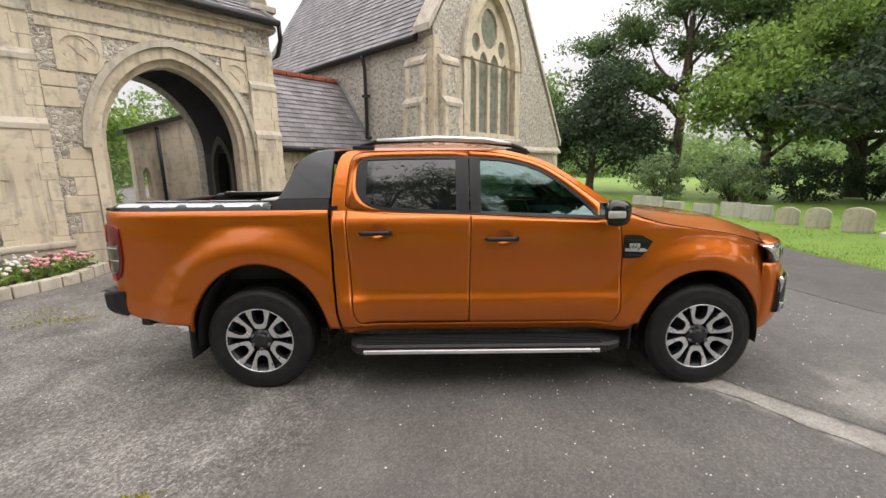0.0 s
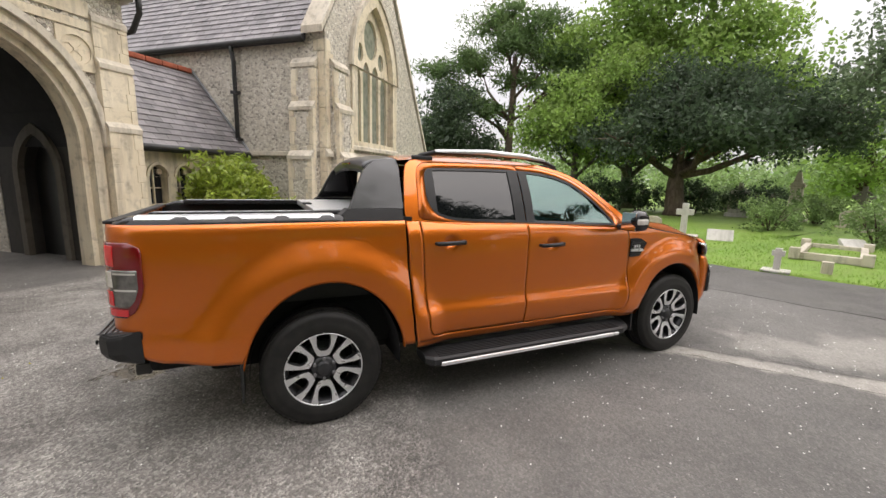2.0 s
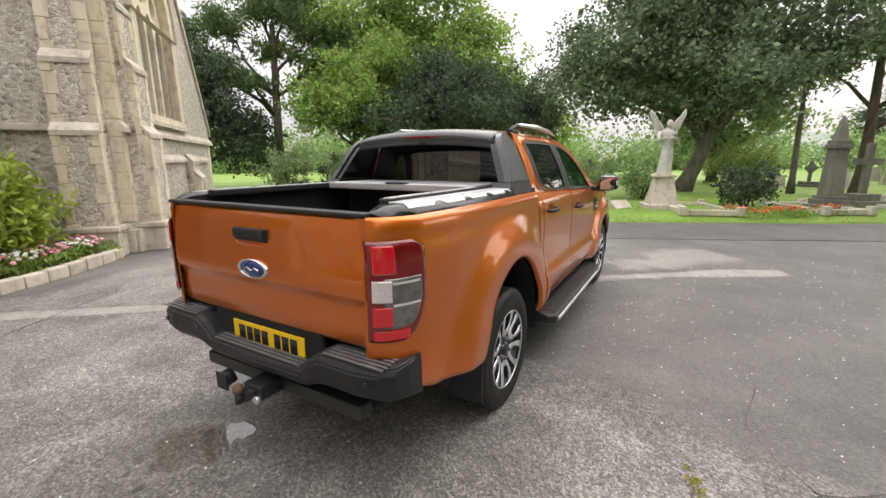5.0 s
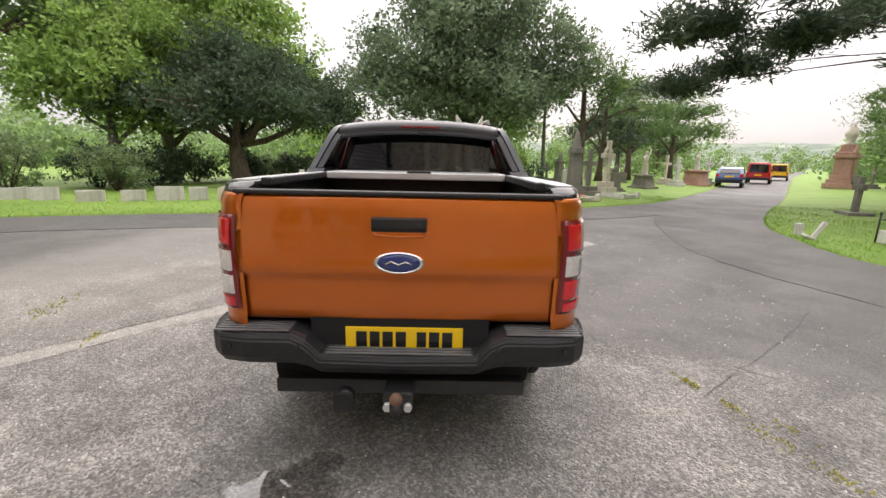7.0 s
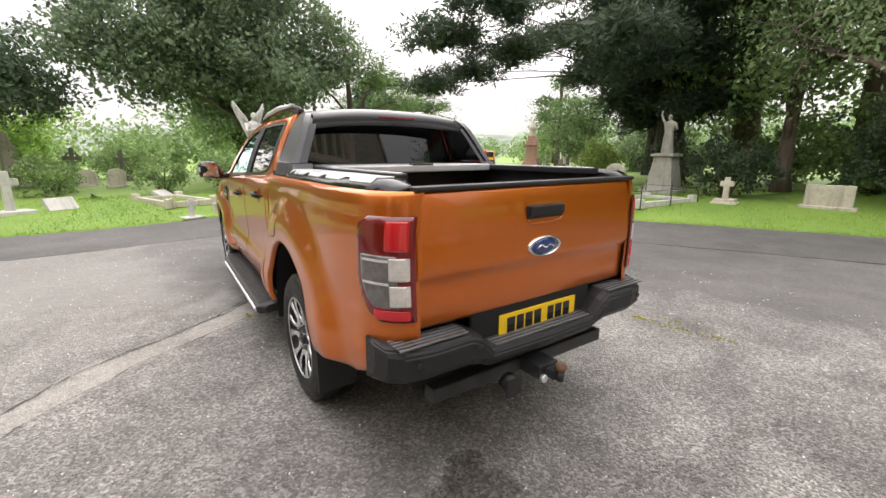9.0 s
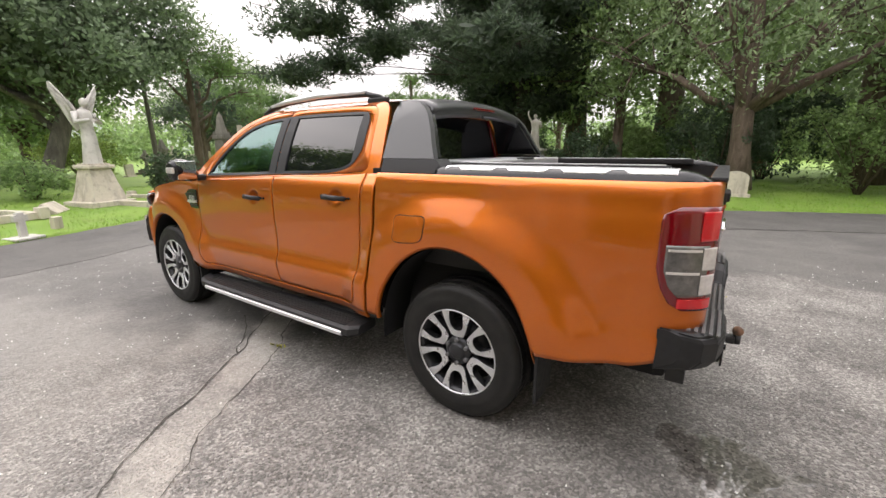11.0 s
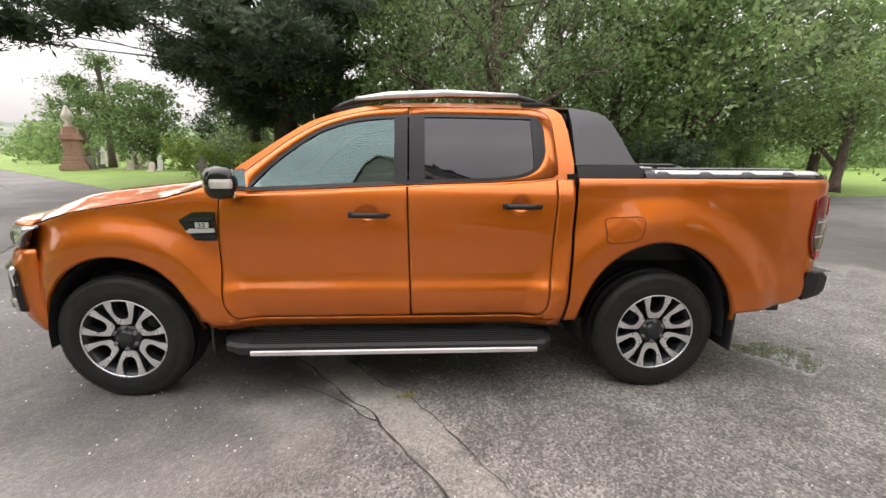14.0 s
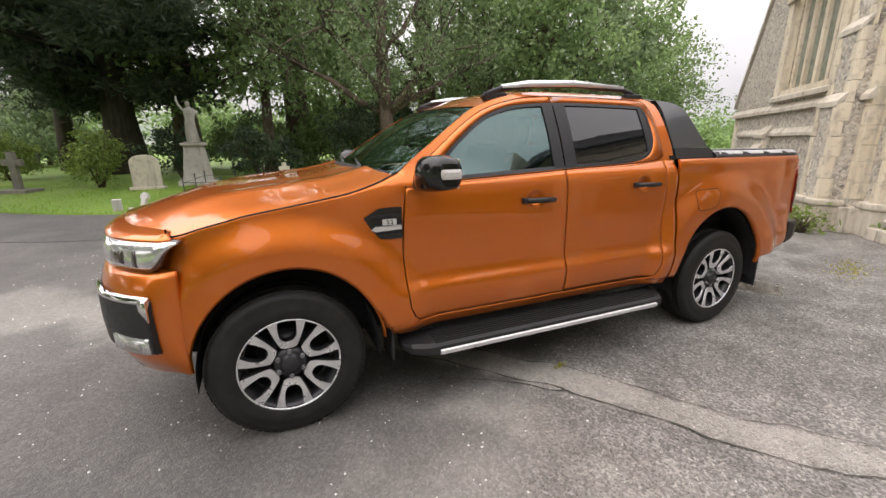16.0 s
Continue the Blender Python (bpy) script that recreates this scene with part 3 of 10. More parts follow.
def chapel(s, label):
    """One chapel; s = 1 or -1 for the side of the arch on which it stands."""
    root = thing("chapel", label, "chapel", group="twin cemetery chapels", m=CH)
    U0, U1, B0, B1, EZ, RZ = 4.75, 9.4, -1.75, 7.5, 4.80, 8.35
    uc = (U0 + U1) / 2
    # the outer slope runs on down over a low aisle
    UO = 10.95
    EO = RZ - (RZ - EZ) / (uc - U0) * (UO - uc)
    S = Matrix.Diagonal((s, 1, 1, 1))

    def put(name, bm, material, parent=root, lab="", smooth=False):
        bmesh.ops.transform(bm, matrix=S, verts=bm.verts)
        if s < 0:
            bmesh.ops.reverse_faces(bm, faces=bm.faces)
        return part(name, bm, material, parent, lab, smooth)

    # gable wall with the window opening through it
    hole = arch_pts(uc, 1.05, 4.30, 1.78, 12, 2.5)
    bm = bmesh.new()
    plate(bm, [(U0, 0), (UO, 0), (UO, EO), (uc, RZ), (U0, EZ)], [hole], B0, B0 + 0.5)
    gable = put("gable_wall", bm, FLINT, lab="knapped flint gable wall")
    # side walls and rear wall
    for name, x0, x1, y0, y1 in (("side_wall", U0, U0 + 0.5, B0 + 0.5, B1), ("side_wall", UO - 0.5, UO, B0 + 0.5, B1), ("rear_wall", U0 + 0.5, UO - 0.5, B1 - 0.5, B1)):
        bm = bmesh.new()
        box(bm, x0, x1, y0, y1, 0, EZ if x0 == U0 else EO)
        if name == "rear_wall":
            plate(bm, [(U0, EO + 0.003), (UO, EO + 0.003), (uc, RZ), (U0, EZ)], [], B1 - 0.45, B1)
        put(name, bm, FLINT, lab="flint rubble wall")
    # window: surround, tracery, glass
    bm = bmesh.new()
    plate(bm, arch_pts(uc, 1.28, 4.30, 2.02, 12, 2.36), [arch_pts(uc, 1.03, 4.30, 1.76, 12, 2.5)], B0 - 0.06, B0 + 0.1)
    win = put("window", bm, STONE, lab="tall pointed stone window with tracery")
    bm = bmesh.new()
    plate(bm, arch_pts(uc, 1.36, 4.30, 2.12, 12), [arch_pts(uc, 1.29, 4.302, 2.03, 12)], B0 - 0.11, B0 + 0.02)
    put("hood_mould", bm, STONE_GREY, win)
    lights = [arch_pts(uc + k * 0.5 - 0.75, 0.19, 4.12 if k in (0, 3) else 4.30, 0.34, 6, 2.55) for k in range(4)]
    eyes = [circle_pts(uc - 0.58, 4.80, 0.17, 0.23), circle_pts(uc + 0.58, 4.80, 0.17, 0.23), circle_pts(uc, 5.24, 0.36, 0.5, 24)]
    bm = bmesh.new()
    plate(bm, arch_pts(uc, 1.04, 4.30, 1.77, 12, 2.49), lights + eyes, B0 + 0.12, B0 + 0.26)
    put("tracery", bm, STONE, win, "pale stone mullions and tracery")
    for k, pts in enumerate(lights + eyes):
        bm = bmesh.new()
        x0, x1 = min(p[0] for p in pts), max(p[0] for p in pts)
        z0, z1 = min(p[1] for p in pts), max(p[1] for p in pts)
        box(bm, x0 - 0.02, x1 + 0.02, B0 + 0.185, B0 + 0.195, z0 - 0.02, z1 + 0.02)
        put("pane", bm, GLASS_LEADED, win, "greenish leaded glass")
    bm = bmesh.new()
    band(bm, uc - 1.36, uc + 1.36, B0 - 0.12, B0 + 0.15, 2.28, 0.14, 0.1)
    put("window_sill", bm, STONE_GREY, win)
    # string courses
    bm = bmesh.new()
    band(bm, U0 - 0.08, UO + 0.08, B0 - 0.09, B0, 2.05, 0.12)
    put("string_course", bm, STONE_GREY, gable)
    bm = bmesh.new()
    band(bm, U0 + 1.1, UO - 0.5, B0 - 0.07, B0, 1.55, 0.1)
    put("string_course", bm, STONE_GREY, gable)
    bm = bmesh.new()
    box(bm, U0 - 0.07, U0, B0 + 0.2, B1, 2.05, 2.16, 0.02)
    put("string_course", bm, STONE_GREY)
    bm = bmesh.new()
    box(bm, U0 - 0.07, UO + 0.07, B0 - 0.07, B0, 0, 0.42, 0.03)
    box(bm, U0 - 0.07, U0, B0, B1, 0, 0.42, 0.03)
    put("plinth", bm, STONE_GREY)
    # gable coping with kneelers
    for x0, x1, e0, n in ((U0, uc, EZ, 9), (UO, uc, EO, 15)):
        sg = 1 if x1 > x0 else -1
        for k in range(n):
            a, b = k / n, (k + 1) / n
            xa, xb = x0 - sg * 0.16 + (x1 - x0 + sg * 0.16) * a, x0 - sg * 0.16 + (x1 - x0 + sg * 0.16) * b
            za, zb = e0 - 0.12 + (RZ + 0.22 - e0 + 0.12) * a, e0 - 0.12 + (RZ + 0.22 - e0 + 0.12) * b
            bm = bmesh.new()
            plate(bm, [(xa, za), (xb, zb), (xb, zb + 0.15), (xa, za + 0.15)], [], B0 - 0.05, B0 + 0.50)
            put("coping_stone", bm, STONE_GREY, gable)
    # corner buttresses: two at each front corner
    st = [(2.02, 0.34), (3.1, 0.24), (4.05, 0.13)]
    turn_side = Matrix.Rotation(radians(-90), 4, "Z")
    buttress(root, Matrix.Translation((s * (U0 + 0.45), B0, 0)), 0.62, 0.34, st)
    buttress(root, Matrix.Translation((s * (U1 - 0.95), B0, 0)), 0.50, 0.22, [(1.15, 0.30), (1.55, 0.16)])
    buttress(root, Matrix.Translation((s * U0, B0 + 0.5, 0)) @ Matrix.Rotation(radians(-90 * s), 4, "Z"), 0.62, 0.34, st)
    buttress(root, Matrix.Translation((s * UO, B0 + 0.5, 0)) @ Matrix.Rotation(radians(90 * s), 4, "Z"), 0.56, 0.24, [(1.2, 0.24), (1.8, 0.12)])
    # quoins of the gable
    z, i = 0.55, 0
    while z < EZ - 0.3:
        h = rnd(0.24, 0.34)
        for x, sg in ((U0, 1), (UO, -1)):
            if sg < 0 and z + h > EO:
                continue
            bm = bmesh.new()
            x0, x1 = sorted((x - sg * 0.012, x + sg * (0.2 if i % 2 else 0.3)))
            box(bm, x0, x1, B0 - 0.012, B0 + (0.3 if i % 2 else 0.2), z + 0.004, z + h - 0.004, 0.008)
            put("stone", bm, STONE, gable)
        z += h
        i += 1
    # roof: boards, slates, ridge
    bm = bmesh.new()
    ov = 0.10
    k = (RZ - EZ) / (uc - U0)
    for sg, ue, eh in ((1, U0, EZ), (-1, UO, EO)):
        xe = ue - sg * ov
        ze = eh - ov * k
        p = [(xe, ze), (uc, RZ), (uc, RZ - 0.14), (xe + sg * 0.06, ze - 0.1)]
        plate(bm, p if sg > 0 else p[::-1], [], B0 + 0.5, B1 + 0.1)
    roof = put("roof", bm, IRON, lab="steep grey slate roof")
    for sg, ue, eh in ((1, U0, EZ), (-1, UO, EO)):
        bm = bmesh.new()
        xe, ze = ue - sg * ov, eh - ov * k
        if sg > 0:
            slates(bm, (xe, B1 + 0.1, ze + 0.01), (xe, B0 + 0.48, ze + 0.01), (uc, B0 + 0.48, RZ + 0.01), (uc, B1 + 0.1, RZ + 0.01))
        else:
            slates(bm, (xe, B0 + 0.48, ze + 0.01), (xe, B1 + 0.1, ze + 0.01), (uc, B1 + 0.1, RZ + 0.01), (uc, B0 + 0.48, RZ + 0.01))
        tagged(put("slate_cover", bm, SLATE, roof), kind="stuff")
    bm = bmesh.new()
    y = B0 + 0.5
    while y < B1:
        box(bm, uc - 0.11, uc + 0.11, y + 0.005, y + 0.40, RZ - 0.03, RZ + 0.09, 0.03)
        y += 0.41
    tagged(put("ridge", bm, RED_TILE, roof, "red clay ridge tiles"), kind="stuff")
    # gutter and downpipe on the wall towards the arch
    bm = bmesh.new()
    xe, ze = U0 - ov, EZ - ov * k
    tube(bm, [(xe - 0.05, B0 + 0.45, ze - 0.04), (xe - 0.05, B1, ze - 0.04)], 0.07, 8)
    put("gutter", bm, IRON, roof, "black cast iron gutter")
    bm = bmesh.new()
    pb = 0.72
    tube(bm, [(xe - 0.05, pb, ze - 0.06), (xe - 0.04, pb, ze - 0.18), (U0 - 0.09, pb, ze - 0.42), (U0 - 0.09, pb, 0.1)], 0.05, 10)
    for z in (1.2, 2.4, 3.5):
        box(bm, U0 - 0.16, U0, pb - 0.09, pb + 0.09, z, z + 0.07, 0.01)
    put("downpipe", bm, IRON, lab="black cast iron downpipe")
    return root


def link_range(s, label):
    """The low range with an arcade of small windows between arch and chapel."""
    root = thing("link_range", label, "building", group="low ranges beside the arch", m=CH)
    S = Matrix.Diagonal((s, 1, 1, 1))
    U0, U1, B, EZ = 1.55, 4.75, 0.72, 2.30

    def put(name, bm, material, parent=root, lab="", smooth=False):
        bmesh.ops.transform(bm, matrix=S, verts=bm.verts)
        if s < 0:
            bmesh.ops.reverse_faces(bm, faces=bm.faces)
        return part(name, bm, material, parent, lab, smooth)

    bm = bmesh.new()
    box(bm, U0, U1, B, B + 0.4, 0, 0.82)
    put("base_wall", bm, FLINT, lab="flint base wall")
    bm = bmesh.new()
    box(bm, U0, U1, B - 0.05, B + 0.4, 0.82, 0.93, 0.015)
    put("sill_course", bm, STONE)
    cs = [1.98, 2.56, 3.14, 3.72, 4.30]
    holes = [arch_pts(c, 0.19, 1.54, 0.22, 6, 0.97) for c in cs]
    bm = bmesh.new()
    plate(bm, [(U0, 0.93), (U1, 0.93), (U1, EZ), (U0, EZ)], holes, B, B + 0.3)
    arc = put("arcade_wall", bm, STONE, lab="limestone arcade wall")
    for c in cs:
        bm = bmesh.new()
        plate(bm, arch_pts(c, 0.255, 1.52, 0.3, 8), [arch_pts(c, 0.2, 1.522, 0.235, 8)], B - 0.03, B + 0.01)
        put("hood_mould", bm, STONE, arc)
        bm = bmesh.new()
        box(bm, c - 0.19, c + 0.19, B + 0.2, B + 0.21, 0.95, 1.8)
        w = put("window", bm, PANE_DARK, arc, "dark pointed window")
        bm = bmesh.new()
        for sg in (-1, 1):
            cyl(bm, (c + sg * 0.13, B + 0.12, 1.62), (c + sg * 0.13, B + 0.19, 1.62), 0.06, n=10)
        box(bm, c - 0.012, c + 0.012, B + 0.15, B + 0.19, 0.97, 1.7)
        box(bm, c - 0.17, c + 0.17, B + 0.15, B + 0.19, 1.28, 1.3)
        put("window_frame", bm, STONE, w)
    bm = bmesh.new()
    box(bm, U0, U1, B + 2.5, B + 2.8, 0, EZ)
    put("rear_wall", bm, FLINT)
    # roof
    rb, rz = B + 1.4, EZ + 1.76
    bm = bmesh.new()
    for pts in ([(B - 0.25, EZ - 0.2), (rb, rz), (rb, rz - 0.12), (B - 0.2, EZ - 0.3)], [(2 * rb - B + 0.25, EZ - 0.2), (rb, rz), (rb, rz - 0.12), (2 * rb - B + 0.2, EZ - 0.3)]):
        a = [bm.verts.new((U0, y, z)) for y, z in pts]
        b = [bm.verts.new((U1, y, z)) for y, z in pts]
        bm.faces.new(a), bm.faces.new(b[::-1])
        for k in range(4):
            bm.faces.new((a[k], b[k], b[(k + 1) % 4], a[(k + 1) % 4]))
    bmesh.ops.recalc_face_normals(bm, faces=bm.faces)
    roof = put("roof", bm, IRON, lab="low slate roof")
    bm = bmesh.new()
    slates(bm, (U0, B - 0.25, EZ - 0.19), (U1, B - 0.25, EZ - 0.19), (U1, rb, rz + 0.01), (U0, rb, rz + 0.01), 0.25, 0.16)
    tagged(put("slate_cover", bm, SLATE, roof), kind="stuff")
    bm = bmesh.new()
    x = U0
    while x < U1 - 0.1:
        box(bm, x + 0.005, x + 0.38, rb - 0.1, rb + 0.1, rz - 0.03, rz + 0.09, 0.03)
        x += 0.39
    tagged(put("ridge", bm, RED_TILE, roof, "red clay ridge tiles"), kind="stuff")
    bm = bmesh.new()
    box(bm, U1 - 0.06, U1 - 0.004, B - 0.26, rb, 0, 0.05)
    for v in bm.verts:
        v.co.z += EZ - 0.14 + (v.co.y - B + 0.25) * (rz - EZ + 0.2) / (rb - B + 0.25)
    put("flashing", bm, LEAD, roof, "grey lead flashing")
    bm = bmesh.new()
    tube(bm, [(U0, B - 0.3, EZ - 0.22), (U1, B - 0.3, EZ - 0.22)], 0.06, 8)
    put("gutter", bm, IRON, roof)
    return root


# Passage stones: the unlit inside's shade is put into these dark colours.
SHADED_STONE = make_stone("shade_darkened_stone", (0.030, 0.027, 0.025), (0.055, 0.050, 0.044), (0.015, 0.014, 0.012))
SHADED_PALE = make_stone("shade_toned_limestone", (0.10, 0.088, 0.070), (0.15, 0.13, 0.105), (0.045, 0.04, 0.032))


def broad_arch(half, z_spring, rise, n=12):
    """The carriage arch's line: pointed at the top, with full haunches."""
    out = []
    for x, z in arch_pts(0, half, z_spring, rise, n):
        full = half * math.sqrt(max(0.0, 1 - min(1.0, (z - z_spring) / rise) ** 2))
        out.append((x + 0.6 * (math.copysign(full, x) - x), z))
    out[n] = (0.0, z_spring + rise)
    return out


# Vault boards, near black because the passage shade is in their colour.
SHADED_BOARDS = varied("shade_dark_boards", (0.007, 0.007, 0.009), (0.014, 0.014, 0.016), 6, 0.9)


def carriage_arch():
    root = thing("carriage_arch", "limestone and flint carriage arch between two chapels", "arch", m=CH @ pose(-0.05, 0.3, 0))
    W, WL, D, TZ = 1.90, 2.55, 3.3, 4.45
    for y0, nm in ((0.0, "front_wall"), (D - 0.5, "rear_wall")):
        bm = bmesh.new()
        hw, rise = (1.2, 1.62) if y0 == 0 else (1.285, 1.72)
        plate(bm, [(-WL, 0), (-hw, 0)] + broad_arch(hw, 2.0, rise, 12) + [(hw, 0), (W, 0), (W, TZ), (-WL, TZ)], [], y0, y0 + 0.5)
        w = part(nm, bm, FLINT, root, "flint wall with a wide pointed arch")
        if y0 > 0:
            continue
        bm = bmesh.new()
        yy = (-0.06, 0.2) if y0 == 0 else (D - 0.2, D + 0.06)
        inner = [(-1.185, 0)] + broad_arch(1.185, 2.0, 1.6, 14) + [(1.185, 0)]
        outer = [(1.33, 0)] + broad_arch(1.33, 2.0, 1.78, 14)[::-1] + [(-1.33, 0)]
        plate(bm, inner + outer, [], *yy)
        part("arch_moulding", bm, STONE, w, "moulded limestone arch order")
        bm = bmesh.new()
        yy = (0.1, 0.42) if y0 == 0 else (D - 0.42, D - 0.1)
        inner = [(-1.10, 0)] + broad_arch(1.10, 2.0, 1.48, 14) + [(1.10, 0)]
        outer = [(1.19, 0)] + broad_arch(1.19, 2.0, 1.61, 14)[::-1] + [(-1.19, 0)]
        plate(bm, inner + outer, [], *yy)
        part("arch_moulding", bm, STONE, w)
        if y0 == 0:
            bm = bmesh.new()
            plate(bm, broad_arch(1.43, 2.0, 1.90, 14) + broad_arch(1.335, 2.0, 1.785, 14)[::-1], [], -0.13, 0.0)
            part("hood_mould", bm, STONE_GREY, w, "projecting hood mould")
            # limestone bands over the arch, with flint between
            for z, h, dd in ((3.79, 0.13, 0.03), (3.98, 0.24, 0.03), (4.32, 0.15, 0.05)):
                bm = bmesh.new()
                box(bm, -1.75, 1.36, -dd, 0.0, z, z + h, 0.01)
                part("stone_band", bm, STONE, w)
            bm = bmesh.new()
            band(bm, -WL - 0.1, W + 0.1, -0.16, 0.02, TZ, 0.12, 0.06)
            part("cornice", bm, STONE_GREY, w)
            # sunk roundels in the spandrels
            for sg in (-1, 1):
                cx, cz, r, hw2 = (1.12, 3.46, 0.215, 0.25) if sg > 0 else (-1.28, 3.48, 0.25, 0.30)
                bm = bmesh.new()
                plate(bm, [(cx - hw2, cz - 0.30), (cx + hw2, cz - 0.30), (cx + hw2, cz + 0.30), (cx - hw2, cz + 0.30)], [circle_pts(cx, cz, r, r, 24)], -0.035, 0.0)
                for za, zb in ((2.62, 2.92), (2.93, 3.15)):
                    stone_run(w, [(*sorted((sg * 1.37, sg * (1.42 if sg > 0 else 1.80))), za, zb)], STONE, -0.02, 0.1)
                rd = part("roundel", bm, STONE, w, "sunk quatrefoil roundel")
                bm = bmesh.new()
                plate(bm, circle_pts(cx, cz, r + 0.01, r + 0.01, 24), [], -0.005, 0.0)
                plate(bm, circle_pts(cx, cz, r - 0.002, r - 0.002, 24), [circle_pts(cx + dx * r * 0.47, cz + dz * r * 0.47, r * 0.37, r * 0.37, 12) for dx, dz in ((1, 0), (-1, 0), (0, 1), (0, -1))], -0.02, -0.006)
                part("quatrefoil", bm, STONE, rd)
    for sg in (-1, 1):
        # jamb stones
        z, i = 0.0, 0
        while z < 1.95:
            h = rnd(0.26, 0.36)
            x0, x1 = sorted((sg * 1.335, sg * (1.78 if i % 2 else 1.62)))
            stone_run(root, [(x0, x1, z, min(z + h, 2.0))], STONE, -0.02, 0.1)
            z += h
            i += 1
        # side wall of the passage, with a doorway into the range
        x0, x1 = sorted((sg * 1.3, sg * 1.6))
        bm = bmesh.new()
        plate(bm, [(0.5, 0), (1.05, 0)] + arch_pts(1.6, 0.55, 1.5, 0.75, 8) + [(2.15, 0), (D - 0.5, 0), (D - 0.5, 4.3), (0.5, 4.3)], [], x0, x1)
        bmesh.ops.transform(bm, matrix=Matrix(((0, 1, 0, 0), (1, 0, 0, 0), (0, 0, 1, 0), (0, 0, 0, 1))), verts=bm.verts)
        bmesh.ops.reverse_faces(bm, faces=bm.faces)
        sw = part("side_wall", bm, SHADED_STONE, root, "passage wall with a pointed doorway")
        bm = bmesh.new()
        inner = [(1.08, 0)] + arch_pts(1.6, 0.52, 1.5, 0.71, 8) + [(2.12, 0)]
        outer = [(2.27, 0)] + arch_pts(1.6, 0.67, 1.5, 0.9, 8)[::-1] + [(0.93, 0)]
        xa, xb = sorted((sg * 1.24, sg * 1.34))
        plate(bm, inner + outer, [], xa, xb)
        bmesh.ops.transform(bm, matrix=Matrix(((0, 1, 0, 0), (1, 0, 0, 0), (0, 0, 1, 0), (0, 0, 0, 1))), verts=bm.verts)
        part("door_surround", bm, SHADED_PALE, sw)
        bm = bmesh.new()
        box(bm, *sorted((sg * 1.52, sg * 1.58)), 1.03, 2.17, 0, 2.3)
        part("door", bm, IRON, sw, "dark boarded door")
        # angle buttresses
        tops = [(0.5, 0.30), (2.3, 0.20), (3.3, 0.13), (4.0, 0.06)]
        buttress(root, Matrix.Translation((W - 0.27 if sg > 0 else -WL + 0.36, 0, 0)), 0.52 if sg > 0 else 0.72, 0.36, tops[1:], True, STONE)
        # pinnacle stump over the corner
        pc = W - 0.06 if sg > 0 else -WL + 0.06
        bm = bmesh.new()
        box(bm, pc - 0.22, pc + 0.22, 0.02, 0.46, 4.45, 4.85, 0.02)
        box(bm, pc - 0.27, pc + 0.27, -0.03, 0.51, 4.85, 4.97, 0.02)
        cyl(bm, (pc, 0.24, 4.97), (pc, 0.24, 5.7), 0.24, 0.03, 4)
        part("pinnacle", bm, STONE_GREY, root, "weathered stone pinnacle")
    # ceiling of the passage and hipped slate roof
    bm = bmesh.new()
    pts = broad_arch(1.3, 2.0, 1.75, 12)
    plate(bm, pts + [(1.3, 4.4), (-1.3, 4.4)], [], 0.5, D - 0.5)
    part("vault", bm, SHADED_BOARDS, root, "dark boarding of the vault, passage shade put into its colour")
    bm = bmesh.new()
    e, zt = 0.18, 6.3
    slates(bm, (-WL + e - 0.3, -0.22, 4.6), (W - e + 0.3, -0.22, 4.6), (0.4, D / 2, zt), (-0.4, D / 2, zt))
    slates(bm, (W - e + 0.3, -0.22, 4.6), (W - e + 0.3, D + 0.2, 4.6), (0.4, D / 2, zt), (0.4, D / 2, zt - 0.001))
    slates(bm, (-WL + e - 0.3, D + 0.2, 4.6), (-WL + e - 0.3, -0.22, 4.6), (-0.4, D / 2, zt - 0.001), (-0.4, D / 2, zt))
    slates(bm, (W - e + 0.3, D + 0.2, 4.6), (-WL + e - 0.3, D + 0.2, 4.6), (-0.4, D / 2, zt), (0.4, D / 2, zt))
    roof = tagged(part("roof", bm, SLATE, root, "hipped slate roof"), kind="stuff")
    bm = bmesh.new()
    for sg in (-1, 1):
        tube(bm, [(W + 0.12 if sg > 0 else -WL - 0.12, -0.22, 4.6), (sg * 0.4, D / 2, zt + 0.02)], 0.06, 8)
    part("hip_lead", bm, LEAD, roof, "grey lead hip roll")
    bm = bmesh.new()
    tube(bm, [(-WL - 0.1, -0.28, 4.58), (W + 0.12, -0.28, 4.58)], 0.07, 8)
    tube(bm, [(W + 0.1, -0.28, 4.54), (W + 0.16, -0.2, 4.3), (W + 0.2, 0.05, 4.05), (W + 0.2, 0.7, 3.9), (W + 0.2, 0.7, 2.4)], 0.05, 8)
    part("gutter", bm, IRON, root, "black gutter and bent downpipe")
    # low lean-to pier behind the passage
    bm = bmesh.new()
    plate(bm, [(0.22, 0), (2.3, 0), (2.3, 3.37), (0.22, 2.66)], [arch_pts(0.47, 0.09, 1.5, 0.2, 5, 0.85)], 5.0, 5.5)
    pr = part("rear_pier", bm, STONE, root, "flint and stone rear pier with a narrow niche")
    bm = bmesh.new()
    plate(bm, [(0.05, 2.56), (2.42, 3.37), (2.42, 3.50), (0.05, 2.69)], [], 4.85, 5.8)
    part("pier_roof", bm, IRON, pr, "dark edge of a low lean-to roof")
    bm = bmesh.new()
    tube(bm, [(0.85, 4.93, 2.8), (0.85, 4.93, 0.0)], 0.045, 8)
    part("downpipe", bm, IRON, pr)
    return root


chapel(1, "flint chapel with stone dressings and a traceried gable window")
chapel(-1, "matching flint chapel across the carriage arch")
link_range(1, "low stone range with arcaded windows and slate roof")
link_range(-1, "low stone range with slate roof beside the arch")
carriage_arch()


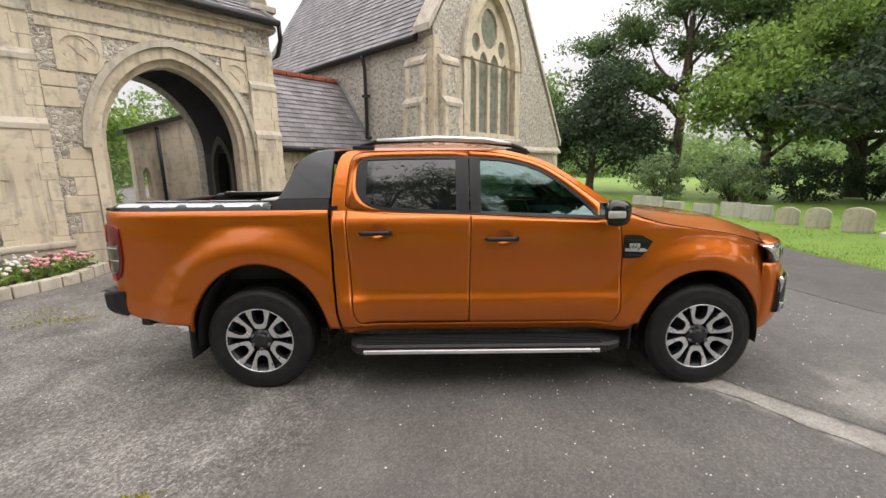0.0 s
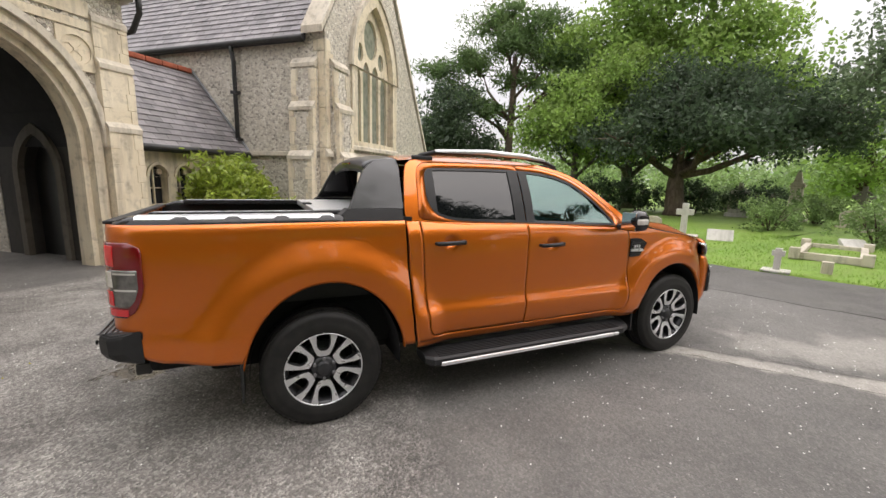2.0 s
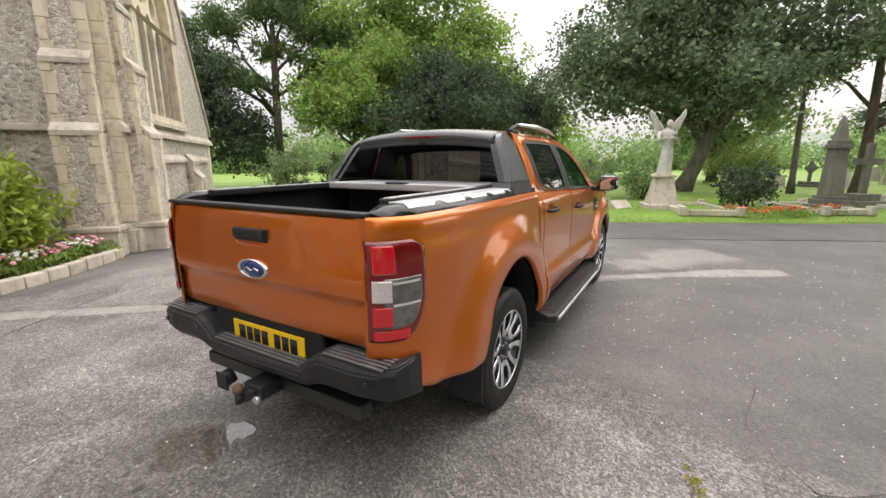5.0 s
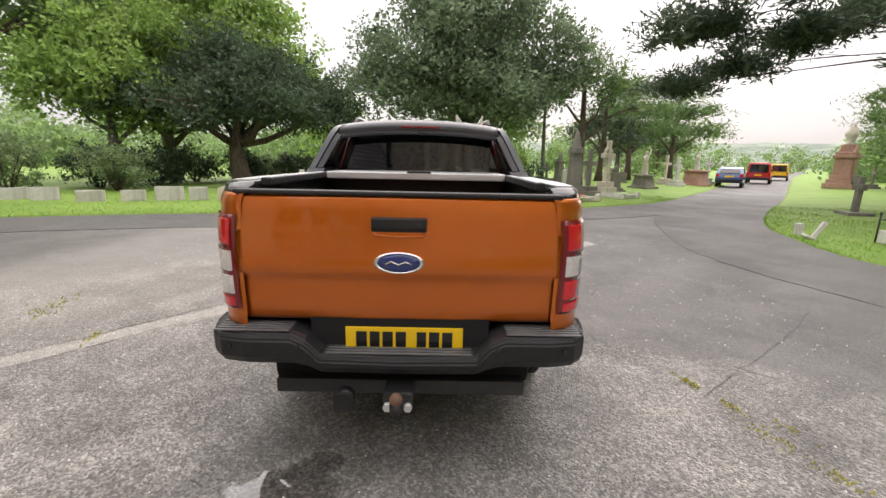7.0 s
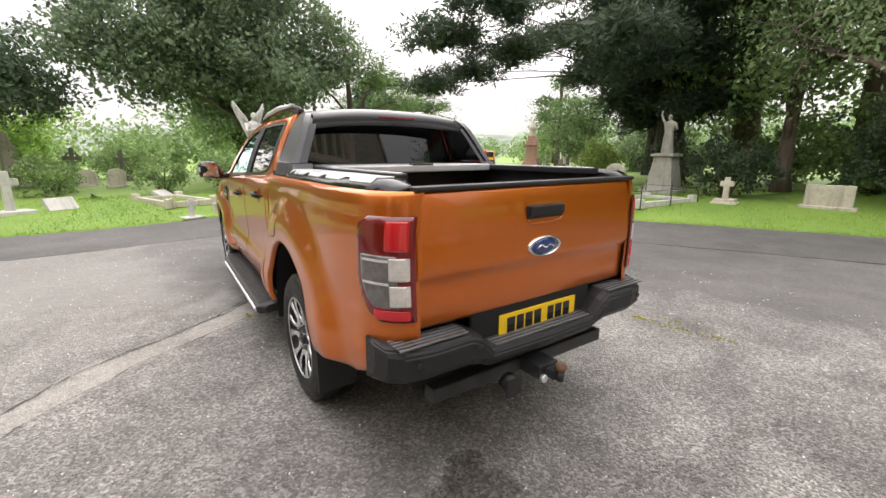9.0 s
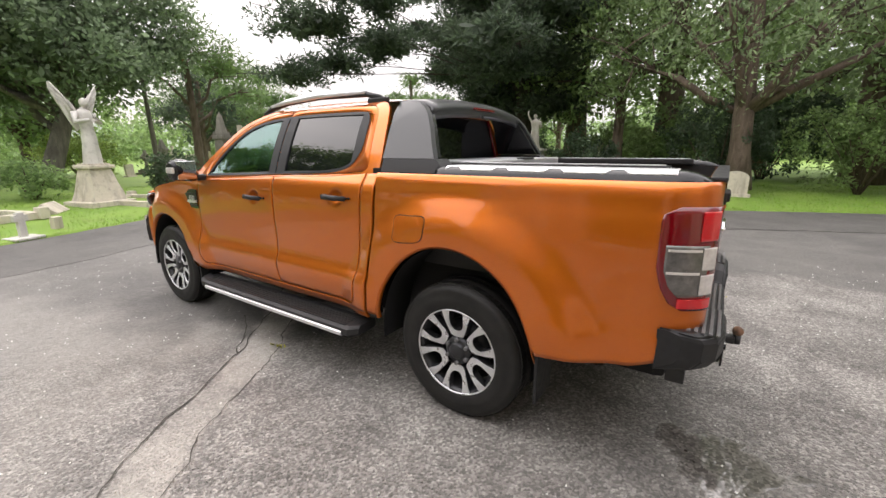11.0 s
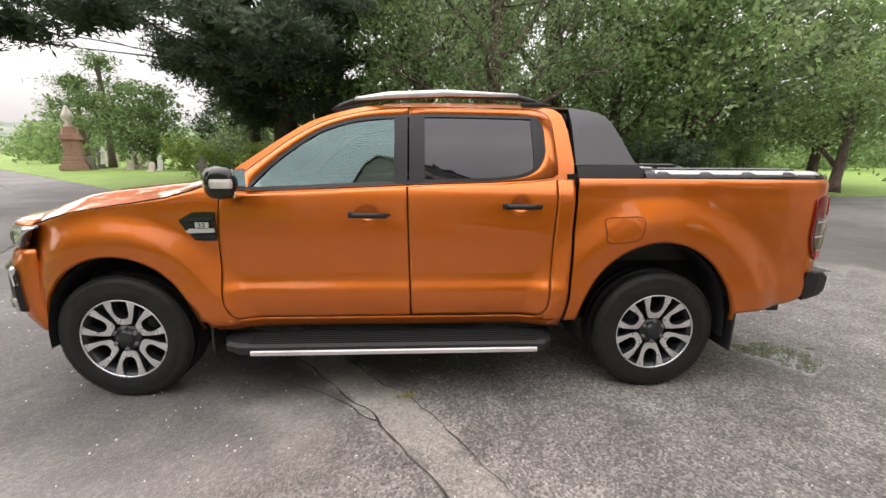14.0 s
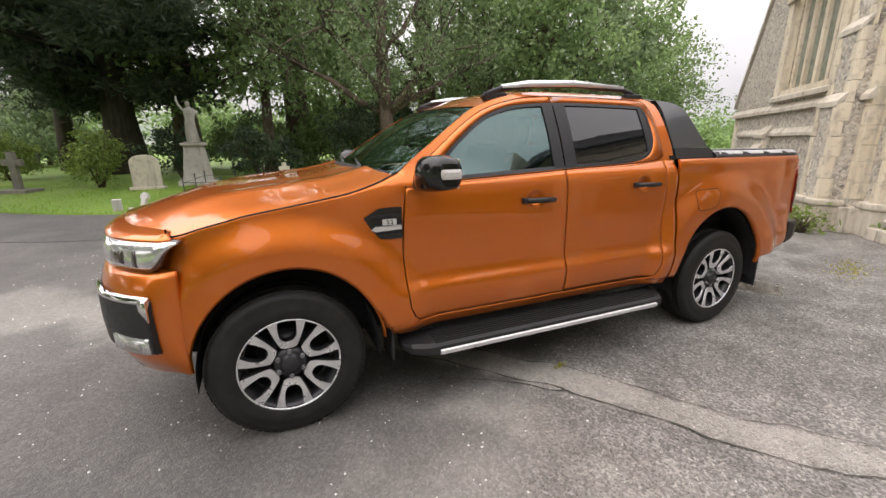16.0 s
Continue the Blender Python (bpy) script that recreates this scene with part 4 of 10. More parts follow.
# ---------- the pickup truck: x forward, its wheelbase centred on the origin ----------
def lerp_pts(pts):
    """A function that runs through (a, b) points, smooth between them."""
    xs, ys = [p[0] for p in pts], [p[1] for p in pts]

    def f(a):
        return float(np.interp(a, xs, ys))
    return f


def sstep(a, b, x):
    t = min(1.0, max(0.0, (x - a) / (b - a)))
    return t * t * (3 - 2 * t)


SIDE_LINE = lerp_pts([(0.40, 0.80), (0.46, 0.836), (0.52, 0.863), (0.58, 0.877), (0.63, 0.885), (0.67, 0.8865), (0.695, 0.883), (0.735, 0.863), (0.775, 0.857), (0.84, 0.856), (0.92, 0.858), (1.00, 0.860), (1.10, 0.860), (1.18, 0.857), (1.24, 0.848), (1.28, 0.832), (1.31, 0.806), *((1.31 + 0.02 * k, 0.806 - 0.30 * 0.02 * k - 0.36 * (0.02 * k) ** 2) for k in range(1, 19)), (1.69, 0.640), (1.72, 0.618), (1.745, 0.59), (1.765, 0.555), (1.78, 0.50)])


def SIDE_PROFILE(z):
    """Half width at a height, with its corners eased."""
    return sum(w * SIDE_LINE(z + d) for d, w in ((-0.012, 0.15), (-0.006, 0.2), (0.0, 0.3), (0.006, 0.2), (0.012, 0.15)))


REAR_ARCH = (-1.575, 0.40, 0.505, 0.575)
FRONT_ARCH = (1.585, 0.385, 0.465, 0.515)


def arch_z(x, a):
    cx, cz, rx, rz = a
    t = (x - cx) / rx
    return cz + rz * math.sqrt(max(0.0, 1 - t * t)) if abs(t) < 1 else -1.0


def half_width(x, z, dent=True):
    bed = x < -1.045
    y = SIDE_PROFILE(min(z, 1.235)) - 0.5 * max(0.0, z - 1.30) if bed else SIDE_PROFILE(z)
    if z < 1.3 or bed:
        # the lower bulge fades out behind the cab and ahead of the doors
        mid = sstep(-1.25, -0.85, x) * (1 - sstep(0.85, 1.15, x))
        if z < 0.8:
            y = 0.86 + (y - 0.86) * max(mid, 0.35 if z > 0.52 else 1.0)
        # haunches round the wheels
        for cx, cz, rx, rz in (REAR_ARCH, FRONT_ARCH):
            q = math.hypot((x - cx) / (rx * 1.62), (z - cz) / (rz * 1.42))
            y += 0.054 * (1 - sstep(0.79, 1.05, q))
        if x < -2.2:
            y -= 0.035 * sstep(0, 0.5, -2.2 - x)
        t = (-2.507 - x) / 0.21
        if t > 0:
            y -= 0.160 * (1 - math.sqrt(max(0.0, 1 - min(1.0, t) ** 2)))
        if x > 1.7:
            y -= 0.30 * ((x - 1.7) / 0.62) ** 2.2
        if dent:
            for hx, hz in ((0.165, 1.135), (-0.72, 1.182)):
                q = math.hypot((x - hx) / 0.062, (z - hz) / 0.048)
                if q < 1:
                    y -= 0.026 * (1 - q * q)
    return y


def panel(name, parent, s, xl, xr, z0, z1, nu, nv, material=None, label="", rim=0.018, off=0.0, fun=half_width, edge_u=False):
    """A curved body panel on side s, between two upright edges xl(z), xr(z) and two lengthwise edges z0(x), z1(x)."""
    bm = bmesh.new()
    rows = []
    for j in range(nv + 1):
        v = j / nv
        row = []
        for i in range(nu + 1):
            u = i / nu
            if edge_u:
                u = 0.5 - 0.5 * math.cos(math.pi * u)
            z = 0.9
            for _ in range(6):
                x = xl(z) + (xr(z) - xl(z)) * u
                z = z0(x) + (z1(x) - z0(x)) * v
            row.append(bm.verts.new((x, s * (fun(x, z) + off), z)))
        rows.append(row)
    for a, b in zip(rows, rows[1:]):
        for i in range(nu):
            q = (a[i], a[i + 1], b[i + 1], b[i])
            f = bm.faces.new(q if s < 0 else q[::-1])
            f.smooth = True
    if rim > 0:
        ring = rows[0] + [r[-1] for r in rows[1:]] + rows[-1][-2::-1] + [r[0] for r in rows[-2:0:-1]]
        inner = [bm.verts.new((v.co.x, v.co.y - s * rim, v.co.z)) for v in ring]
        n = len(ring)
        for i in range(n):
            q = (ring[i], inner[i], inner[(i + 1) % n], ring[(i + 1) % n])
            bm.faces.new(q if s < 0 else q[::-1])
    return part(name, bm, material or PAINT, parent, label)


def resample(pts, n):
    """n points evenly along a closed line."""
    P = [Vector((x, z, 0)) for x, z in pts] + [Vector((*pts[0], 0))]
    L = [0.0]
    for a, b in zip(P, P[1:]):
        L.append(L[-1] + (b - a).length)
    out = []
    k = 0
    for i in range(n):
        d = L[-1] * i / n
        while L[k + 1] < d:
            k += 1
        t = (d - L[k]) / max(1e-9, L[k + 1] - L[k])
        q = P[k].lerp(P[k + 1], t)
        out.append((q.x, q.y))
    return out


def round_line(pts, n=4):
    """Rounds a closed line of (x, z) through its points."""
    m = len(pts)
    out = []
    for i in range(m):
        a, b, c, d = (Vector((*pts[(i + k) % m], 0)) for k in (-1, 0, 1, 2))
        for k in range(n):
            t = k / n
            q = 0.5 * ((2 * b) + (c - a) * t + (2 * a - 5 * b + 4 * c - d) * t * t + (3 * b - a - 3 * c + d) * t ** 3)
            out.append((q.x, q.y))
    return out


def inset(pts, d):
    """Moves a closed line inwards by d (negative: outwards)."""
    n = len(pts)
    area = sum(pts[i][0] * pts[(i + 1) % n][1] - pts[(i + 1) % n][0] * pts[i][1] for i in range(n))
    sg = 1 if area > 0 else -1
    out = []
    for i in range(n):
        a, b = Vector((*pts[i - 1], 0)), Vector((*pts[(i + 1) % n], 0))
        t = (b - a).normalized()
        out.append((pts[i][0] - t.y * d * sg, pts[i][1] + t.x * d * sg))
    return out


def skin(name, parent, s, outline, material, off=0.0, label="", fun=None, thick=0.006, hole=None, smooth=True):
    """A thin piece that lies on the side of the body within a closed outline of (x, z), with an optional hole."""
    fun = fun or (lambda x, z: half_width(x, z, False))
    bm = bmesh.new()
    loops = [outline] + ([hole] if hole else [])
    es = []
    for pts in loops:
        vs = [bm.verts.new((x, 0, z)) for x, z in pts]
        es += [bm.edges.new((vs[i], vs[(i + 1) % len(vs)])) for i in range(len(vs))]
    r = bmesh.ops.triangle_fill(bm, use_beauty=True, use_dissolve=False, edges=es)
    long = [e for e in bm.edges if e.calc_length() > 0.12]
    for _ in range(3):
        long = [e for e in bm.edges if e.calc_length() > 0.09]
        if not long:
            break
        bmesh.ops.subdivide_edges(bm, edges=long, cuts=1)
        bmesh.ops.triangulate(bm, faces=[f for f in bm.faces if len(f.verts) > 4])
    ex = bmesh.ops.extrude_face_region(bm, geom=list(bm.faces), use_keep_orig=True)
    top = {g for g in ex["geom"] if isinstance(g, bmesh.types.BMVert)}
    for v in bm.verts:
        y = fun(v.co.x, v.co.z) + off
        v.co.y = s * (y + (0.0 if v in top else -thick))
    bmesh.ops.recalc_face_normals(bm, faces=bm.faces)
    for f in bm.faces:
        f.smooth = True
    for e in bm.edges:
        e.smooth = e.calc_face_angle(9.0) < 0.6
    return part(name, bm, material, parent, label, False)


# materials of the truck
LENS_RED = mat("red_lamp_lens", (0.16, 0.003, 0.006), 0.08, 0.0, Coat_Weight=0.8)
LENS_BRIGHT = mat("bright_red_lens", (0.58, 0.008, 0.014), 0.10, 0.0, Coat_Weight=0.8)
LENS_CLEAR = varied("clear_ribbed_lens", (0.50, 0.48, 0.46), (0.30, 0.29, 0.28), 25, 0.12, fine=90, bump=0.1, dist=0.002, metal=0.4, Coat_Weight=1.0)
LENS_GREY = varied("grey_lamp_lens", (0.11, 0.104, 0.10), (0.20, 0.19, 0.18), 22, 0.10, fine=90, bump=0.1, dist=0.002, metal=0.3, Coat_Weight=1.0)
LENS_WHITE = varied("white_lamp_lens", (0.66, 0.62, 0.60), (0.80, 0.77, 0.74), 20, 0.15, fine=70, bump=0.15, dist=0.002, metal=0.25, Coat_Weight=1.0)
LENS_HEAD = varied("headlamp_bowl", (0.62, 0.63, 0.64), (0.86, 0.87, 0.88), 16, 0.12, fine=60, bump=0.25, dist=0.004, metal=0.75, Coat_Weight=1.0)
LENS_SMOKE = mat("smoked_lens", (0.045, 0.032, 0.03), 0.06, 0.0, Coat_Weight=1.0)
PRIVACY = mat("dark_privacy_glass", (0.006, 0.007, 0.008), 0.02, 0.0, Specular_IOR_Level=0.8)
CLEAR_GLASS = mat("tinted_clear_glass", (0.4, 0.5, 0.5), 0.02)


def thin_glass(m, tint, face):
    """A thin pane: tinted see-through with a mirror-like surface; face is the gloss seen straight on."""
    t = m.node_tree
    clear, shine = t.nodes.new("ShaderNodeBsdfTransparent"), t.nodes.new("ShaderNodeBsdfGlossy")
    clear.inputs["Color"].default_value = (*tint, 1)
    shine.inputs["Roughness"].default_value = 0.01
    shine.inputs["Color"].default_value = (0.74, 0.95, 0.93, 1)
    lay, mx = t.nodes.new("ShaderNodeLayerWeight"), t.nodes.new("ShaderNodeMixShader")
    lay.inputs["Blend"].default_value = 0.5
    power, gloss = t.nodes.new("ShaderNodeMath"), t.nodes.new("ShaderNodeMath")
    power.operation, gloss.operation = "POWER", "MULTIPLY_ADD"
    power.inputs[1].default_value = 5.0
    gloss.inputs[1].default_value, gloss.inputs[2].default_value = 1.0 - face, face
    t.links.new(lay.outputs["Facing"], power.inputs[0])
    t.links.new(power.outputs[0], gloss.inputs[0])
    t.links.new(gloss.outputs[0], mx.inputs[0])
    t.links.new(clear.outputs[0], mx.inputs[1])
    t.links.new(shine.outputs[0], mx.inputs[2])
    t.links.new(mx.outputs[0], t.nodes["Material Output"].inputs["Surface"])


thin_glass(CLEAR_GLASS, (0.36, 0.50, 0.49), 0.12)
YELLOW = mat("yellow_plate", (0.85, 0.55, 0.01), 0.35)
SEAT = varied("dark_seat_cloth", (0.02, 0.02, 0.022), (0.04, 0.04, 0.042), 6, 0.85)
BADGE_BLUE = mat("badge_blue", (0.012, 0.03, 0.16), 0.12, 0.0, Coat_Weight=1.0)
RUST = varied("rusty_steel", (0.22, 0.11, 0.06), (0.10, 0.07, 0.05), 30, 0.75)

truck = thing("pickup_truck", "metallic orange double-cab pickup with grey sports bar, parked on tarmac", "truck")


def const(v):
    return lambda a: v


gap_line = lerp_pts([(0.45, -0.985), (0.60, -1.012), (0.92, -1.035), (1.32, -1.052)])
rdoor_rear = lerp_pts([(0.50, -0.80), (0.53, -0.865), (0.58, -0.895), (0.79, -0.915), (1.10, -0.93), (1.32, -0.942)])
bdoor = lerp_pts([(0.45, -0.082), (1.35, -0.062)])
fdoor_front = lerp_pts([(0.50, 0.90), (0.54, 0.955), (0.60, 0.985), (0.72, 0.997), (0.90, 1.003), (1.05, 1.0), (1.20, 0.982), (1.30, 0.965)])
belt = lerp_pts([(-1.1, 1.335), (-0.90, 1.325), (-0.63, 1.303), (-0.16, 1.288), (0.0, 1.28), (0.76, 1.245), (1.0, 1.23)])
hood_cut = lerp_pts([(0.95, 1.33), (1.02, 1.305), (1.12, 1.265), (1.26, 1.222), (1.45, 1.19), (1.74, 1.146), (1.92, 1.100), (2.0, 1.072), (2.35, 1.025)])
g = 0.0035


def rear_bottom(x):
    a = arch_z(x, REAR_ARCH)
    base = float(np.interp(x, [-2.74, -2.675, -2.59, -2.47, -2.07, -1.0], [0.765, 0.75, 0.612, 0.565, 0.525, 0.49]))
    return max(a, base)


def front_bottom(x):
    a = arch_z(x, FRONT_ARCH)
    base = float(np.interp(x, [0.9, 1.12, 2.0, 2.12, 2.2], [0.465, 0.46, 0.45, 0.46, 0.47]))
    return max(a, base)


for s, side_word in ((-1, "right"), (1, "left")):
    # bed side, from the cab gap round the rear corner
    panel("bed_side", truck, s, const(-2.715), lambda z: gap_line(z) - 0.010, rear_bottom, const(1.337), 110, 34, label="orange bed side with a wide wheel arch", edge_u=True)
    # cab corner between the rear door and the gap
    panel("cab_corner", truck, s, lambda z: max(gap_line(z) + 0.008, -1.043), lambda z: rdoor_rear(z) - g, const(0.49), lambda x: belt(x) - 0.001, 6, 40)
    rd = panel("rear_door", truck, s, lambda z: rdoor_rear(z) + g, lambda z: bdoor(z) - g, const(0.522), lambda x: belt(x) - 0.001, 60, 52, label="orange rear door")
    fd = panel("front_door", truck, s, lambda z: bdoor(z) + g, lambda z: fdoor_front(z) - g, const(0.515), lambda x: belt(x) - 0.001, 70, 52, label="orange front door")
    panel("sill", truck, s, const(-0.98), const(1.05), const(0.45), lambda x: 0.512 - 0.0, 24, 4, label="orange sill")
    panel("front_wing", truck, s, lambda z: fdoor_front(z) + g, const(2.16), front_bottom, hood_cut, 110, 30, label="orange front wing", edge_u=True)
    # wheel arch lips
    for a in (REAR_ARCH, FRONT_ARCH):
        cx, cz, rx, rz = a
        pts_o, pts_i = [], []
        for k in range(29):
            t = math.pi * (0.04 + 0.92 * k / 28)
            pts_o.append((cx + (rx + 0.004) * math.cos(t), cz + (rz + 0.004) * math.sin(t)))
            pts_i.append((cx + (rx - 0.007) * math.cos(t), cz + (rz - 0.007) * math.sin(t)))
        bm = bmesh.new()
        rows = []
        for (xo, zo), (xi, zi) in zip(pts_o, pts_i):
            y = half_width(xo, zo, False)
            rows.append([bm.verts.new((xo, s * (y + 0.001), zo)), bm.verts.new((xi, s * (y - 0.006), zi)), bm.verts.new((xi, s * (y - 0.03), zi))])
        for p, q in zip(rows, rows[1:]):
            for k in range(2):
                bm.faces.new((p[k], p[k + 1], q[k + 1], q[k])).smooth = True
        bmesh.ops.recalc_face_normals(bm, faces=bm.faces)
        part("arch_lip", bm, PAINT, truck)
        # liner of the wheel well
        bm = bmesh.new()
        rows = []
        for k in range(25):
            t = math.pi * (-0.03 + 1.06 * k / 24)
            x, z = cx + (rx - 0.03) * math.cos(t), cz + (rz - 0.009) * math.sin(t)
            rows.append([bm.verts.new((x, s * 0.872, z)), bm.verts.new((x, s * 0.50, z))])
        for p, q in zip(rows, rows[1:]):
            bm.faces.new((p[0], p[1], q[1], q[0])).smooth = True
        bm.faces.new([r[1] for r in rows])
        part("wheel_well", bm, DARK, truck)
    # upper cab: roof side, door frames, windows
    outer = [(-1.040, 1.335), (-1.034, 1.50), (-1.01, 1.66), (-0.975, 1.725), (-0.88, 1.758), (-0.60, 1.772), (-0.19, 1.772), (0.05, 1.760), (0.25, 1.727), (0.47, 1.660), (0.62, 1.575), (0.80, 1.452), (0.93, 1.362), (0.99, 1.31), (0.968, 1.235), (0.76, 1.246), (0.0, 1.281), (-0.16, 1.289), (-0.63, 1.304), (-0.90, 1.326)]
    frame_line = [(-0.945, 1.36), (-0.938, 1.50), (-0.925, 1.65), (-0.90, 1.705), (-0.83, 1.733), (-0.55, 1.742), (-0.19, 1.742), (0.04, 1.732), (0.22, 1.705), (0.43, 1.644), (0.60, 1.548), (0.76, 1.43), (0.87, 1.345), (0.925, 1.29), (0.905, 1.252), (0.74, 1.258), (0.0, 1.290), (-0.16, 1.297), (-0.63, 1.314), (-0.90, 1.338)]
    dlo = [(-0.868, 1.46), (-0.872, 1.55), (-0.868, 1.635), (-0.845, 1.678), (-0.80, 1.692), (-0.50, 1.698), (-0.19, 1.698), (0.05, 1.688), (0.25, 1.664), (0.44, 1.602), (0.60, 1.497), (0.72, 1.398), (0.80, 1.318), (0.835, 1.266), (0.78, 1.264), (0.74, 1.266), (0.0, 1.298), (-0.16, 1.305), (-0.62, 1.324), (-0.80, 1.368)]
    outer, frame_line, dlo = (resample(round_line(q, 4), 96) for q in (outer, frame_line, dlo))
    outer = [(max(x, -1.043), z) for x, z in outer]
    cab_side = skin("roof_side", truck, s, outer, PAINT, 0.0, "orange roof side and pillars", hole=inset(frame_line, -0.0025), thick=0.02)
    # door frames, split at the middle pillar
    for door, lo, hi in ((rd, -2.0, -0.0735), (fd, -0.0665, 2.0)):
        clip = lambda q: [(min(max(x, lo), hi), z) for x, z in q]
        pts_o, pts_i = clip(inset(frame_line, 0.0025)), clip(dlo)
        bm = bmesh.new()
        rows = []
        for (xo, zo), (xi, zi) in zip(pts_o, pts_i):
            rows.append([bm.verts.new((xo, s * (half_width(xo, zo, False) - 0.014), zo)), bm.verts.new((xo, s * (half_width(xo, zo, False) + 0.002), zo)), bm.verts.new((xi, s * (half_width(xi, zi, False) + 0.002), zi)), bm.verts.new((xi, s * (half_width(xi, zi, False) - 0.014), zi))])
        for k in range(len(rows)):
            p, q = rows[k], rows[(k + 1) % len(rows)]
            if (p[1].co - q[1].co).length < 1e-5 and (p[2].co - q[2].co).length < 1e-5:
                continue
            for j in range(3):
                bm.faces.new((p[j], p[j + 1], q[j + 1], q[j]))
        bmesh.ops.remove_doubles(bm, verts=bm.verts, dist=1e-5)
        bmesh.ops.recalc_face_normals(bm, faces=bm.faces)
        part("window_frame", bm, PAINT, door, smooth=True)
    # black surround and pillar
    seal_in = inset(dlo, 0.017)
    skin("window_seal", truck, s, inset(dlo, -0.001), TRIM, 0.0045, "black window surround", hole=seal_in, thick=0.012)
    pil = [(-0.165, 1.31), (-0.075, 1.305), (-0.075, 1.69), (-0.165, 1.69)]
    skin("pillar_trim", rd, s, pil, TRIM, 0.0055, "matt black middle pillar", thick=0.012)
    pil = [(-0.065, 1.305), (0.01, 1.302), (0.012, 1.685), (-0.065, 1.69)]
    skin("pillar_trim", fd, s, pil, TRIM, 0.0055, "matt black middle pillar", thick=0.012)
    rear_trim = [(-0.80, 1.375), (-0.855, 1.46), (-0.858, 1.60), (-0.835, 1.675), (-0.80, 1.683), (-0.80, 1.60), (-0.805, 1.46)]
    skin("corner_trim", rd, s, rear_trim, TRIM, 0.003, "black corner trim", thick=0.01)
    clip = lambda q, lo, hi: [(min(max(x, lo), hi), z) for x, z in q]
    uniq = lambda q: [p for i, p in enumerate(q) if (Vector((*p, 0)) - Vector((*q[i - 1], 0))).length > 1e-3]
    skin("window_glass", rd, s, uniq(clip(seal_in, -1.0, -0.16)), PRIVACY, -0.004, "dark privacy glass", thick=0.004)
    skin("window_glass", fd, s, uniq(clip(seal_in, 0.005, 1.0)), CLEAR_GLASS, -0.004, "lightly tinted glass", thick=0.004)
    # handles
    for door, hx, hz in ((fd, 0.145, 1.128), (rd, -0.738, 1.178)):
        bm = bmesh.new()
        y = half_width(hx, hz, False)
        pts = [(hx - 0.105, s * (y - 0.004), hz - 0.002), (hx - 0.092, s * (y + 0.028), hz - 0.002), (hx, s * (y + 0.040), hz), (hx + 0.092, s * (y + 0.030), hz + 0.001), (hx + 0.108, s * (y - 0.004), hz + 0.001)]
        tube(bm, pts, [0.011, 0.015, 0.0165, 0.016, 0.012], 10)
        h = part("handle", bm, TRIM, door, "black pull handle")
        bm = bmesh.new()
        box(bm, hx + 0.085, hx + 0.125, min(s * (y - 0.005), s * (y + 0.028)), max(s * (y - 0.005), s * (y + 0.028)), hz - 0.017, hz + 0.017, 0.008)
        part("handle_end", bm, TRIM, h)
    # vent on the wing
    vent = [(1.006, 1.142), (1.06, 1.145), (1.13, 1.140), (1.205, 1.098), (1.175, 1.045), (1.125, 0.985), (1.06, 0.979), (1.008, 0.981)]
    v = skin("wing_vent", truck, s, vent, GLOSS_BLACK, 0.008, "black wing vent with silver fin")
    skin("vent_fin", v, s, [(1.012, 1.052), (1.15, 1.05), (1.17, 1.035), (1.15, 1.025), (1.012, 1.03)], ALU, 0.016, "silver fin", thick=0.01)
    skin("vent_fin", v, s, [(1.012, 1.115), (1.17, 1.105), (1.18, 1.09), (1.012, 1.098)], TRIM, 0.014, thick=0.008)
    skin("vent_fin", v, s, [(1.012, 1.012), (1.13, 1.008), (1.12, 0.998), (1.012, 1.0)], TRIM, 0.014, thick=0.008)
    badge = skin("vent_badge", v, s, [(1.040, 1.056), (1.112, 1.056), (1.112, 1.086), (1.040, 1.086)], ALU, 0.020, "silver engine badge", thick=0.01)
    fc = bpy.data.curves.new("badge_text", "FONT")
    fc.body, fc.size, fc.extrude, fc.align_x = "3.2", 0.032, 0.0015, "CENTER"
    tmp = bpy.data.objects.new("badge_text", fc)
    me = bpy.data.meshes.new_from_object(tmp)
    bpy.data.objects.remove(tmp)
    me.materials.append(GLOSS_BLACK)
    tx = new("badge_text", me)
    tx.parent = badge
    ybad = half_width(1.08, 1.07, False) + 0.021
    tx.matrix_basis = Matrix.Translation((1.076, s * ybad, 1.0605)) @ Matrix.Rotation(radians(90 if s < 0 else 90), 4, "X") if s < 0 else Matrix.Translation((1.076, s * ybad, 1.0605)) @ Matrix.Rotation(radians(180), 4, "Z") @ Matrix.Rotation(radians(90), 4, "X")
    # side step: board, ribs, bright edge
    bm = bmesh.new()
    prof = [(0.80, 0.405), (0.945, 0.388), (0.972, 0.372), (0.975, 0.335), (0.955, 0.318), (0.80, 0.33)]
    st = [(-0.945, 0.80, 0.03), (-0.93, 0.93, 0.01), (-0.88, 0.985, 0.0), (0.90, 0.985, 0.0), (0.99, 0.945, 0.01), (1.03, 0.86, 0.025)]
    rings = []
    for x, ymax, dz in st:
        k = (ymax - 0.78) / (0.985 - 0.78)
        rings.append([bm.verts.new((x, s * (0.78 + (y - 0.78) * k), z + (dz if z < 0.37 else 0))) for y, z in prof])
    for a, b in zip(rings, rings[1:]):
        for k in range(6):
            bm.faces.new((a[k], a[(k + 1) % 6], b[(k + 1) % 6], b[k]))
    bm.faces.new(rings[0]), bm.faces.new(rings[-1])
    bmesh.ops.recalc_face_normals(bm, faces=bm.faces)
    step = part("side_step", bm, TRIM, truck, "black ribbed side step")
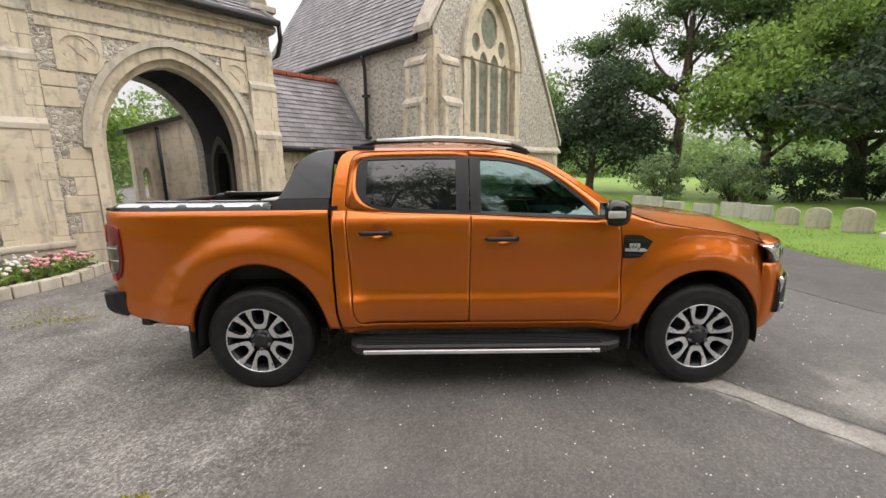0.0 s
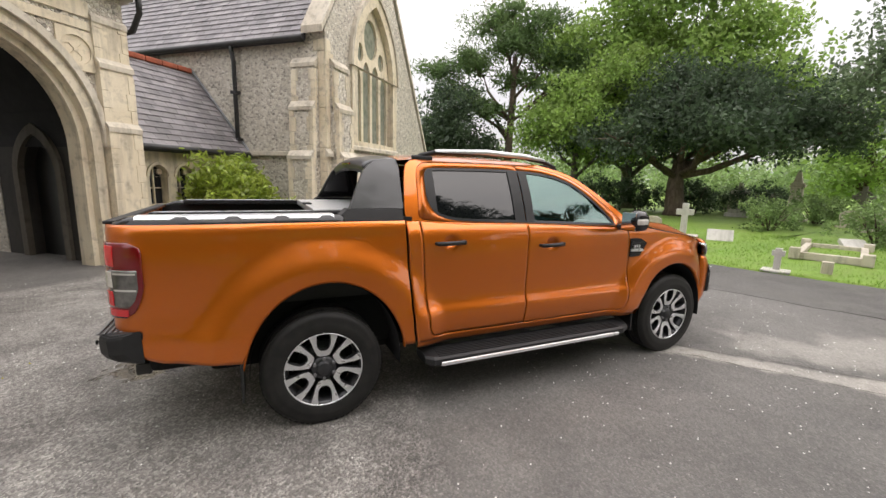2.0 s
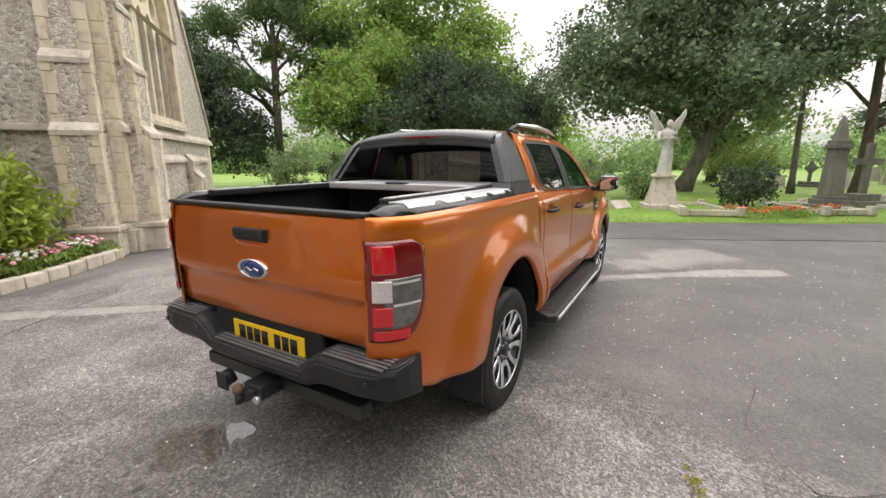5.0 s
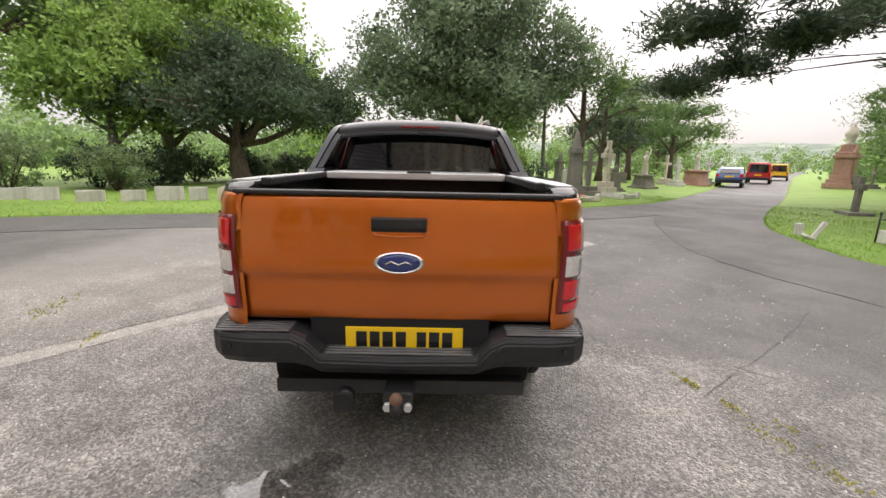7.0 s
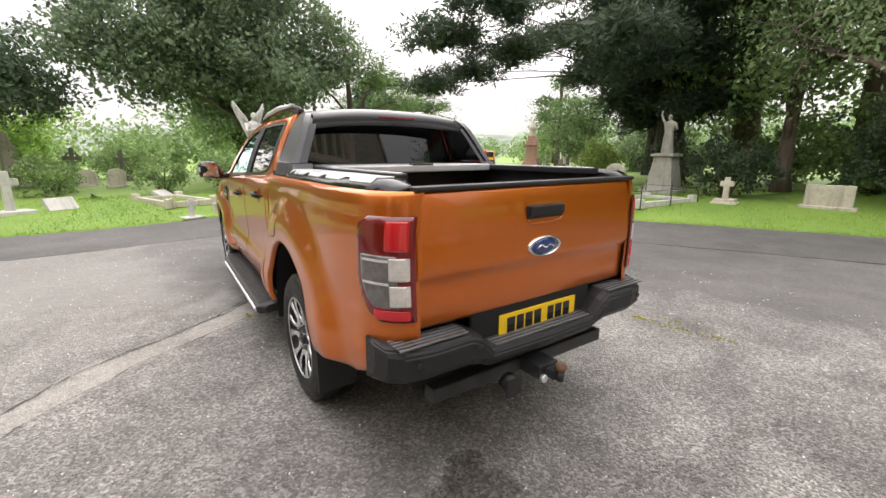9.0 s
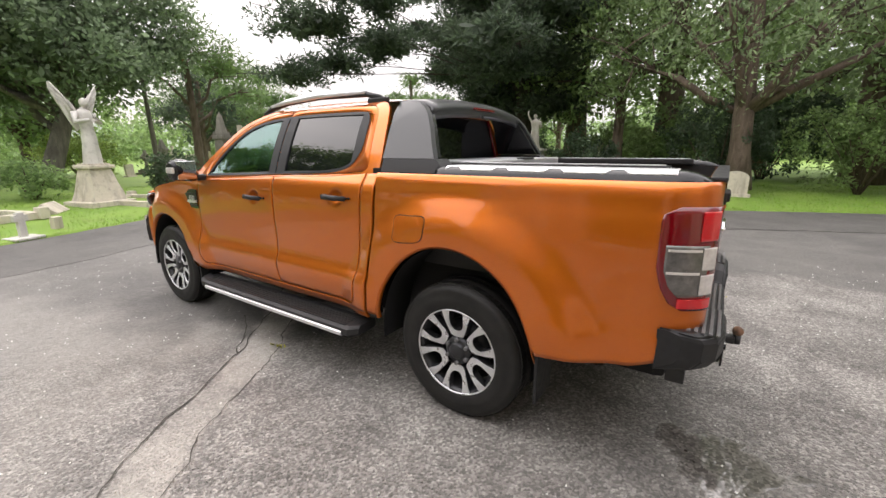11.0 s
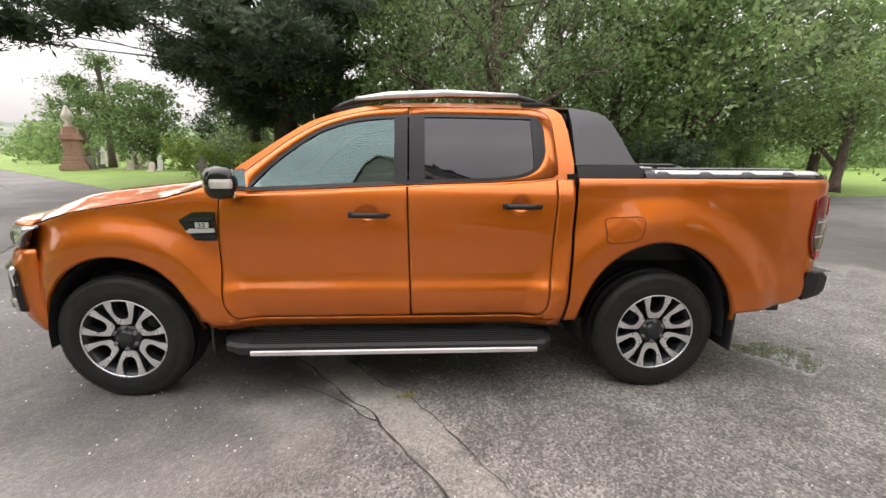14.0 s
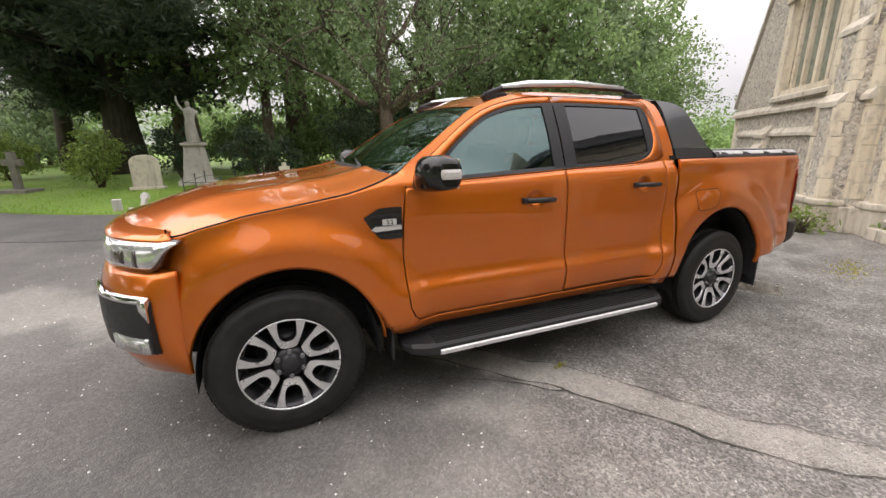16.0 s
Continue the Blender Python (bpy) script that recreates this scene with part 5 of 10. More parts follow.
    for k in range(6):
        bm = bmesh.new()
        y = 0.835 + 0.021 * k
        zt = 0.405 - (y - 0.80) * 0.117
        box(bm, -0.84, 0.86, min(s * y, s * (y + 0.011)), max(s * y, s * (y + 0.011)), zt - 0.002, zt + 0.005, 0.002)
        part("tread_rib", bm, TRIM, step)
    bm = bmesh.new()
    n = 34
    ra = []
    for k in range(n + 1):
        x = -0.83 + 1.67 * k / n
        w = -0.004
        ra.append([bm.verts.new((x, s * (0.981 + 0.004), 0.352 + w)), bm.verts.new((x, s * 0.984, 0.327)), bm.verts.new((x, s * 0.965, 0.318)), bm.verts.new((x, s * 0.972, 0.358 + w))])
    for a, b in zip(ra, ra[1:]):
        for k in range(4):
            bm.faces.new((a[k], a[(k + 1) % 4], b[(k + 1) % 4], b[k])).smooth = False
    bm.faces.new(ra[0]), bm.faces.new(ra[-1])
    bmesh.ops.recalc_face_normals(bm, faces=bm.faces)
    part("step_edge", bm, ALU, step, "bright aluminium step edge")
    # mud flaps
    for x, y0, y1, z0, z1 in ((-2.085, 0.70, 0.905, 0.27, 0.60), (1.085, 0.72, 0.89, 0.30, 0.50)):
        bm = bmesh.new()
        box(bm, x - 0.008, x + 0.008, min(s * y0, s * y1), max(s * y0, s * y1), z0, z1, 0.005)
        part("mud_flap", bm, TRIM, truck, "black mud flap")
    # mirror
    bm = bmesh.new()
    mir = [((0.895, 0.89, 1.262), (0.035, 0.04)), ((0.89, 0.93, 1.29), (0.07, 0.070)), ((0.885, 0.985, 1.312), (0.088, 0.088)), ((0.87, 1.05, 1.318), (0.088, 0.086)), ((0.85, 1.10, 1.315), (0.07, 0.072)), ((0.845, 1.115, 1.312), (0.045, 0.055))]
    rings = []
    for (x, y, z), (rx, rz) in mir:
        ring = []
        for k in range(16):
            a = 2 * math.pi * k / 16
            ca, sa = math.cos(a), math.sin(a)
            e = 0.72
            ring.append(bm.verts.new((x + rx * math.copysign(abs(ca) ** e, ca), s * y, z + rz * math.copysign(abs(sa) ** e, sa))))
        rings.append(ring)
    for a, b in zip(rings, rings[1:]):
        for k in range(16):
            bm.faces.new((a[k], a[(k + 1) % 16], b[(k + 1) % 16], b[k])).smooth = True
    bm.faces.new(rings[0]), bm.faces.new(rings[-1])
    bmesh.ops.recalc_face_normals(bm, faces=bm.faces)
    mirror = part("door_mirror", bm, GLOSS_BLACK, fd, "black door mirror with lamp strip")
    bm = bmesh.new()
    box(bm, 0.845, 0.935, min(s * 0.83, s * 0.92), max(s * 0.83, s * 0.92), 1.225, 1.275, 0.018)
    part("mirror_foot", bm, TRIM, mirror)
    bm = bmesh.new()
    y0, y1 = sorted((s * 0.945, s * 1.085))
    box(bm, 0.785, 0.796, y0, y1, 1.245, 1.385, 0.003)
    part("mirror_glass", bm, CHROME, mirror, "mirror glass")
    bm = bmesh.new()
    y0, y1 = sorted((s * 1.055, s * 1.122))
    box(bm, 0.785, 0.895, y0, y1, 1.290, 1.342, 0.016)
    part("mirror_lamp", bm, LENS_WHITE, mirror, "clear indicator strip")
    # rear lamp
    lamp_o = [(-2.7135, 0.835), (-2.7135, 1.245), (-2.59, 1.247), (-2.542, 1.235), (-2.530, 1.20), (-2.530, 1.0), (-2.553, 0.92), (-2.592, 0.85), (-2.625, 0.835)]

    def lamp_skin(nm, pts, material, off, parent, lab=""):
        dense = []
        for i in range(len(pts)):
            a, b = pts[i], pts[(i + 1) % len(pts)]
            for k in range(6):
                t = k / 6
                dense.append((a[0] + (b[0] - a[0]) * t, a[1] + (b[1] - a[1]) * t))
        bm = bmesh.new()
        z0, z1 = min(p[1] for p in pts), max(p[1] for p in pts)
        x0 = min(p[0] for p in pts)

        def front(z):
            # where the outline's forward edge stands at this height
            best = x0
            for (xa, za), (xb, zb) in zip(pts, pts[1:] + pts[:1]):
                if min(za, zb) <= z <= max(za, zb):
                    t = 0.5 if abs(zb - za) < 1e-6 else (z - za) / (zb - za)
                    best = max(best, xa + (xb - xa) * t, *( (xa, xb) if abs(zb - za) < 1e-6 else ()))
            return best
        nu, nv = 22, 14
        rows = []
        for j in range(nv + 1):
            z = z0 + (z1 - z0) * j / nv
            xf = front(min(max(z, z0 + 1e-4), z1 - 1e-4))
            rows.append([bm.verts.new((x0 + (xf - x0) * (1 - math.cos(math.pi / 2 * i / nu)), s * (half_width(x0 + (xf - x0) * (1 - math.cos(math.pi / 2 * i / nu)), z, False) + off), z)) for i in range(nu + 1)])
        edge = [(v.co.x, v.co.y, v.co.z) for v in rows[0]]
        for a, b in zip(rows, rows[1:]):
            for i in range(nu):
                bm.faces.new((a[i], a[i + 1], b[i + 1], b[i])).smooth = True
        ring = rows[0] + [r[-1] for r in rows[1:]] + rows[-1][-2::-1] + [r[0] for r in rows[-2:0:-1]]
        inner = [bm.verts.new((v.co.x, v.co.y - s * (off + 0.004), v.co.z)) for v in ring]
        for i in range(len(ring)):
            bm.faces.new((ring[i], inner[i], inner[(i + 1) % len(ring)], ring[(i + 1) % len(ring)]))
        for v in bm.verts:
            v.co.x -= off * 0.9 * sstep(0.05, 0.18, -2.517 - v.co.x)
        bmesh.ops.recalc_face_normals(bm, faces=bm.faces)
        return part(nm, bm, material, parent, lab)

    lamp = lamp_skin("rear_lamp", lamp_o, LENS_RED, 0.010, truck, "tall red and clear rear lamp")
    lamp_skin("stop_lens", [(-2.7065, 1.118), (-2.7065, 1.230), (-2.655, 1.230), (-2.655, 1.118)], LENS_BRIGHT, 0.013, lamp, "bright red lens")
    lamp_skin("side_lens", [(-2.686, 0.892), (-2.686, 1.100), (-2.556, 1.100), (-2.556, 1.0), (-2.578, 0.93), (-2.61, 0.892)], LENS_GREY, 0.0125, lamp, "clear grey side lens")
    lamp_skin("reverse_lens", [(-2.7065, 1.004), (-2.7065, 1.092), (-2.668, 1.092), (-2.668, 1.004)], LENS_WHITE, 0.0150, lamp, "clear reversing lens")
    lamp_skin("lower_lens", [(-2.7065, 0.902), (-2.7065, 0.984), (-2.668, 0.984), (-2.668, 0.902)], LENS_WHITE if s > 0 else LENS_BRIGHT, 0.0150, lamp, "clear lower lens" if s > 0 else "red fog lens")
    lamp_skin("lower_reflector", [(-2.7065, 0.845), (-2.7065, 0.884), (-2.61, 0.884), (-2.61, 0.845)], LENS_BRIGHT, 0.0135, lamp, "bright red lower reflector")
    for z in (0.985, 1.075):
        lamp_skin("lens_rib", [(-2.665, z), (-2.665, z + 0.010), (-2.565, z + 0.010), (-2.565, z)], LENS_WHITE, 0.0140, lamp)
    # bed rail cap with bright insert
    bm = bmesh.new()
    rings = []
    for k in range(41):
        x = -2.675 + 1.215 * k / 40
        y = half_width(max(x, -2.715), 1.33, False)
        h = 0.037 * sstep(-2.71, -2.58, x) + 0.004
        rings.append([bm.verts.new((x, s * yy, zz)) for yy, zz in ((y - 0.004, 1.336), (y - 0.012, 1.336 + h * 0.55), (max(y - 0.035, 0.668), 1.336 + h), (0.665, 1.337 + h), (0.655, 1.336 + h * 0.6), (0.655, 1.30))])
    for a, b in zip(rings, rings[1:]):
        for k in range(5):
            bm.faces.new((a[k], a[k + 1], b[k + 1], b[k])).smooth = True
    bm.faces.new(rings[0]), bm.faces.new(rings[-1])
    bmesh.ops.recalc_face_normals(bm, faces=bm.faces)
    capo = part("rail_cap", bm, GLOSS_BLACK, truck, "black bed rail cap")
    bm = bmesh.new()
    rows = []
    for k in range(45):
        x = -2.56 + 1.04 * k / 44
        ph = (k % 11) / 11
        dip = 0.026 if ph > 0.72 else 0.0
        y = half_width(max(x, -2.60), 1.33, False)
        rows.append([bm.verts.new((x, s * (y - 0.0145 - dip * 0.8), 1.3615 + (0.012 if dip else 0.0))), bm.verts.new((x, s * (y - 0.038), 1.3775)), bm.verts.new((x, s * 0.685, 1.3790))])
    for a, b in zip(rows, rows[1:]):
        bm.faces.new((a[0], a[1], b[1], b[0]))
        bm.faces.new((a[1], a[2], b[2], b[1]))
    ex = bmesh.ops.extrude_face_region(bm, geom=list(bm.faces), use_keep_orig=True)
    bmesh.ops.translate(bm, verts=[q for q in ex["geom"] if isinstance(q, bmesh.types.BMVert)], vec=(0, 0, 0.005))
    bmesh.ops.recalc_face_normals(bm, faces=bm.faces)
    part("rail_insert", bm, ALU, capo, "brushed aluminium insert with dark notches")
    bm = bmesh.new()
    y0, y1 = sorted((s * 0.60, s * 0.652))
    box(bm, -2.52, -1.30, y0, y1, 1.355, 1.392, 0.008)
    rail = part("roller_rail", bm, TRIM, truck, "black roller cover rail")
    bm = bmesh.new()
    y0, y1 = sorted((s * 0.612, s * 0.640))
    box(bm, -2.50, -1.64, y0, y1, 1.390, 1.3955, 0.002)
    part("rail_strip", bm, ALU, rail, "bright aluminium strip")
    # sports bar side
    bar = [(-1.055, 1.415), (-1.42, 1.415), (-1.385, 1.48), (-1.345, 1.57), (-1.30, 1.655), (-1.26, 1.70), (-1.215, 1.724), (-1.13, 1.738), (-1.045, 1.745), (-1.052, 1.60)]
    bar_y = lambda x, z: float(np.interp(z, [1.33, 1.40, 1.66, 1.71, 1.735, 1.75, 1.77], [0.805, 0.778, 0.655, 0.628, 0.602, 0.575, 0.52]))
    skin("sports_bar_side", truck, s, bar, BAR_GREY, 0.004, "grey metallic sports bar side", fun=bar_y, thick=0.04)
    lining = [(-1.060, 1.417), (-1.405, 1.417), (-1.372, 1.48), (-1.333, 1.565), (-1.29, 1.648), (-1.25, 1.69), (-1.205, 1.71), (-1.06, 1.72)]
    skin("bar_lining", truck, s, lining, GLOSS_BLACK, -0.037, "black inner face of the sports bar", fun=bar_y, thick=0.05)
    base = [(-1.062, 1.340), (-1.60, 1.340), (-1.555, 1.36), (-1.47, 1.38), (-1.43, 1.412), (-1.062, 1.412)]
    skin("sports_bar_base", truck, s, base, TRIM, 0.004, "black sports bar base", fun=bar_y, thick=0.12)
    # roof rail
    bm = bmesh.new()
    rp = [(-0.90, 1.762, 0.545), (-0.84, 1.79, 0.55), (-0.74, 1.812, 0.555), (-0.30, 1.823, 0.56), (0.05, 1.806, 0.562), (0.25, 1.778, 0.562), (0.33, 1.752, 0.562), (0.385, 1.722, 0.56)]
    tube(bm, [(x, s * y, z - 0.004) for x, z, y in rp], [0.012, 0.017, 0.018, 0.018, 0.018, 0.018, 0.016, 0.010], 10)
    rr = part("roof_rail", bm, TRIM, truck, "roof rail with black feet")
    bm = bmesh.new()
    tube(bm, [(x, s * (y + 0.003), z + 0.004) for x, z, y in rp[2:6]], [0.016, 0.022, 0.022, 0.016], 12)
    part("rail_bar", bm, ALU, rr, "silver rail bar")
    for x, z, h in ((-0.83, 1.775, 0.05), (0.30, 1.745, 0.045)):
        bm = bmesh.new()
        box(bm, x - 0.09, x + 0.07, min(s * 0.535, s * 0.575), max(s * 0.535, s * 0.575), z - h, z + 0.008, 0.012)
        part("rail_foot", bm, TRIM, rr)

# fuel flap on the left side
fo = resample(round_line([(-1.225, 1.108), (-1.33, 1.118), (-1.435, 1.118), (-1.442, 1.05), (-1.42, 0.992), (-1.34, 0.972), (-1.235, 0.972), (-1.222, 1.04)], 4), 48)
ff = skin("fuel_flap", truck, 1, inset(fo, 0.004), PAINT, 0.0025, "orange fuel flap", thick=0.004)
skin("flap_gap", ff, 1, inset(fo, -0.001), DARK, 0.0008, hole=inset(fo, 0.0045), thick=0.003)


# roof, windscreen, bonnet
def cross_grid(stations, ny, crown):
    """Rows across the truck: stations are (x, half width, edge height, rise)."""
    bm = bmesh.new()
    rows = []
    for x, hw, ze, rise, bow in stations:
        row = []
        for k in range(ny + 1):
            u = -1 + 2 * k / ny
            row.append(bm.verts.new((x + bow * (1 - u * u), hw * u, ze + rise * (1 - abs(u) ** crown))))
        rows.append(row)
    for a, b in zip(rows, rows[1:]):
        for k in range(ny):
            bm.faces.new((a[k], a[k + 1], b[k + 1], b[k])).smooth = True
    bmesh.ops.recalc_face_normals(bm, faces=bm.faces)
    if sum(f.normal.z for f in bm.faces) < 0:
        bmesh.ops.reverse_faces(bm, faces=bm.faces)
    return bm


roof_edge = [(-1.05, 1.742), (-0.88, 1.757), (-0.60, 1.771), (-0.19, 1.771), (0.05, 1.759), (0.25, 1.727), (0.47, 1.659)]
bm = cross_grid([(x, half_width(x, z, False) + 0.002, z - 0.002, float(np.interp(x, [0.0, 0.25, 0.47], [0.045, 0.038, 0.022])), 0.05 if x > 0.4 else (0.02 if x > 0.2 else 0.0)) for x, z in roof_edge], 20, 2.4)
part("roof", bm, PAINT, truck, "orange roof")
scr = [(0.475, 1.655, 0.05), (0.62, 1.572, 0.06), (0.80, 1.449, 0.07), (0.93, 1.358, 0.08), (1.02, 1.295, 0.10)]
bm = cross_grid([(x, half_width(x, z, False) - 0.004, z - 0.003, 0.022, b) for x, z, b in scr], 20, 2.2)
part("windscreen", bm, CLEAR_GLASS, truck, "raked windscreen")
bm = bmesh.new()
for x, z, b in ((1.10, 1.262, 0.1),):
    tube(bm, [(1.03 + 0.10 * (1 - (k / 8) ** 2), 0.72 * k / 8, 1.285 + 0.02 * (1 - (k / 8) ** 2)) for k in range(-8, 9)], 0.028, 8)
part("cowl", bm, TRIM, truck, "black wiper cowl")
for y0 in (-0.12, 0.40):
    bm = bmesh.new()
    tube(bm, [(1.10, y0, 1.315), (1.06, y0 - 0.3, 1.345), (1.02, y0 - 0.52, 1.36)], [0.014, 0.009, 0.007], 6)
    part("wiper", bm, TRIM, truck, "black wiper arm")
bn = []
for k in range(15):
    t = k / 14
    x = 1.03 + 1.02 * t
    hw = half_width(x, hood_cut(x), False) - 0.005
    rise = float(np.interp(t, [0, 0.3, 0.7, 1.0], [0.02, 0.055, 0.07, 0.03]))
    bow = float(np.interp(t, [0, 0.4, 1.0], [0.10, 0.14, 0.30]))
    bn.append((x, hw, hood_cut(x) + 0.001, rise, bow))
bm = bmesh.new()
rows = []
for x, hw, ze, rise, bow in bn:
    row = []
    for k in range(33):
        u = -1 + 2 * k / 32
        ridge = 0.016 * math.exp(-((abs(u) - 0.62) / 0.1) ** 2)
        row.append(bm.verts.new((x + bow * (1 - u * u), hw * u, ze + rise * (1 - abs(u) ** 3) + ridge * min(1.0, (2.06 - x) * 2.2))))
    rows.append(row)
lip = []
for v in rows[-1]:
    lip.append(bm.verts.new((v.co.x + 0.012, v.co.y, v.co.z - 0.05)))
rows.append(lip)
for a, b in zip(rows, rows[1:]):
    for k in range(32):
        bm.faces.new((a[k], a[k + 1], b[k + 1], b[k])).smooth = True
bmesh.ops.recalc_face_normals(bm, faces=bm.faces)
if sum(f.normal.z for f in bm.faces) < 0:
    bmesh.ops.reverse_faces(bm, faces=bm.faces)
part("bonnet", bm, PAINT, truck, "orange bonnet with raised ridges")

# nose: plan line of the front, from the wing to the middle
NOSE = [(1.985, half_width(1.985, 1.03, False) + 0.004), (2.06, 0.835), (2.13, 0.80), (2.22, 0.725), (2.31, 0.60), (2.375, 0.42), (2.41, 0.2), (2.42, 0.0)]
nose_line = smooth_line(NOSE, 5)


def nose_band(name, i0, i1, prof, material, label="", s=None, parent=None, taper=None, ease=0):
    """A band round the nose: prof is (outset, height) pairs; i0..i1 picks a stretch of the plan line."""
    line = nose_line[i0:i1 + 1]
    out = []
    for ss in ((-1, 1) if s is None else (s,)):
        pts = [(x, ss * y) for x, y in line]
        bm = bmesh.new()
        rows = []
        for k, (x, y) in enumerate(pts):
            a, b = pts[max(k - 1, 0)], pts[min(k + 1, len(pts) - 1)]
            d = Vector((b[0] - a[0], b[1] - a[1])).normalized()
            nx, ny = (-d.y, d.x)
            if nx * 1.0 + ny * (1 if y > 0 else -1) < 0:
                nx, ny = -nx, -ny
            zt = max(z for o, z in prof)
            f = taper(k / max(1, len(pts) - 1)) if taper else 1.0
            grow = min(1.0, (k + 0.4) / ease) if ease else 1.0
            rows.append([bm.verts.new((x + nx * o * grow, y + ny * o * grow, zt - (zt - z) * f)) for o, z in prof])
        for a, b in zip(rows, rows[1:]):
            for j in range(len(prof) - 1):
                bm.faces.new((a[j], a[j + 1], b[j + 1], b[j])).smooth = True
        for r in (rows[0], rows[-1]):
            if len(r) > 2:
                bm.faces.new(r)
        bmesh.ops.recalc_face_normals(bm, faces=bm.faces)
        out.append(part(name, bm, material, parent or truck, label))
    return out


n_l = len(nose_line) - 1
nose_band("front_bumper", 3, n_l, [(-0.06, 0.42), (-0.005, 0.44), (0.03, 0.52), (0.04, 0.60), (0.045, 0.74), (0.04, 0.84), (0.02, 0.895), (0.0, 0.922), (-0.06, 0.925)], PAINT, "orange front bumper", ease=7)
for ss in (-1, 1):
    b = nose_band("bumper_insert", 9, 27, [(0.03, 0.555), (0.060, 0.565), (0.066, 0.66), (0.064, 0.775), (0.05, 0.805), (0.03, 0.81)], TRIM, "black fog lamp surround", ss)[0]
    nose_band("insert_trim", 10, 25, [(0.05, 0.798), (0.068, 0.80), (0.070, 0.815), (0.05, 0.828)], CHROME, "chrome trim strip", ss, b)
    nose_band("insert_trim", 9, 11, [(0.05, 0.715), (0.070, 0.72), (0.072, 0.812), (0.05, 0.826)], CHROME, "chrome trim strip", ss, b, lambda u: 1.0 - 0.45 * u)
    nose_band("fog_lamp", 10, 18, [(0.055, 0.562), (0.071, 0.566), (0.073, 0.632), (0.055, 0.642)], LENS_HEAD, "bright fog lamp", ss, b)
    nose_band("fog_lens", 12, 15, [(0.065, 0.578), (0.078, 0.584), (0.079, 0.615), (0.065, 0.622)], LENS_CLEAR, "", ss, b)
    end = lambda u: 0.10 + 0.90 * sstep(0.0, 0.42, u)
    h = nose_band("headlamp", 1, 23, [(-0.03, 0.922), (0.006, 0.924), (0.012, 0.96), (0.006, 1.02), (-0.012, 1.060), (-0.05, 1.055)], LENS_SMOKE, "large clear headlamp in a black bezel", ss, None, end)[0]
    nose_band("lamp_bowl", 2, 22, [(0.002, 0.936), (0.0125, 0.940), (0.0165, 0.96), (0.0115, 1.018), (-0.004, 1.054), (-0.015, 1.056)], LENS_HEAD, "bright clear lens", ss, h, lambda u: 0.12 + 0.88 * sstep(0.0, 0.40, u))
    nose_band("lamp_divider", 12, 13, [(0.012, 0.945), (0.0185, 0.95), (0.0180, 0.98), (0.0140, 1.018), (0.0, 1.025)], LENS_SMOKE, "", ss, h)
    nose_band("lamp_projector", 15, 18, [(0.012, 0.955), (0.0195, 0.96), (0.0190, 0.99), (0.0150, 1.012), (0.0, 1.02)], LENS_SMOKE, "dark projector lens", ss, h)
nose_band("grille", 23, n_l, [(-0.05, 0.90), (0.0, 0.90), (0.0, 0.98), (-0.03, 1.015), (-0.08, 1.03)], TRIM, "dark grille")

nose_band("bonnet_lip", 3, n_l, [(-0.14, 1.088), (-0.05, 1.080), (-0.012, 1.066), (-0.006, 1.056), (-0.02, 1.052)], PAINT, "orange bonnet edge over the lamps")
for ss in (-1, 1):
    bm = bmesh.new()
    pts = [(1.0 + 1.06 * k / 24, hood_cut(1.0 + 1.06 * k / 24)) for k in range(25)]
    tube(bm, [(x, ss * (half_width(x, z, False) - 0.0015), z + 0.001) for x, z in pts], 0.0042, 6)
    part("bonnet_gap", bm, DARK, truck, "dark shut line of the bonnet")

# tailgate
bm = bmesh.new()
prof = [(1.338, -2.702), (1.32, -2.712), (1.26, -2.716), (1.20, -2.720), (1.10, -2.725), (1.04, -2.7275), (1.012, -2.727), (0.996, -2.721), (0.978, -2.709), (0.955, -2.703), (0.92, -2.7015), (0.88, -2.702), (0.80, -2.701), (0.782, -2.690)]
rows = []
for z, x in prof:
    row = []
    for k in range(61):
        y = -0.682 + 1.364 * k / 60
        xx = x + 0.006 * (y / 0.682) ** 2
        q = max(abs(y) / 0.105, abs(z - 1.195) / 0.055)
        row.append(bm.verts.new((xx, y, z)))
    rows.append(row)
for a, b in zip(rows, rows[1:]):
    for k in range(60):
        bm.faces.new((a[k], b[k], b[k + 1], a[k + 1])).smooth = True
ring = rows[0] + [r[-1] for r in rows[1:]] + rows[-1][-2::-1] + [r[0] for r in rows[-2:0:-1]]
inner = [bm.verts.new((v.co.x + 0.05, v.co.y, v.co.z)) for v in ring]
for i in range(len(ring)):
    bm.faces.new((ring[i], inner[i], inner[(i + 1) % len(ring)], ring[(i + 1) % len(ring)]))
bmesh.ops.recalc_face_normals(bm, faces=bm.faces)
gate = part("tailgate", bm, PAINT, truck, "orange tailgate with pressed crease")
bm = bmesh.new()
box(bm, -2.722, -2.660, -0.684, 0.684, 1.334, 1.353, 0.008)
part("gate_cap", bm, TRIM, gate, "black tailgate top cap")
bm = bmesh.new()
box(bm, -2.728, -2.68, -0.118, 0.118, 1.185, 1.248, 0.01)
th = part("gate_handle", bm, TRIM, gate, "black tailgate handle")
bm = bmesh.new()
box(bm, -2.742, -2.72, -0.112, 0.112, 1.20, 1.246, 0.008)
part("handle_flap", bm, TRIM, th)
bm = bmesh.new()
cyl(bm, (-2.7445, -0.088, 1.222), (-2.735, -0.088, 1.222), 0.0075, n=14)
part("lock", bm, RIM_GREY, th, "round key lock")
bm = bmesh.new()
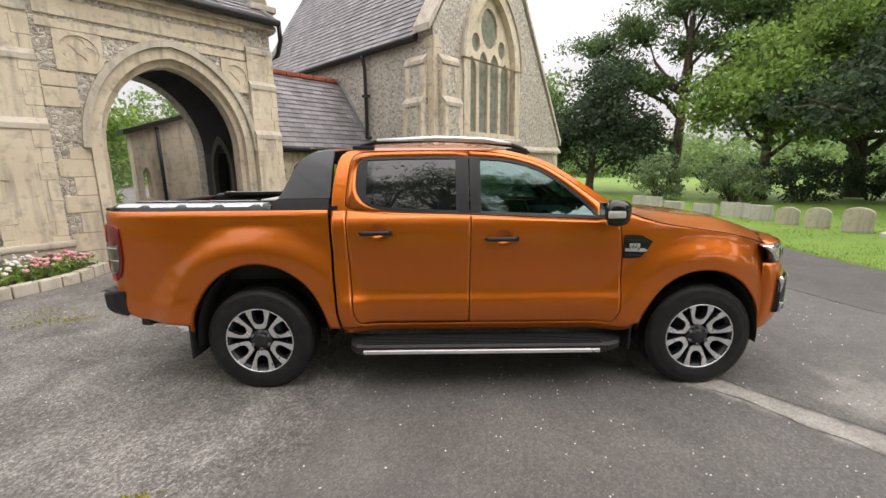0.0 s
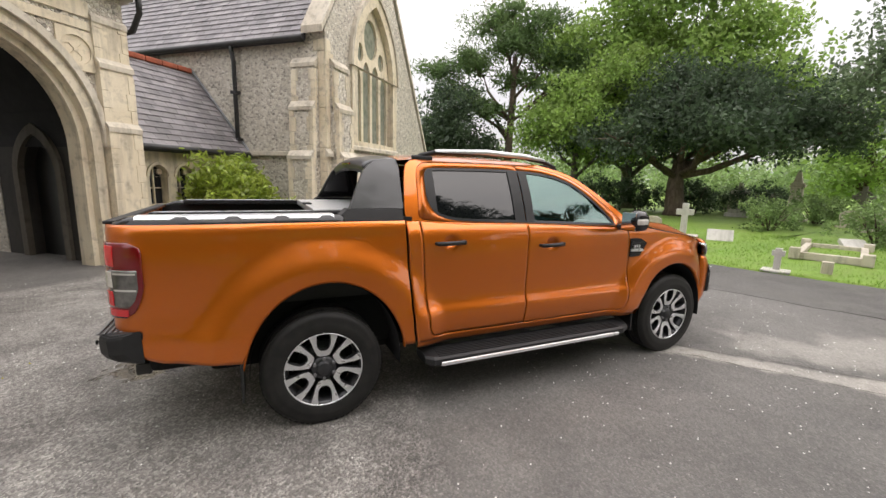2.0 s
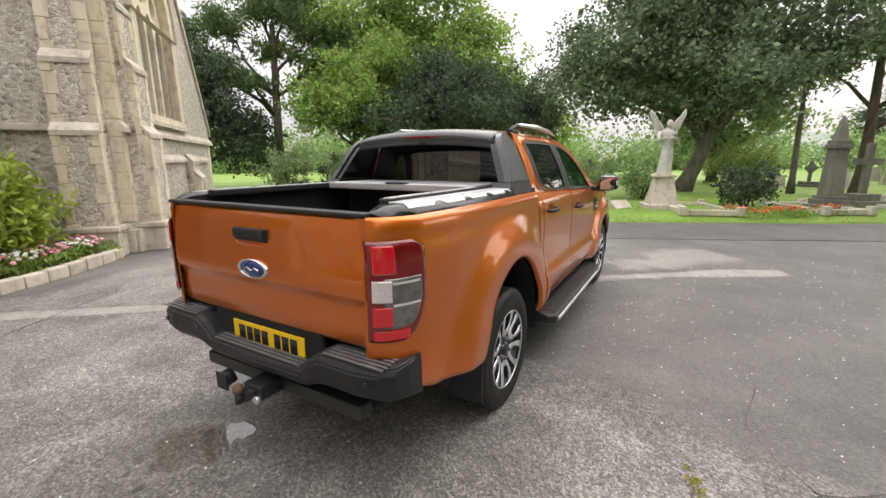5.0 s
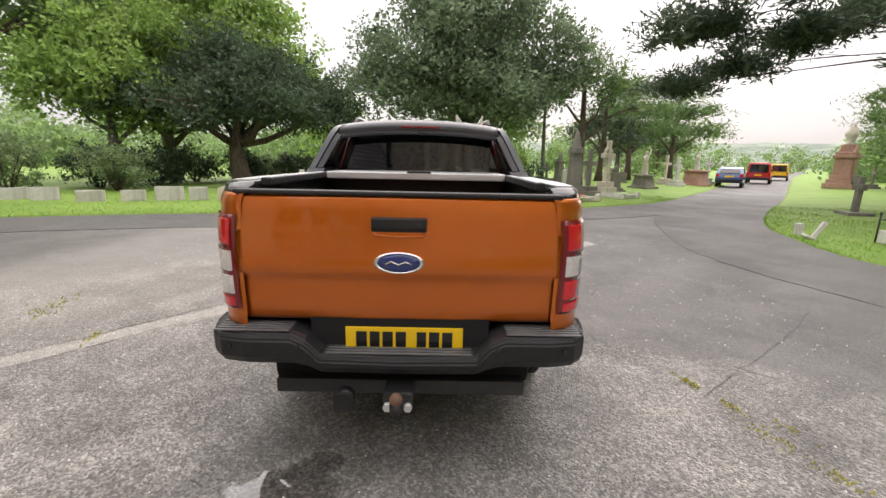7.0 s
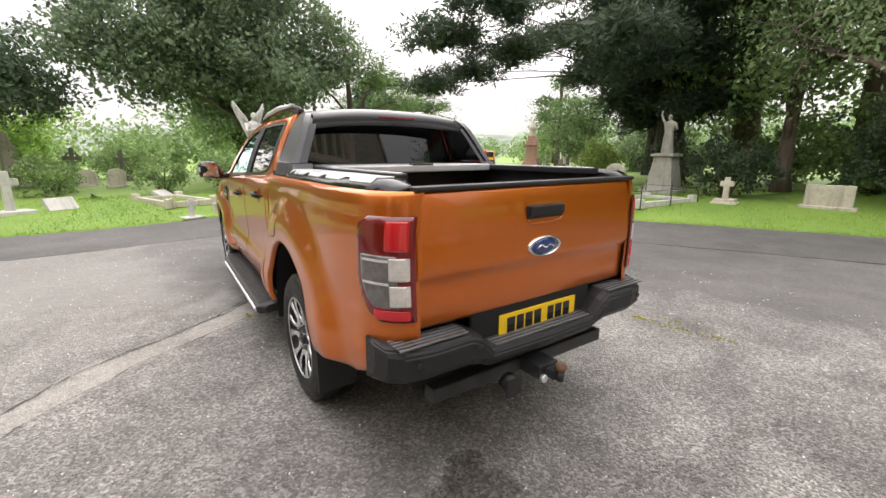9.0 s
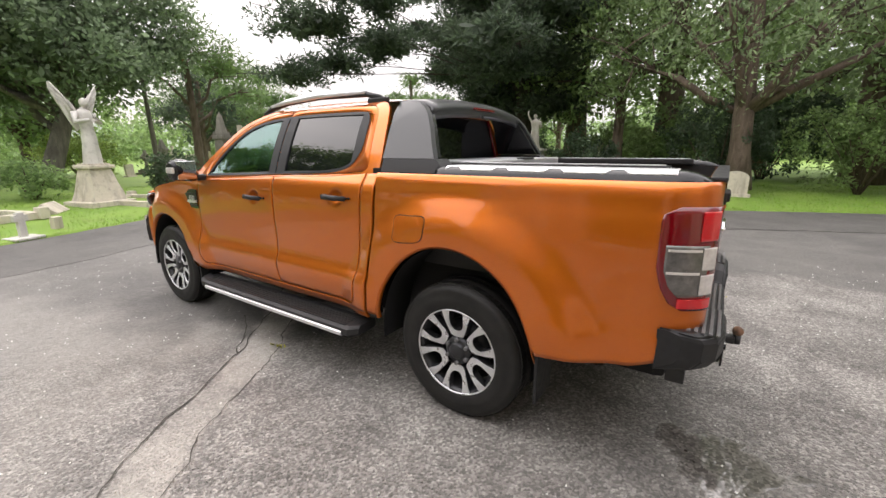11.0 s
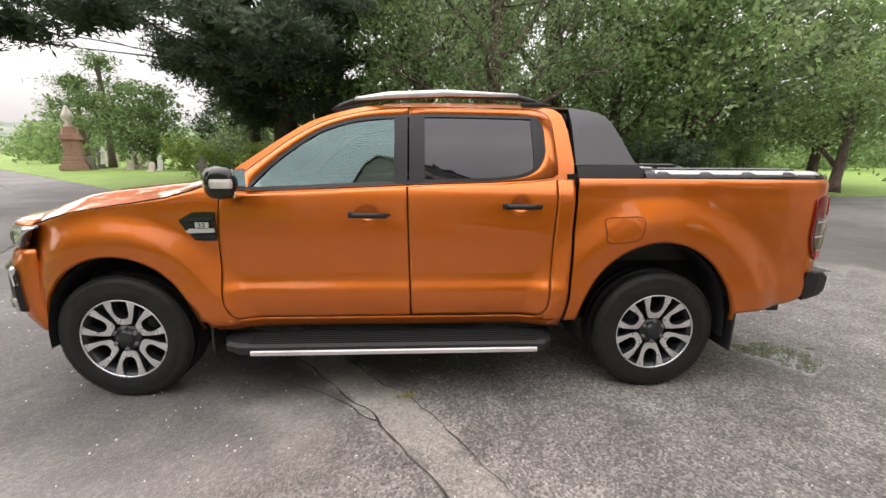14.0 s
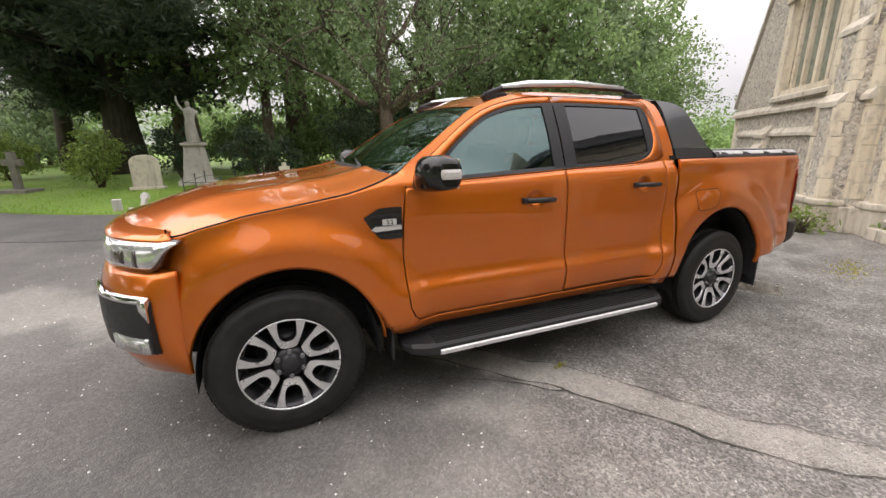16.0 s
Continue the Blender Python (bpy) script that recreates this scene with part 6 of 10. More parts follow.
tube(bm, [(-2.721, -0.112, 1.183), (-2.724, -0.10, 1.170), (-2.7245, 0, 1.166), (-2.724, 0.10, 1.170), (-2.721, 0.112, 1.183)], 0.006, 6)
part("handle_recess", bm, PAINT, th)
bm = bmesh.new()
m = Matrix.Translation((-2.722, 0.0, 1.055)) @ Matrix.Rotation(radians(-90), 4, "Y") @ Matrix.Diagonal((0.46, 1.05, 1, 1))
lathe(bm, [(0.104, 0.0), (0.104, 0.010), (0.098, 0.015), (0.090, 0.016), (0.086, 0.012)], 40, m)
bd = part("badge", bm, CHROME, gate, "oval chrome and blue badge")
bm = bmesh.new()
lathe(bm, [(0.087, 0.008), (0.087, 0.0125), (0.05, 0.0145), (0.0001, 0.015)], 40, m)
part("badge_face", bm, BADGE_BLUE, bd, "dark blue badge face")
bm = bmesh.new()
tube(bm, [(-2.738, 0.057, 1.05), (-2.739, 0.032, 1.062), (-2.739, 0.002, 1.05), (-2.739, -0.028, 1.060), (-2.738, -0.053, 1.052)], 0.004, 6)
part("badge_mark", bm, CHROME, bd)

# bed: floor, inner walls, roller cover
bm = bmesh.new()
box(bm, -2.68, -1.08, -0.655, 0.655, 0.80, 0.84)
for y in (-0.655, 0.652):
    box(bm, -2.68, -1.08, y, y + 0.004, 0.84, 1.35)
box(bm, -1.085, -1.08, -0.65, 0.65, 0.84, 1.33)
part("bed_liner", bm, TRIM, truck, "black ribbed bed liner")
bm = bmesh.new()
box(bm, -1.58, -1.12, -0.60, 0.60, 1.385, 1.398, 0.004)
rc = part("roller_cover", bm, ALU, truck, "silver roller cover, rolled forward")
bm = bmesh.new()
box(bm, -1.62, -1.58, -0.60, 0.60, 1.352, 1.399, 0.008)
part("cover_edge", bm, ALU, rc)
bm = bmesh.new()
box(bm, -1.625, -1.57, -0.10, 0.06, 1.396, 1.408, 0.005)
part("cover_latch", bm, TRIM, rc, "black latch")
bm = bmesh.new()
box(bm, -1.40, -1.10, -0.62, 0.62, 1.15, 1.38, 0.02)
part("roller_box", bm, TRIM, rc)

# sports bar bridge, rear window, high brake lamp
bm = cross_grid([(x, hw, z, 0.04, 0.0) for x, hw, z in ((-1.275, 0.60, 1.655), (-1.285, 0.585, 1.685), (-1.262, 0.578, 1.712), (-1.22, 0.572, 1.732), (-1.13, 0.570, 1.744), (-1.055, 0.57, 1.748))], 20, 2.4)
ex = bmesh.ops.extrude_face_region(bm, geom=list(bm.faces), use_keep_orig=True)
bmesh.ops.translate(bm, verts=[q for q in ex["geom"] if isinstance(q, bmesh.types.BMVert)], vec=(0.01, 0, -0.03))
bmesh.ops.recalc_face_normals(bm, faces=bm.faces)
part("sports_bar_bridge", bm, BAR_GREY, truck, "grey metallic sports bar top")
bm = bmesh.new()
box(bm, -1.292, -1.27, -0.15, 0.13, 1.712, 1.728, 0.004)
part("brake_lamp", bm, LENS_RED, truck, "red high-level brake lamp")
bm = bmesh.new()
vs = [bm.verts.new(p) for p in ((-1.045, -0.70, 1.36), (-1.045, 0.70, 1.36), (-1.02, 0.58, 1.70), (-1.02, -0.58, 1.70))]
bm.faces.new(vs)
part("rear_window", bm, PRIVACY, truck, "dark rear window")
bm = bmesh.new()
pts = [(-0.66, 1.37), (0.66, 1.37), (0.55, 1.69), (-0.55, 1.69)]
for (ya, za), (yb, zb) in zip(pts, pts[1:] + pts[:1]):
    tube(bm, [(-1.05 + (za - 1.36) * 0.07, ya, za), (-1.05 + (zb - 1.36) * 0.07, yb, zb)], 0.008, 6)
part("window_rubber", bm, LENS_RED, truck, "thin dark red window edge")
bm = bmesh.new()
box(bm, -1.06, -1.0, -0.80, 0.80, 0.5, 1.36)
part("cab_back", bm, DARK, truck)

# rear bumper with steps
bm = bmesh.new()
sec = [(-2.60, 0.757), (-2.745, 0.754), (-2.78, 0.744), (-2.795, 0.72), (-2.79, 0.640), (-2.76, 0.60), (-2.68, 0.575), (-2.60, 0.575)]
stn = [(-0.838, 0.145, 0.01), (-0.818, 0.07, 0.0), (-0.765, 0.022, 0.0), (-0.66, 0.0, 0.0), (-0.46, 0.0, 0.0), (-0.40, 0.0, -0.03), (-0.34, 0.005, -0.095), (0.0, 0.0, -0.10), (0.34, 0.005, -0.095), (0.40, 0.0, -0.03), (0.46, 0.0, 0.0), (0.66, 0.0, 0.0), (0.765, 0.022, 0.0), (0.818, 0.07, 0.0), (0.838, 0.145, 0.01)]
rings = []
for y, dx, dz in stn:
    ring = []
    for x, z in sec:
        zz = z + dz * (1.0 if z > 0.7 else 0.45)
        ring.append(bm.verts.new((min(x + dx, -2.56), y, zz)))
    rings.append(ring)
for a, b in zip(rings, rings[1:]):
    for k in range(len(sec)):
        bm.faces.new((a[k], a[(k + 1) % len(sec)], b[(k + 1) % len(sec)], b[k]))
bm.faces.new(rings[0]), bm.faces.new(rings[-1])
bmesh.ops.recalc_face_normals(bm, faces=bm.faces)
bmesh.ops.bevel(bm, geom=[e for e in bm.edges if e.calc_face_angle(0) > 0.6], offset=0.008, segments=2, affect="EDGES")
bumper = part("rear_bumper", bm, TRIM, truck, "black step bumper")
for y0, y1, z in ((-0.79, -0.47, 0.754), (0.47, 0.79, 0.754), (-0.32, 0.32, 0.655)):
    for k in range(5):
        bm = bmesh.new()
        x = -2.772 + 0.025 * k
        box(bm, x, x + 0.013, y0, y1, z - 0.002, z + 0.005, 0.002)
        part("tread_rib", bm, STEP_RIB, bumper, "tread rib with its sheen put into a lighter grey")
for y in (-0.72, -0.43, 0.43, 0.72):
    bm = bmesh.new()
    cyl(bm, (-2.797, y, 0.69), (-2.79, y, 0.69), 0.012, n=14)
    part("parking_sensor", bm, GLOSS_BLACK, bumper)
bm = bmesh.new()
box(bm, -2.695, -2.67, -0.40, 0.40, 0.60, 0.80, 0.01)
part("plate_recess", bm, DARK, truck)
bm = bmesh.new()
box(bm, -2.704, -2.696, -0.283, 0.243, 0.640, 0.752, 0.004)
plate_ob = part("number_plate", bm, YELLOW, truck, "yellow number plate with dark bars")
xs = 0.195
for k, w in enumerate((0.048, 0.044, 0.046, 0.046, 0.0, 0.042, 0.046, 0.046)):
    if w:
        bm = bmesh.new()
        box(bm, -2.7065, -2.7035, xs - w, xs, 0.660, 0.732)
        part("plate_bar", bm, GLOSS_BLACK, plate_ob)
        xs -= w + 0.013
    else:
        xs -= 0.035
# tow bar
bm = bmesh.new()
box(bm, -2.67, -2.59, -0.58, 0.58, 0.405, 0.475, 0.008)
tow = part("tow_bar", bm, IRON, truck, "black steel tow bar")
bm = bmesh.new()
box(bm, -2.80, -2.665, -0.065, 0.065, 0.415, 0.485, 0.008)
box(bm, -2.86, -2.80, -0.03, 0.03, 0.43, 0.47, 0.008)
cyl(bm, (-2.87, 0, 0.43), (-2.87, 0, 0.48), 0.018, n=12)
part("tow_bracket", bm, IRON, tow, "black tow bracket")
bm = bmesh.new()
bmesh.ops.create_uvsphere(bm, u_segments=16, v_segments=10, radius=0.027, matrix=Matrix.Translation((-2.87, 0, 0.50)))
part("tow_ball", bm, RUST, tow, "rusty tow ball", True)
for y in (-0.045, 0.045):
    bm = bmesh.new()
    cyl(bm, (-2.82, y, 0.425), (-2.80, y, 0.425), 0.02, n=6)
    part("bolt", bm, ALU, tow)
bm = bmesh.new()
cyl(bm, (-2.80, 0.235, 0.445), (-2.75, 0.235, 0.455), 0.042, n=16)
box(bm, -2.81, -2.80, 0.19, 0.28, 0.40, 0.49, 0.006)
part("tow_socket", bm, TRIM, tow, "black trailer socket")
# frame under the body
bm = bmesh.new()
box(bm, -2.6, 2.1, -0.62, 0.62, 0.42, 0.80, 0.05)
box(bm, -2.3, 1.9, -0.45, 0.45, 0.30, 0.45, 0.05)
cyl(bm, (-1.61, -0.62, 0.385), (-1.61, 0.62, 0.385), 0.06, n=12)
part("chassis", bm, DARK, truck)
for s in (-1, 1):
    bm = bmesh.new()
    y0, y1 = sorted((s * 0.80, s * 0.825))
    box(bm, -1.03, 1.08, y0, y1, 0.47, 1.26)
    part("inner_panel", bm, DARK, truck)
# cabin
bm = bmesh.new()
box(bm, 0.62, 1.02, -0.72, 0.72, 0.9, 1.22, 0.06)
box(bm, -1.0, 1.0, -0.78, 0.78, 0.62, 0.68)
part("dashboard", bm, SEAT, truck, "dark dashboard")


def seat_mesh(x, y0, y1, head):
    bm = bmesh.new()
    box(bm, x - 0.05, x + 0.48, y0, y1, 0.74, 0.92, 0.05)
    m = Matrix.Translation((x, 0, 0.88)) @ Matrix.Rotation(radians(-14), 4, "Y")
    box(bm, -0.14, 0.0, y0, y1, 0.0, 0.58, 0.05, m)
    for yc in head:
        box(bm, -0.13, -0.02, yc - 0.13, yc + 0.13, 0.60, 0.78, 0.04, m)
    return bm


for y0, y1, x, hd in ((-0.66, -0.14, 0.0, (-0.40,)), (0.14, 0.66, 0.0, (0.40,)), (-0.66, 0.66, -0.70, (-0.42, 0.42))):
    part("seat", seat_mesh(x, y0, y1, hd), SEAT, truck, "dark cloth seat")
bm = bmesh.new()
m = Matrix.Translation((0.50, -0.38, 1.10)) @ Matrix.Rotation(radians(-65), 4, "Y")
for k in range(24):
    a0, a1 = 2 * math.pi * k / 24, 2 * math.pi * (k + 1) / 24
    cyl(bm, m @ Vector((0.185 * math.cos(a0), 0.185 * math.sin(a0), 0)), m @ Vector((0.185 * math.cos(a1), 0.185 * math.sin(a1), 0)), 0.016, n=8, caps=False)
for a in (0.1, math.pi - 0.1, -math.pi / 2):
    cyl(bm, m @ Vector((0, 0, -0.02)), m @ Vector((0.18 * math.sin(a + math.pi / 2), 0.18 * math.cos(a + math.pi / 2), 0)), 0.018, n=6)
cyl(bm, m @ Vector((0, 0, -0.03)), m @ Vector((0, 0, 0.01)), 0.06, n=14)
part("steering_wheel", bm, TRIM, truck, "black steering wheel")


# wheels
def build_wheel(x, s):
    R = 0.385
    m = Matrix.Translation((x, s * 0.745, R)) @ Matrix.Rotation(radians(90 if s < 0 else -90), 4, "X")
    w = part("wheel", bmesh.new(), RUBBER, truck, "alloy wheel on a road tyre")
    # tyre (z outwards)
    bm = bmesh.new()
    prof = [(0.235, -0.11), (0.25, -0.125), (0.31, -0.132), (0.352, -0.122), (0.374, -0.106), (0.385, -0.085), (0.386, -0.045), (0.380, -0.043), (0.380, -0.036), (0.386, -0.034), (0.387, 0.034), (0.380, 0.036), (0.380, 0.043), (0.386, 0.045), (0.385, 0.085), (0.376, 0.104), (0.360, 0.118), (0.345, 0.1245), (0.338, 0.1230), (0.310, 0.1325), (0.290, 0.1325), (0.272, 0.128), (0.262, 0.1265), (0.250, 0.122), (0.236, 0.108)]
    lathe(bm, prof, 56, m)
    part("tyre", bm, RUBBER, w, "black road tyre")
    bm = bmesh.new()
    n = 64
    for k in range(n):
        a = 2 * math.pi * k / n
        for z0, z1 in ((0.05, 0.096), (-0.096, -0.05)):
            mm = m @ Matrix.Rotation(a, 4, "Z")
            box(bm, 0.372, 0.3866, -0.0150, 0.0150, z0, z1, 0.0, mm)
    tagged(part("tread", bm, RUBBER, w), kind="stuff")
    # rim barrel and lip
    bm = bmesh.new()
    lathe(bm, [(0.242, -0.10), (0.222, -0.06), (0.216, 0.04), (0.224, 0.085), (0.236, 0.104), (0.243, 0.109), (0.2475, 0.113), (0.2485, 0.118), (0.2445, 0.121), (0.2395, 0.118)], 56, m)
    part("rim", bm, RIM_GREY, w, "dark grey rim")
    bm = bmesh.new()
    lathe(bm, [(0.2385, 0.117), (0.2405, 0.122), (0.2455, 0.1225), (0.2475, 0.119)], 56, m)
    part("rim_edge", bm, SILVER, w, "machined rim edge")
    bm = bmesh.new()
    lathe(bm, [(0.0001, 0.02), (0.16, 0.02), (0.16, -0.02), (0.0001, -0.02)], 32, m)
    part("brake_disc", bm, RIM_GREY, w)
    bm = bmesh.new()
    lathe(bm, [(0.215, -0.03), (0.214, -0.05), (0.0001, -0.05)], 32, m)
    part("rim_back", bm, DARK, w)
    # six forked spokes: a bowed foot at the hub and two arms to the rim
    half = [(0.237, 0.041), (0.215, 0.043), (0.180, 0.043), (0.150, 0.039), (0.132, 0.028), (0.122, 0.012)]
    back = [(0.082, 0.018), (0.088, 0.038), (0.110, 0.050), (0.140, 0.062), (0.180, 0.076), (0.236, 0.095)]
    pts = [(r, -y) for r, y in half] + [(r, y) for r, y in half[::-1]] + [(r, y) for r, y in back[::-1]] + [(r, -y) for r, y in back]
    zt = [0.094 + 0.018 * sstep(0.08, 0.2, r) for r, y in pts]
    n_p = len(pts)
    for k in range(6):
        a = 2 * math.pi * (k + 0.5) / 6
        mm = m @ Matrix.Rotation(a, 4, "Z")
        bm = bmesh.new()
        bmf = bmesh.new()
        for b_, line, up, lo in ((bm, pts, -0.003, -0.05), (bmf, inset(pts, 0.0022), 0.0015, -0.004)):
            n_h = n_p // 2
            top = [b_.verts.new(mm @ Vector((r, y, z + up))) for (r, y), z in zip(line, zt)]
            low = [b_.verts.new(mm @ Vector((r, y, z + lo))) for (r, y), z in zip(pts, zt)]
            for i in range(n_h - 1):
                b_.faces.new((top[i], top[i + 1], top[n_p - 2 - i], top[n_p - 1 - i]))
            for i in range(n_p):
                b_.faces.new((top[i], low[i], low[(i + 1) % n_p], top[(i + 1) % n_p]))
        bmesh.ops.recalc_face_normals(bm, faces=bm.faces)
        bmesh.ops.recalc_face_normals(bmf, faces=bmf.faces)
        sp = part("spoke", bm, RIM_GREY, w, "dark grey forked spoke")
        part("spoke_face", bmf, SILVER, w, "machined silver spoke face")
        bm = bmesh.new()
        cyl(bm, mm @ Vector((0.068, 0, 0.07)), mm @ Vector((0.068, 0, 0.112)), 0.0115, n=6)
        part("wheel_nut", bm, STEP_RIB, w, "dull steel wheel nut")
    bm = bmesh.new()
    lathe(bm, [(0.082, 0.05), (0.080, 0.088), (0.060, 0.096), (0.044, 0.098), (0.043, 0.106), (0.038, 0.110), (0.0001, 0.111)], 32, m)
    part("hub_cap", bm, RIM_GREY, w, "dark grey hub cap")
    return w


for x in (-1.61, 1.61):
    for s in (-1, 1):
        build_wheel(x, s)


# ---------- surfaces on the tarmac ----------
ASPHALT_NEW = make_asphalt("smooth_dark_tarmac", 0.78, 0.6)
CRACK = varied("dark_crack_fill", (0.045, 0.043, 0.036), (0.09, 0.085, 0.07), 14, 0.95)


def flat_patch(name, pts, z, material, label, category, wob=0.05, kind="structure", n=8):
    line = []
    m = len(pts)
    for i in range(m):
        a, b = Vector((*pts[i], 0)), Vector((*pts[(i + 1) % m], 0))
        k = max(2, int((b - a).length / 0.12))
        for j in range(min(k, 60)):
            q = a.lerp(b, j / min(k, 60))
            w = wob * noise.noise((q.x * 3.1, q.y * 3.1, 2.0)) + wob * 0.5 * noise.noise((q.x * 11, q.y * 11, 7.0))
            d = (b - a).normalized()
            line.append((q.x - d.y * w, q.y + d.x * w))
    bm = bmesh.new()
    vs = [bm.verts.new((x, y, z)) for x, y in line]
    es = [bm.edges.new((vs[i], vs[(i + 1) % len(vs)])) for i in range(len(vs))]
    bmesh.ops.triangle_fill(bm, use_beauty=True, use_dissolve=False, edges=es)
    low = [bm.verts.new((x, y, z - 0.016)) for x, y in line]
    for i in range(len(vs)):
        j = (i + 1) % len(vs)
        bm.faces.new((vs[i], vs[j], low[j], low[i]))
    bmesh.ops.recalc_face_normals(bm, faces=bm.faces)
    if sum(f.normal.z for f in bm.faces) < 0:
        bmesh.ops.reverse_faces(bm, faces=bm.faces)
    return tagged(add_mesh(name, bm, material), label, category, kind=kind)


def offset_line(line, d):
    out = []
    for i, (x, y) in enumerate(line):
        a, b = Vector((*line[max(i - 1, 0)], 0)), Vector((*line[min(i + 1, len(line) - 1)], 0))
        t = (b - a).normalized()
        out.append((x + t.y * d, y - t.x * d))
    return out


# darker new tarmac of the drive that rings the forecourt
near_e = [p for p in EAST_EDGE if p[1] < 16 and p[1] > -13.2]
near_s = [p for p in SOUTH_EDGE if p[0] < 16.5 and p[0] > -16]
ring_e = near_e + offset_line(near_e, 2.3)[::-1]
flat_patch("road_band_east", ring_e, 0.0108, ASPHALT_NEW, "darker smooth tarmac of the drive beside the lawn", "road", 0.06)
ring_s = near_s + offset_line(near_s, 2.5)[::-1]
flat_patch("road_band_south", ring_s, 0.0125, ASPHALT_NEW, "darker smooth tarmac band along the lawn", "road", 0.06)
COARSE_AREA = [(0.65, 1.75), (0.17, 1.17), (-0.12, 0.88), (-0.9, -0.6), (-1.4, -1.7), (-2.0, -2.9), (-3.4, -3.6), (-5.6, -2.8), (-7.5, 0.4), (-6.0, 3.2), (-3.6, 5.0), (-1.0, 5.2), (1.6, 3.4)]
# concrete filled trench
strip_a = [(-3.0, 4.3), (-2.02, 3.14), (-1.6, 2.66), (-1.12, 2.3), (-0.80, 1.96), (-0.58, 1.72), (-0.36, 1.40), (-0.12, 1.0), (0.27, 0.57), (1.0, -0.28), (1.66, -0.92), (2.02, -1.40), (2.27, -1.74), (2.7, -2.4), (3.1, -3.1)]
strip_b = [(3.45, -3.0), (3.0, -2.25), (2.49, -1.57), (2.28, -1.32), (1.95, -0.94), (1.30, -0.15), (0.62, 0.55), (0.12, 1.15), (-0.16, 1.56), (-0.45, 2.02), (-0.90, 2.42), (-1.42, 2.84), (-1.84, 3.33), (-2.75, 4.5)]
PALE_AREAS = [[(2.6, -0.5), (3.4, -1.3), (4.2, -1.4), (4.6, -2.2), (3.9, -2.5), (3.2, -2.0), (2.5, -1.3)], [(0.18, 1.25), (0.62, 0.75), (0.95, 1.0), (0.75, 1.55), (0.45, 1.62)]]
PUDDLE = [(-3.02, 0.30), (-2.92, 0.22), (-2.78, 0.26), (-2.62, 0.34), (-2.55, 0.46), (-2.60, 0.60), (-2.72, 0.68), (-2.80, 0.80), (-2.94, 0.84), (-3.04, 0.74), (-3.10, 0.56), (-3.12, 0.42)]


def soft_noise(X, Y, scale, seed):
    """Smooth value noise from -1 to 1 over arrays."""
    tab = np.random.default_rng(seed).uniform(-1, 1, (256, 256))
    u, v = X * scale + 40.3, Y * scale + 70.7
    i, j = np.floor(u).astype(int), np.floor(v).astype(int)
    f, h = u - i, v - j
    f, h = f * f * (3 - 2 * f), h * h * (3 - 2 * h)
    i, j = i % 255, j % 255
    return (tab[i, j] * (1 - f) + tab[i + 1, j] * f) * (1 - h) + (tab[i, j + 1] * (1 - f) + tab[i + 1, j + 1] * f) * h


def signed_distance(X, Y, pts):
    """Distance to a closed line, positive inside it."""
    D = np.full(X.shape, 1e9)
    inside = np.zeros(X.shape, bool)
    for (ax, ay), (bx, by) in zip(pts, pts[1:] + pts[:1]):
        dx, dy = bx - ax, by - ay
        t = np.clip(((X - ax) * dx + (Y - ay) * dy) / (dx * dx + dy * dy + 1e-12), 0, 1)
        D = np.minimum(D, np.hypot(X - ax - t * dx, Y - ay - t * dy))
        if abs(dy) > 1e-9:
            inside ^= ((ay > Y) != (by > Y)) & (X < dx * (Y - ay) / dy + ax)
    return np.where(inside, D, -D)


def ramped(D, a, b):
    t = np.clip((D - a) / (b - a), 0, 1)
    return t * t * (3 - 2 * t)


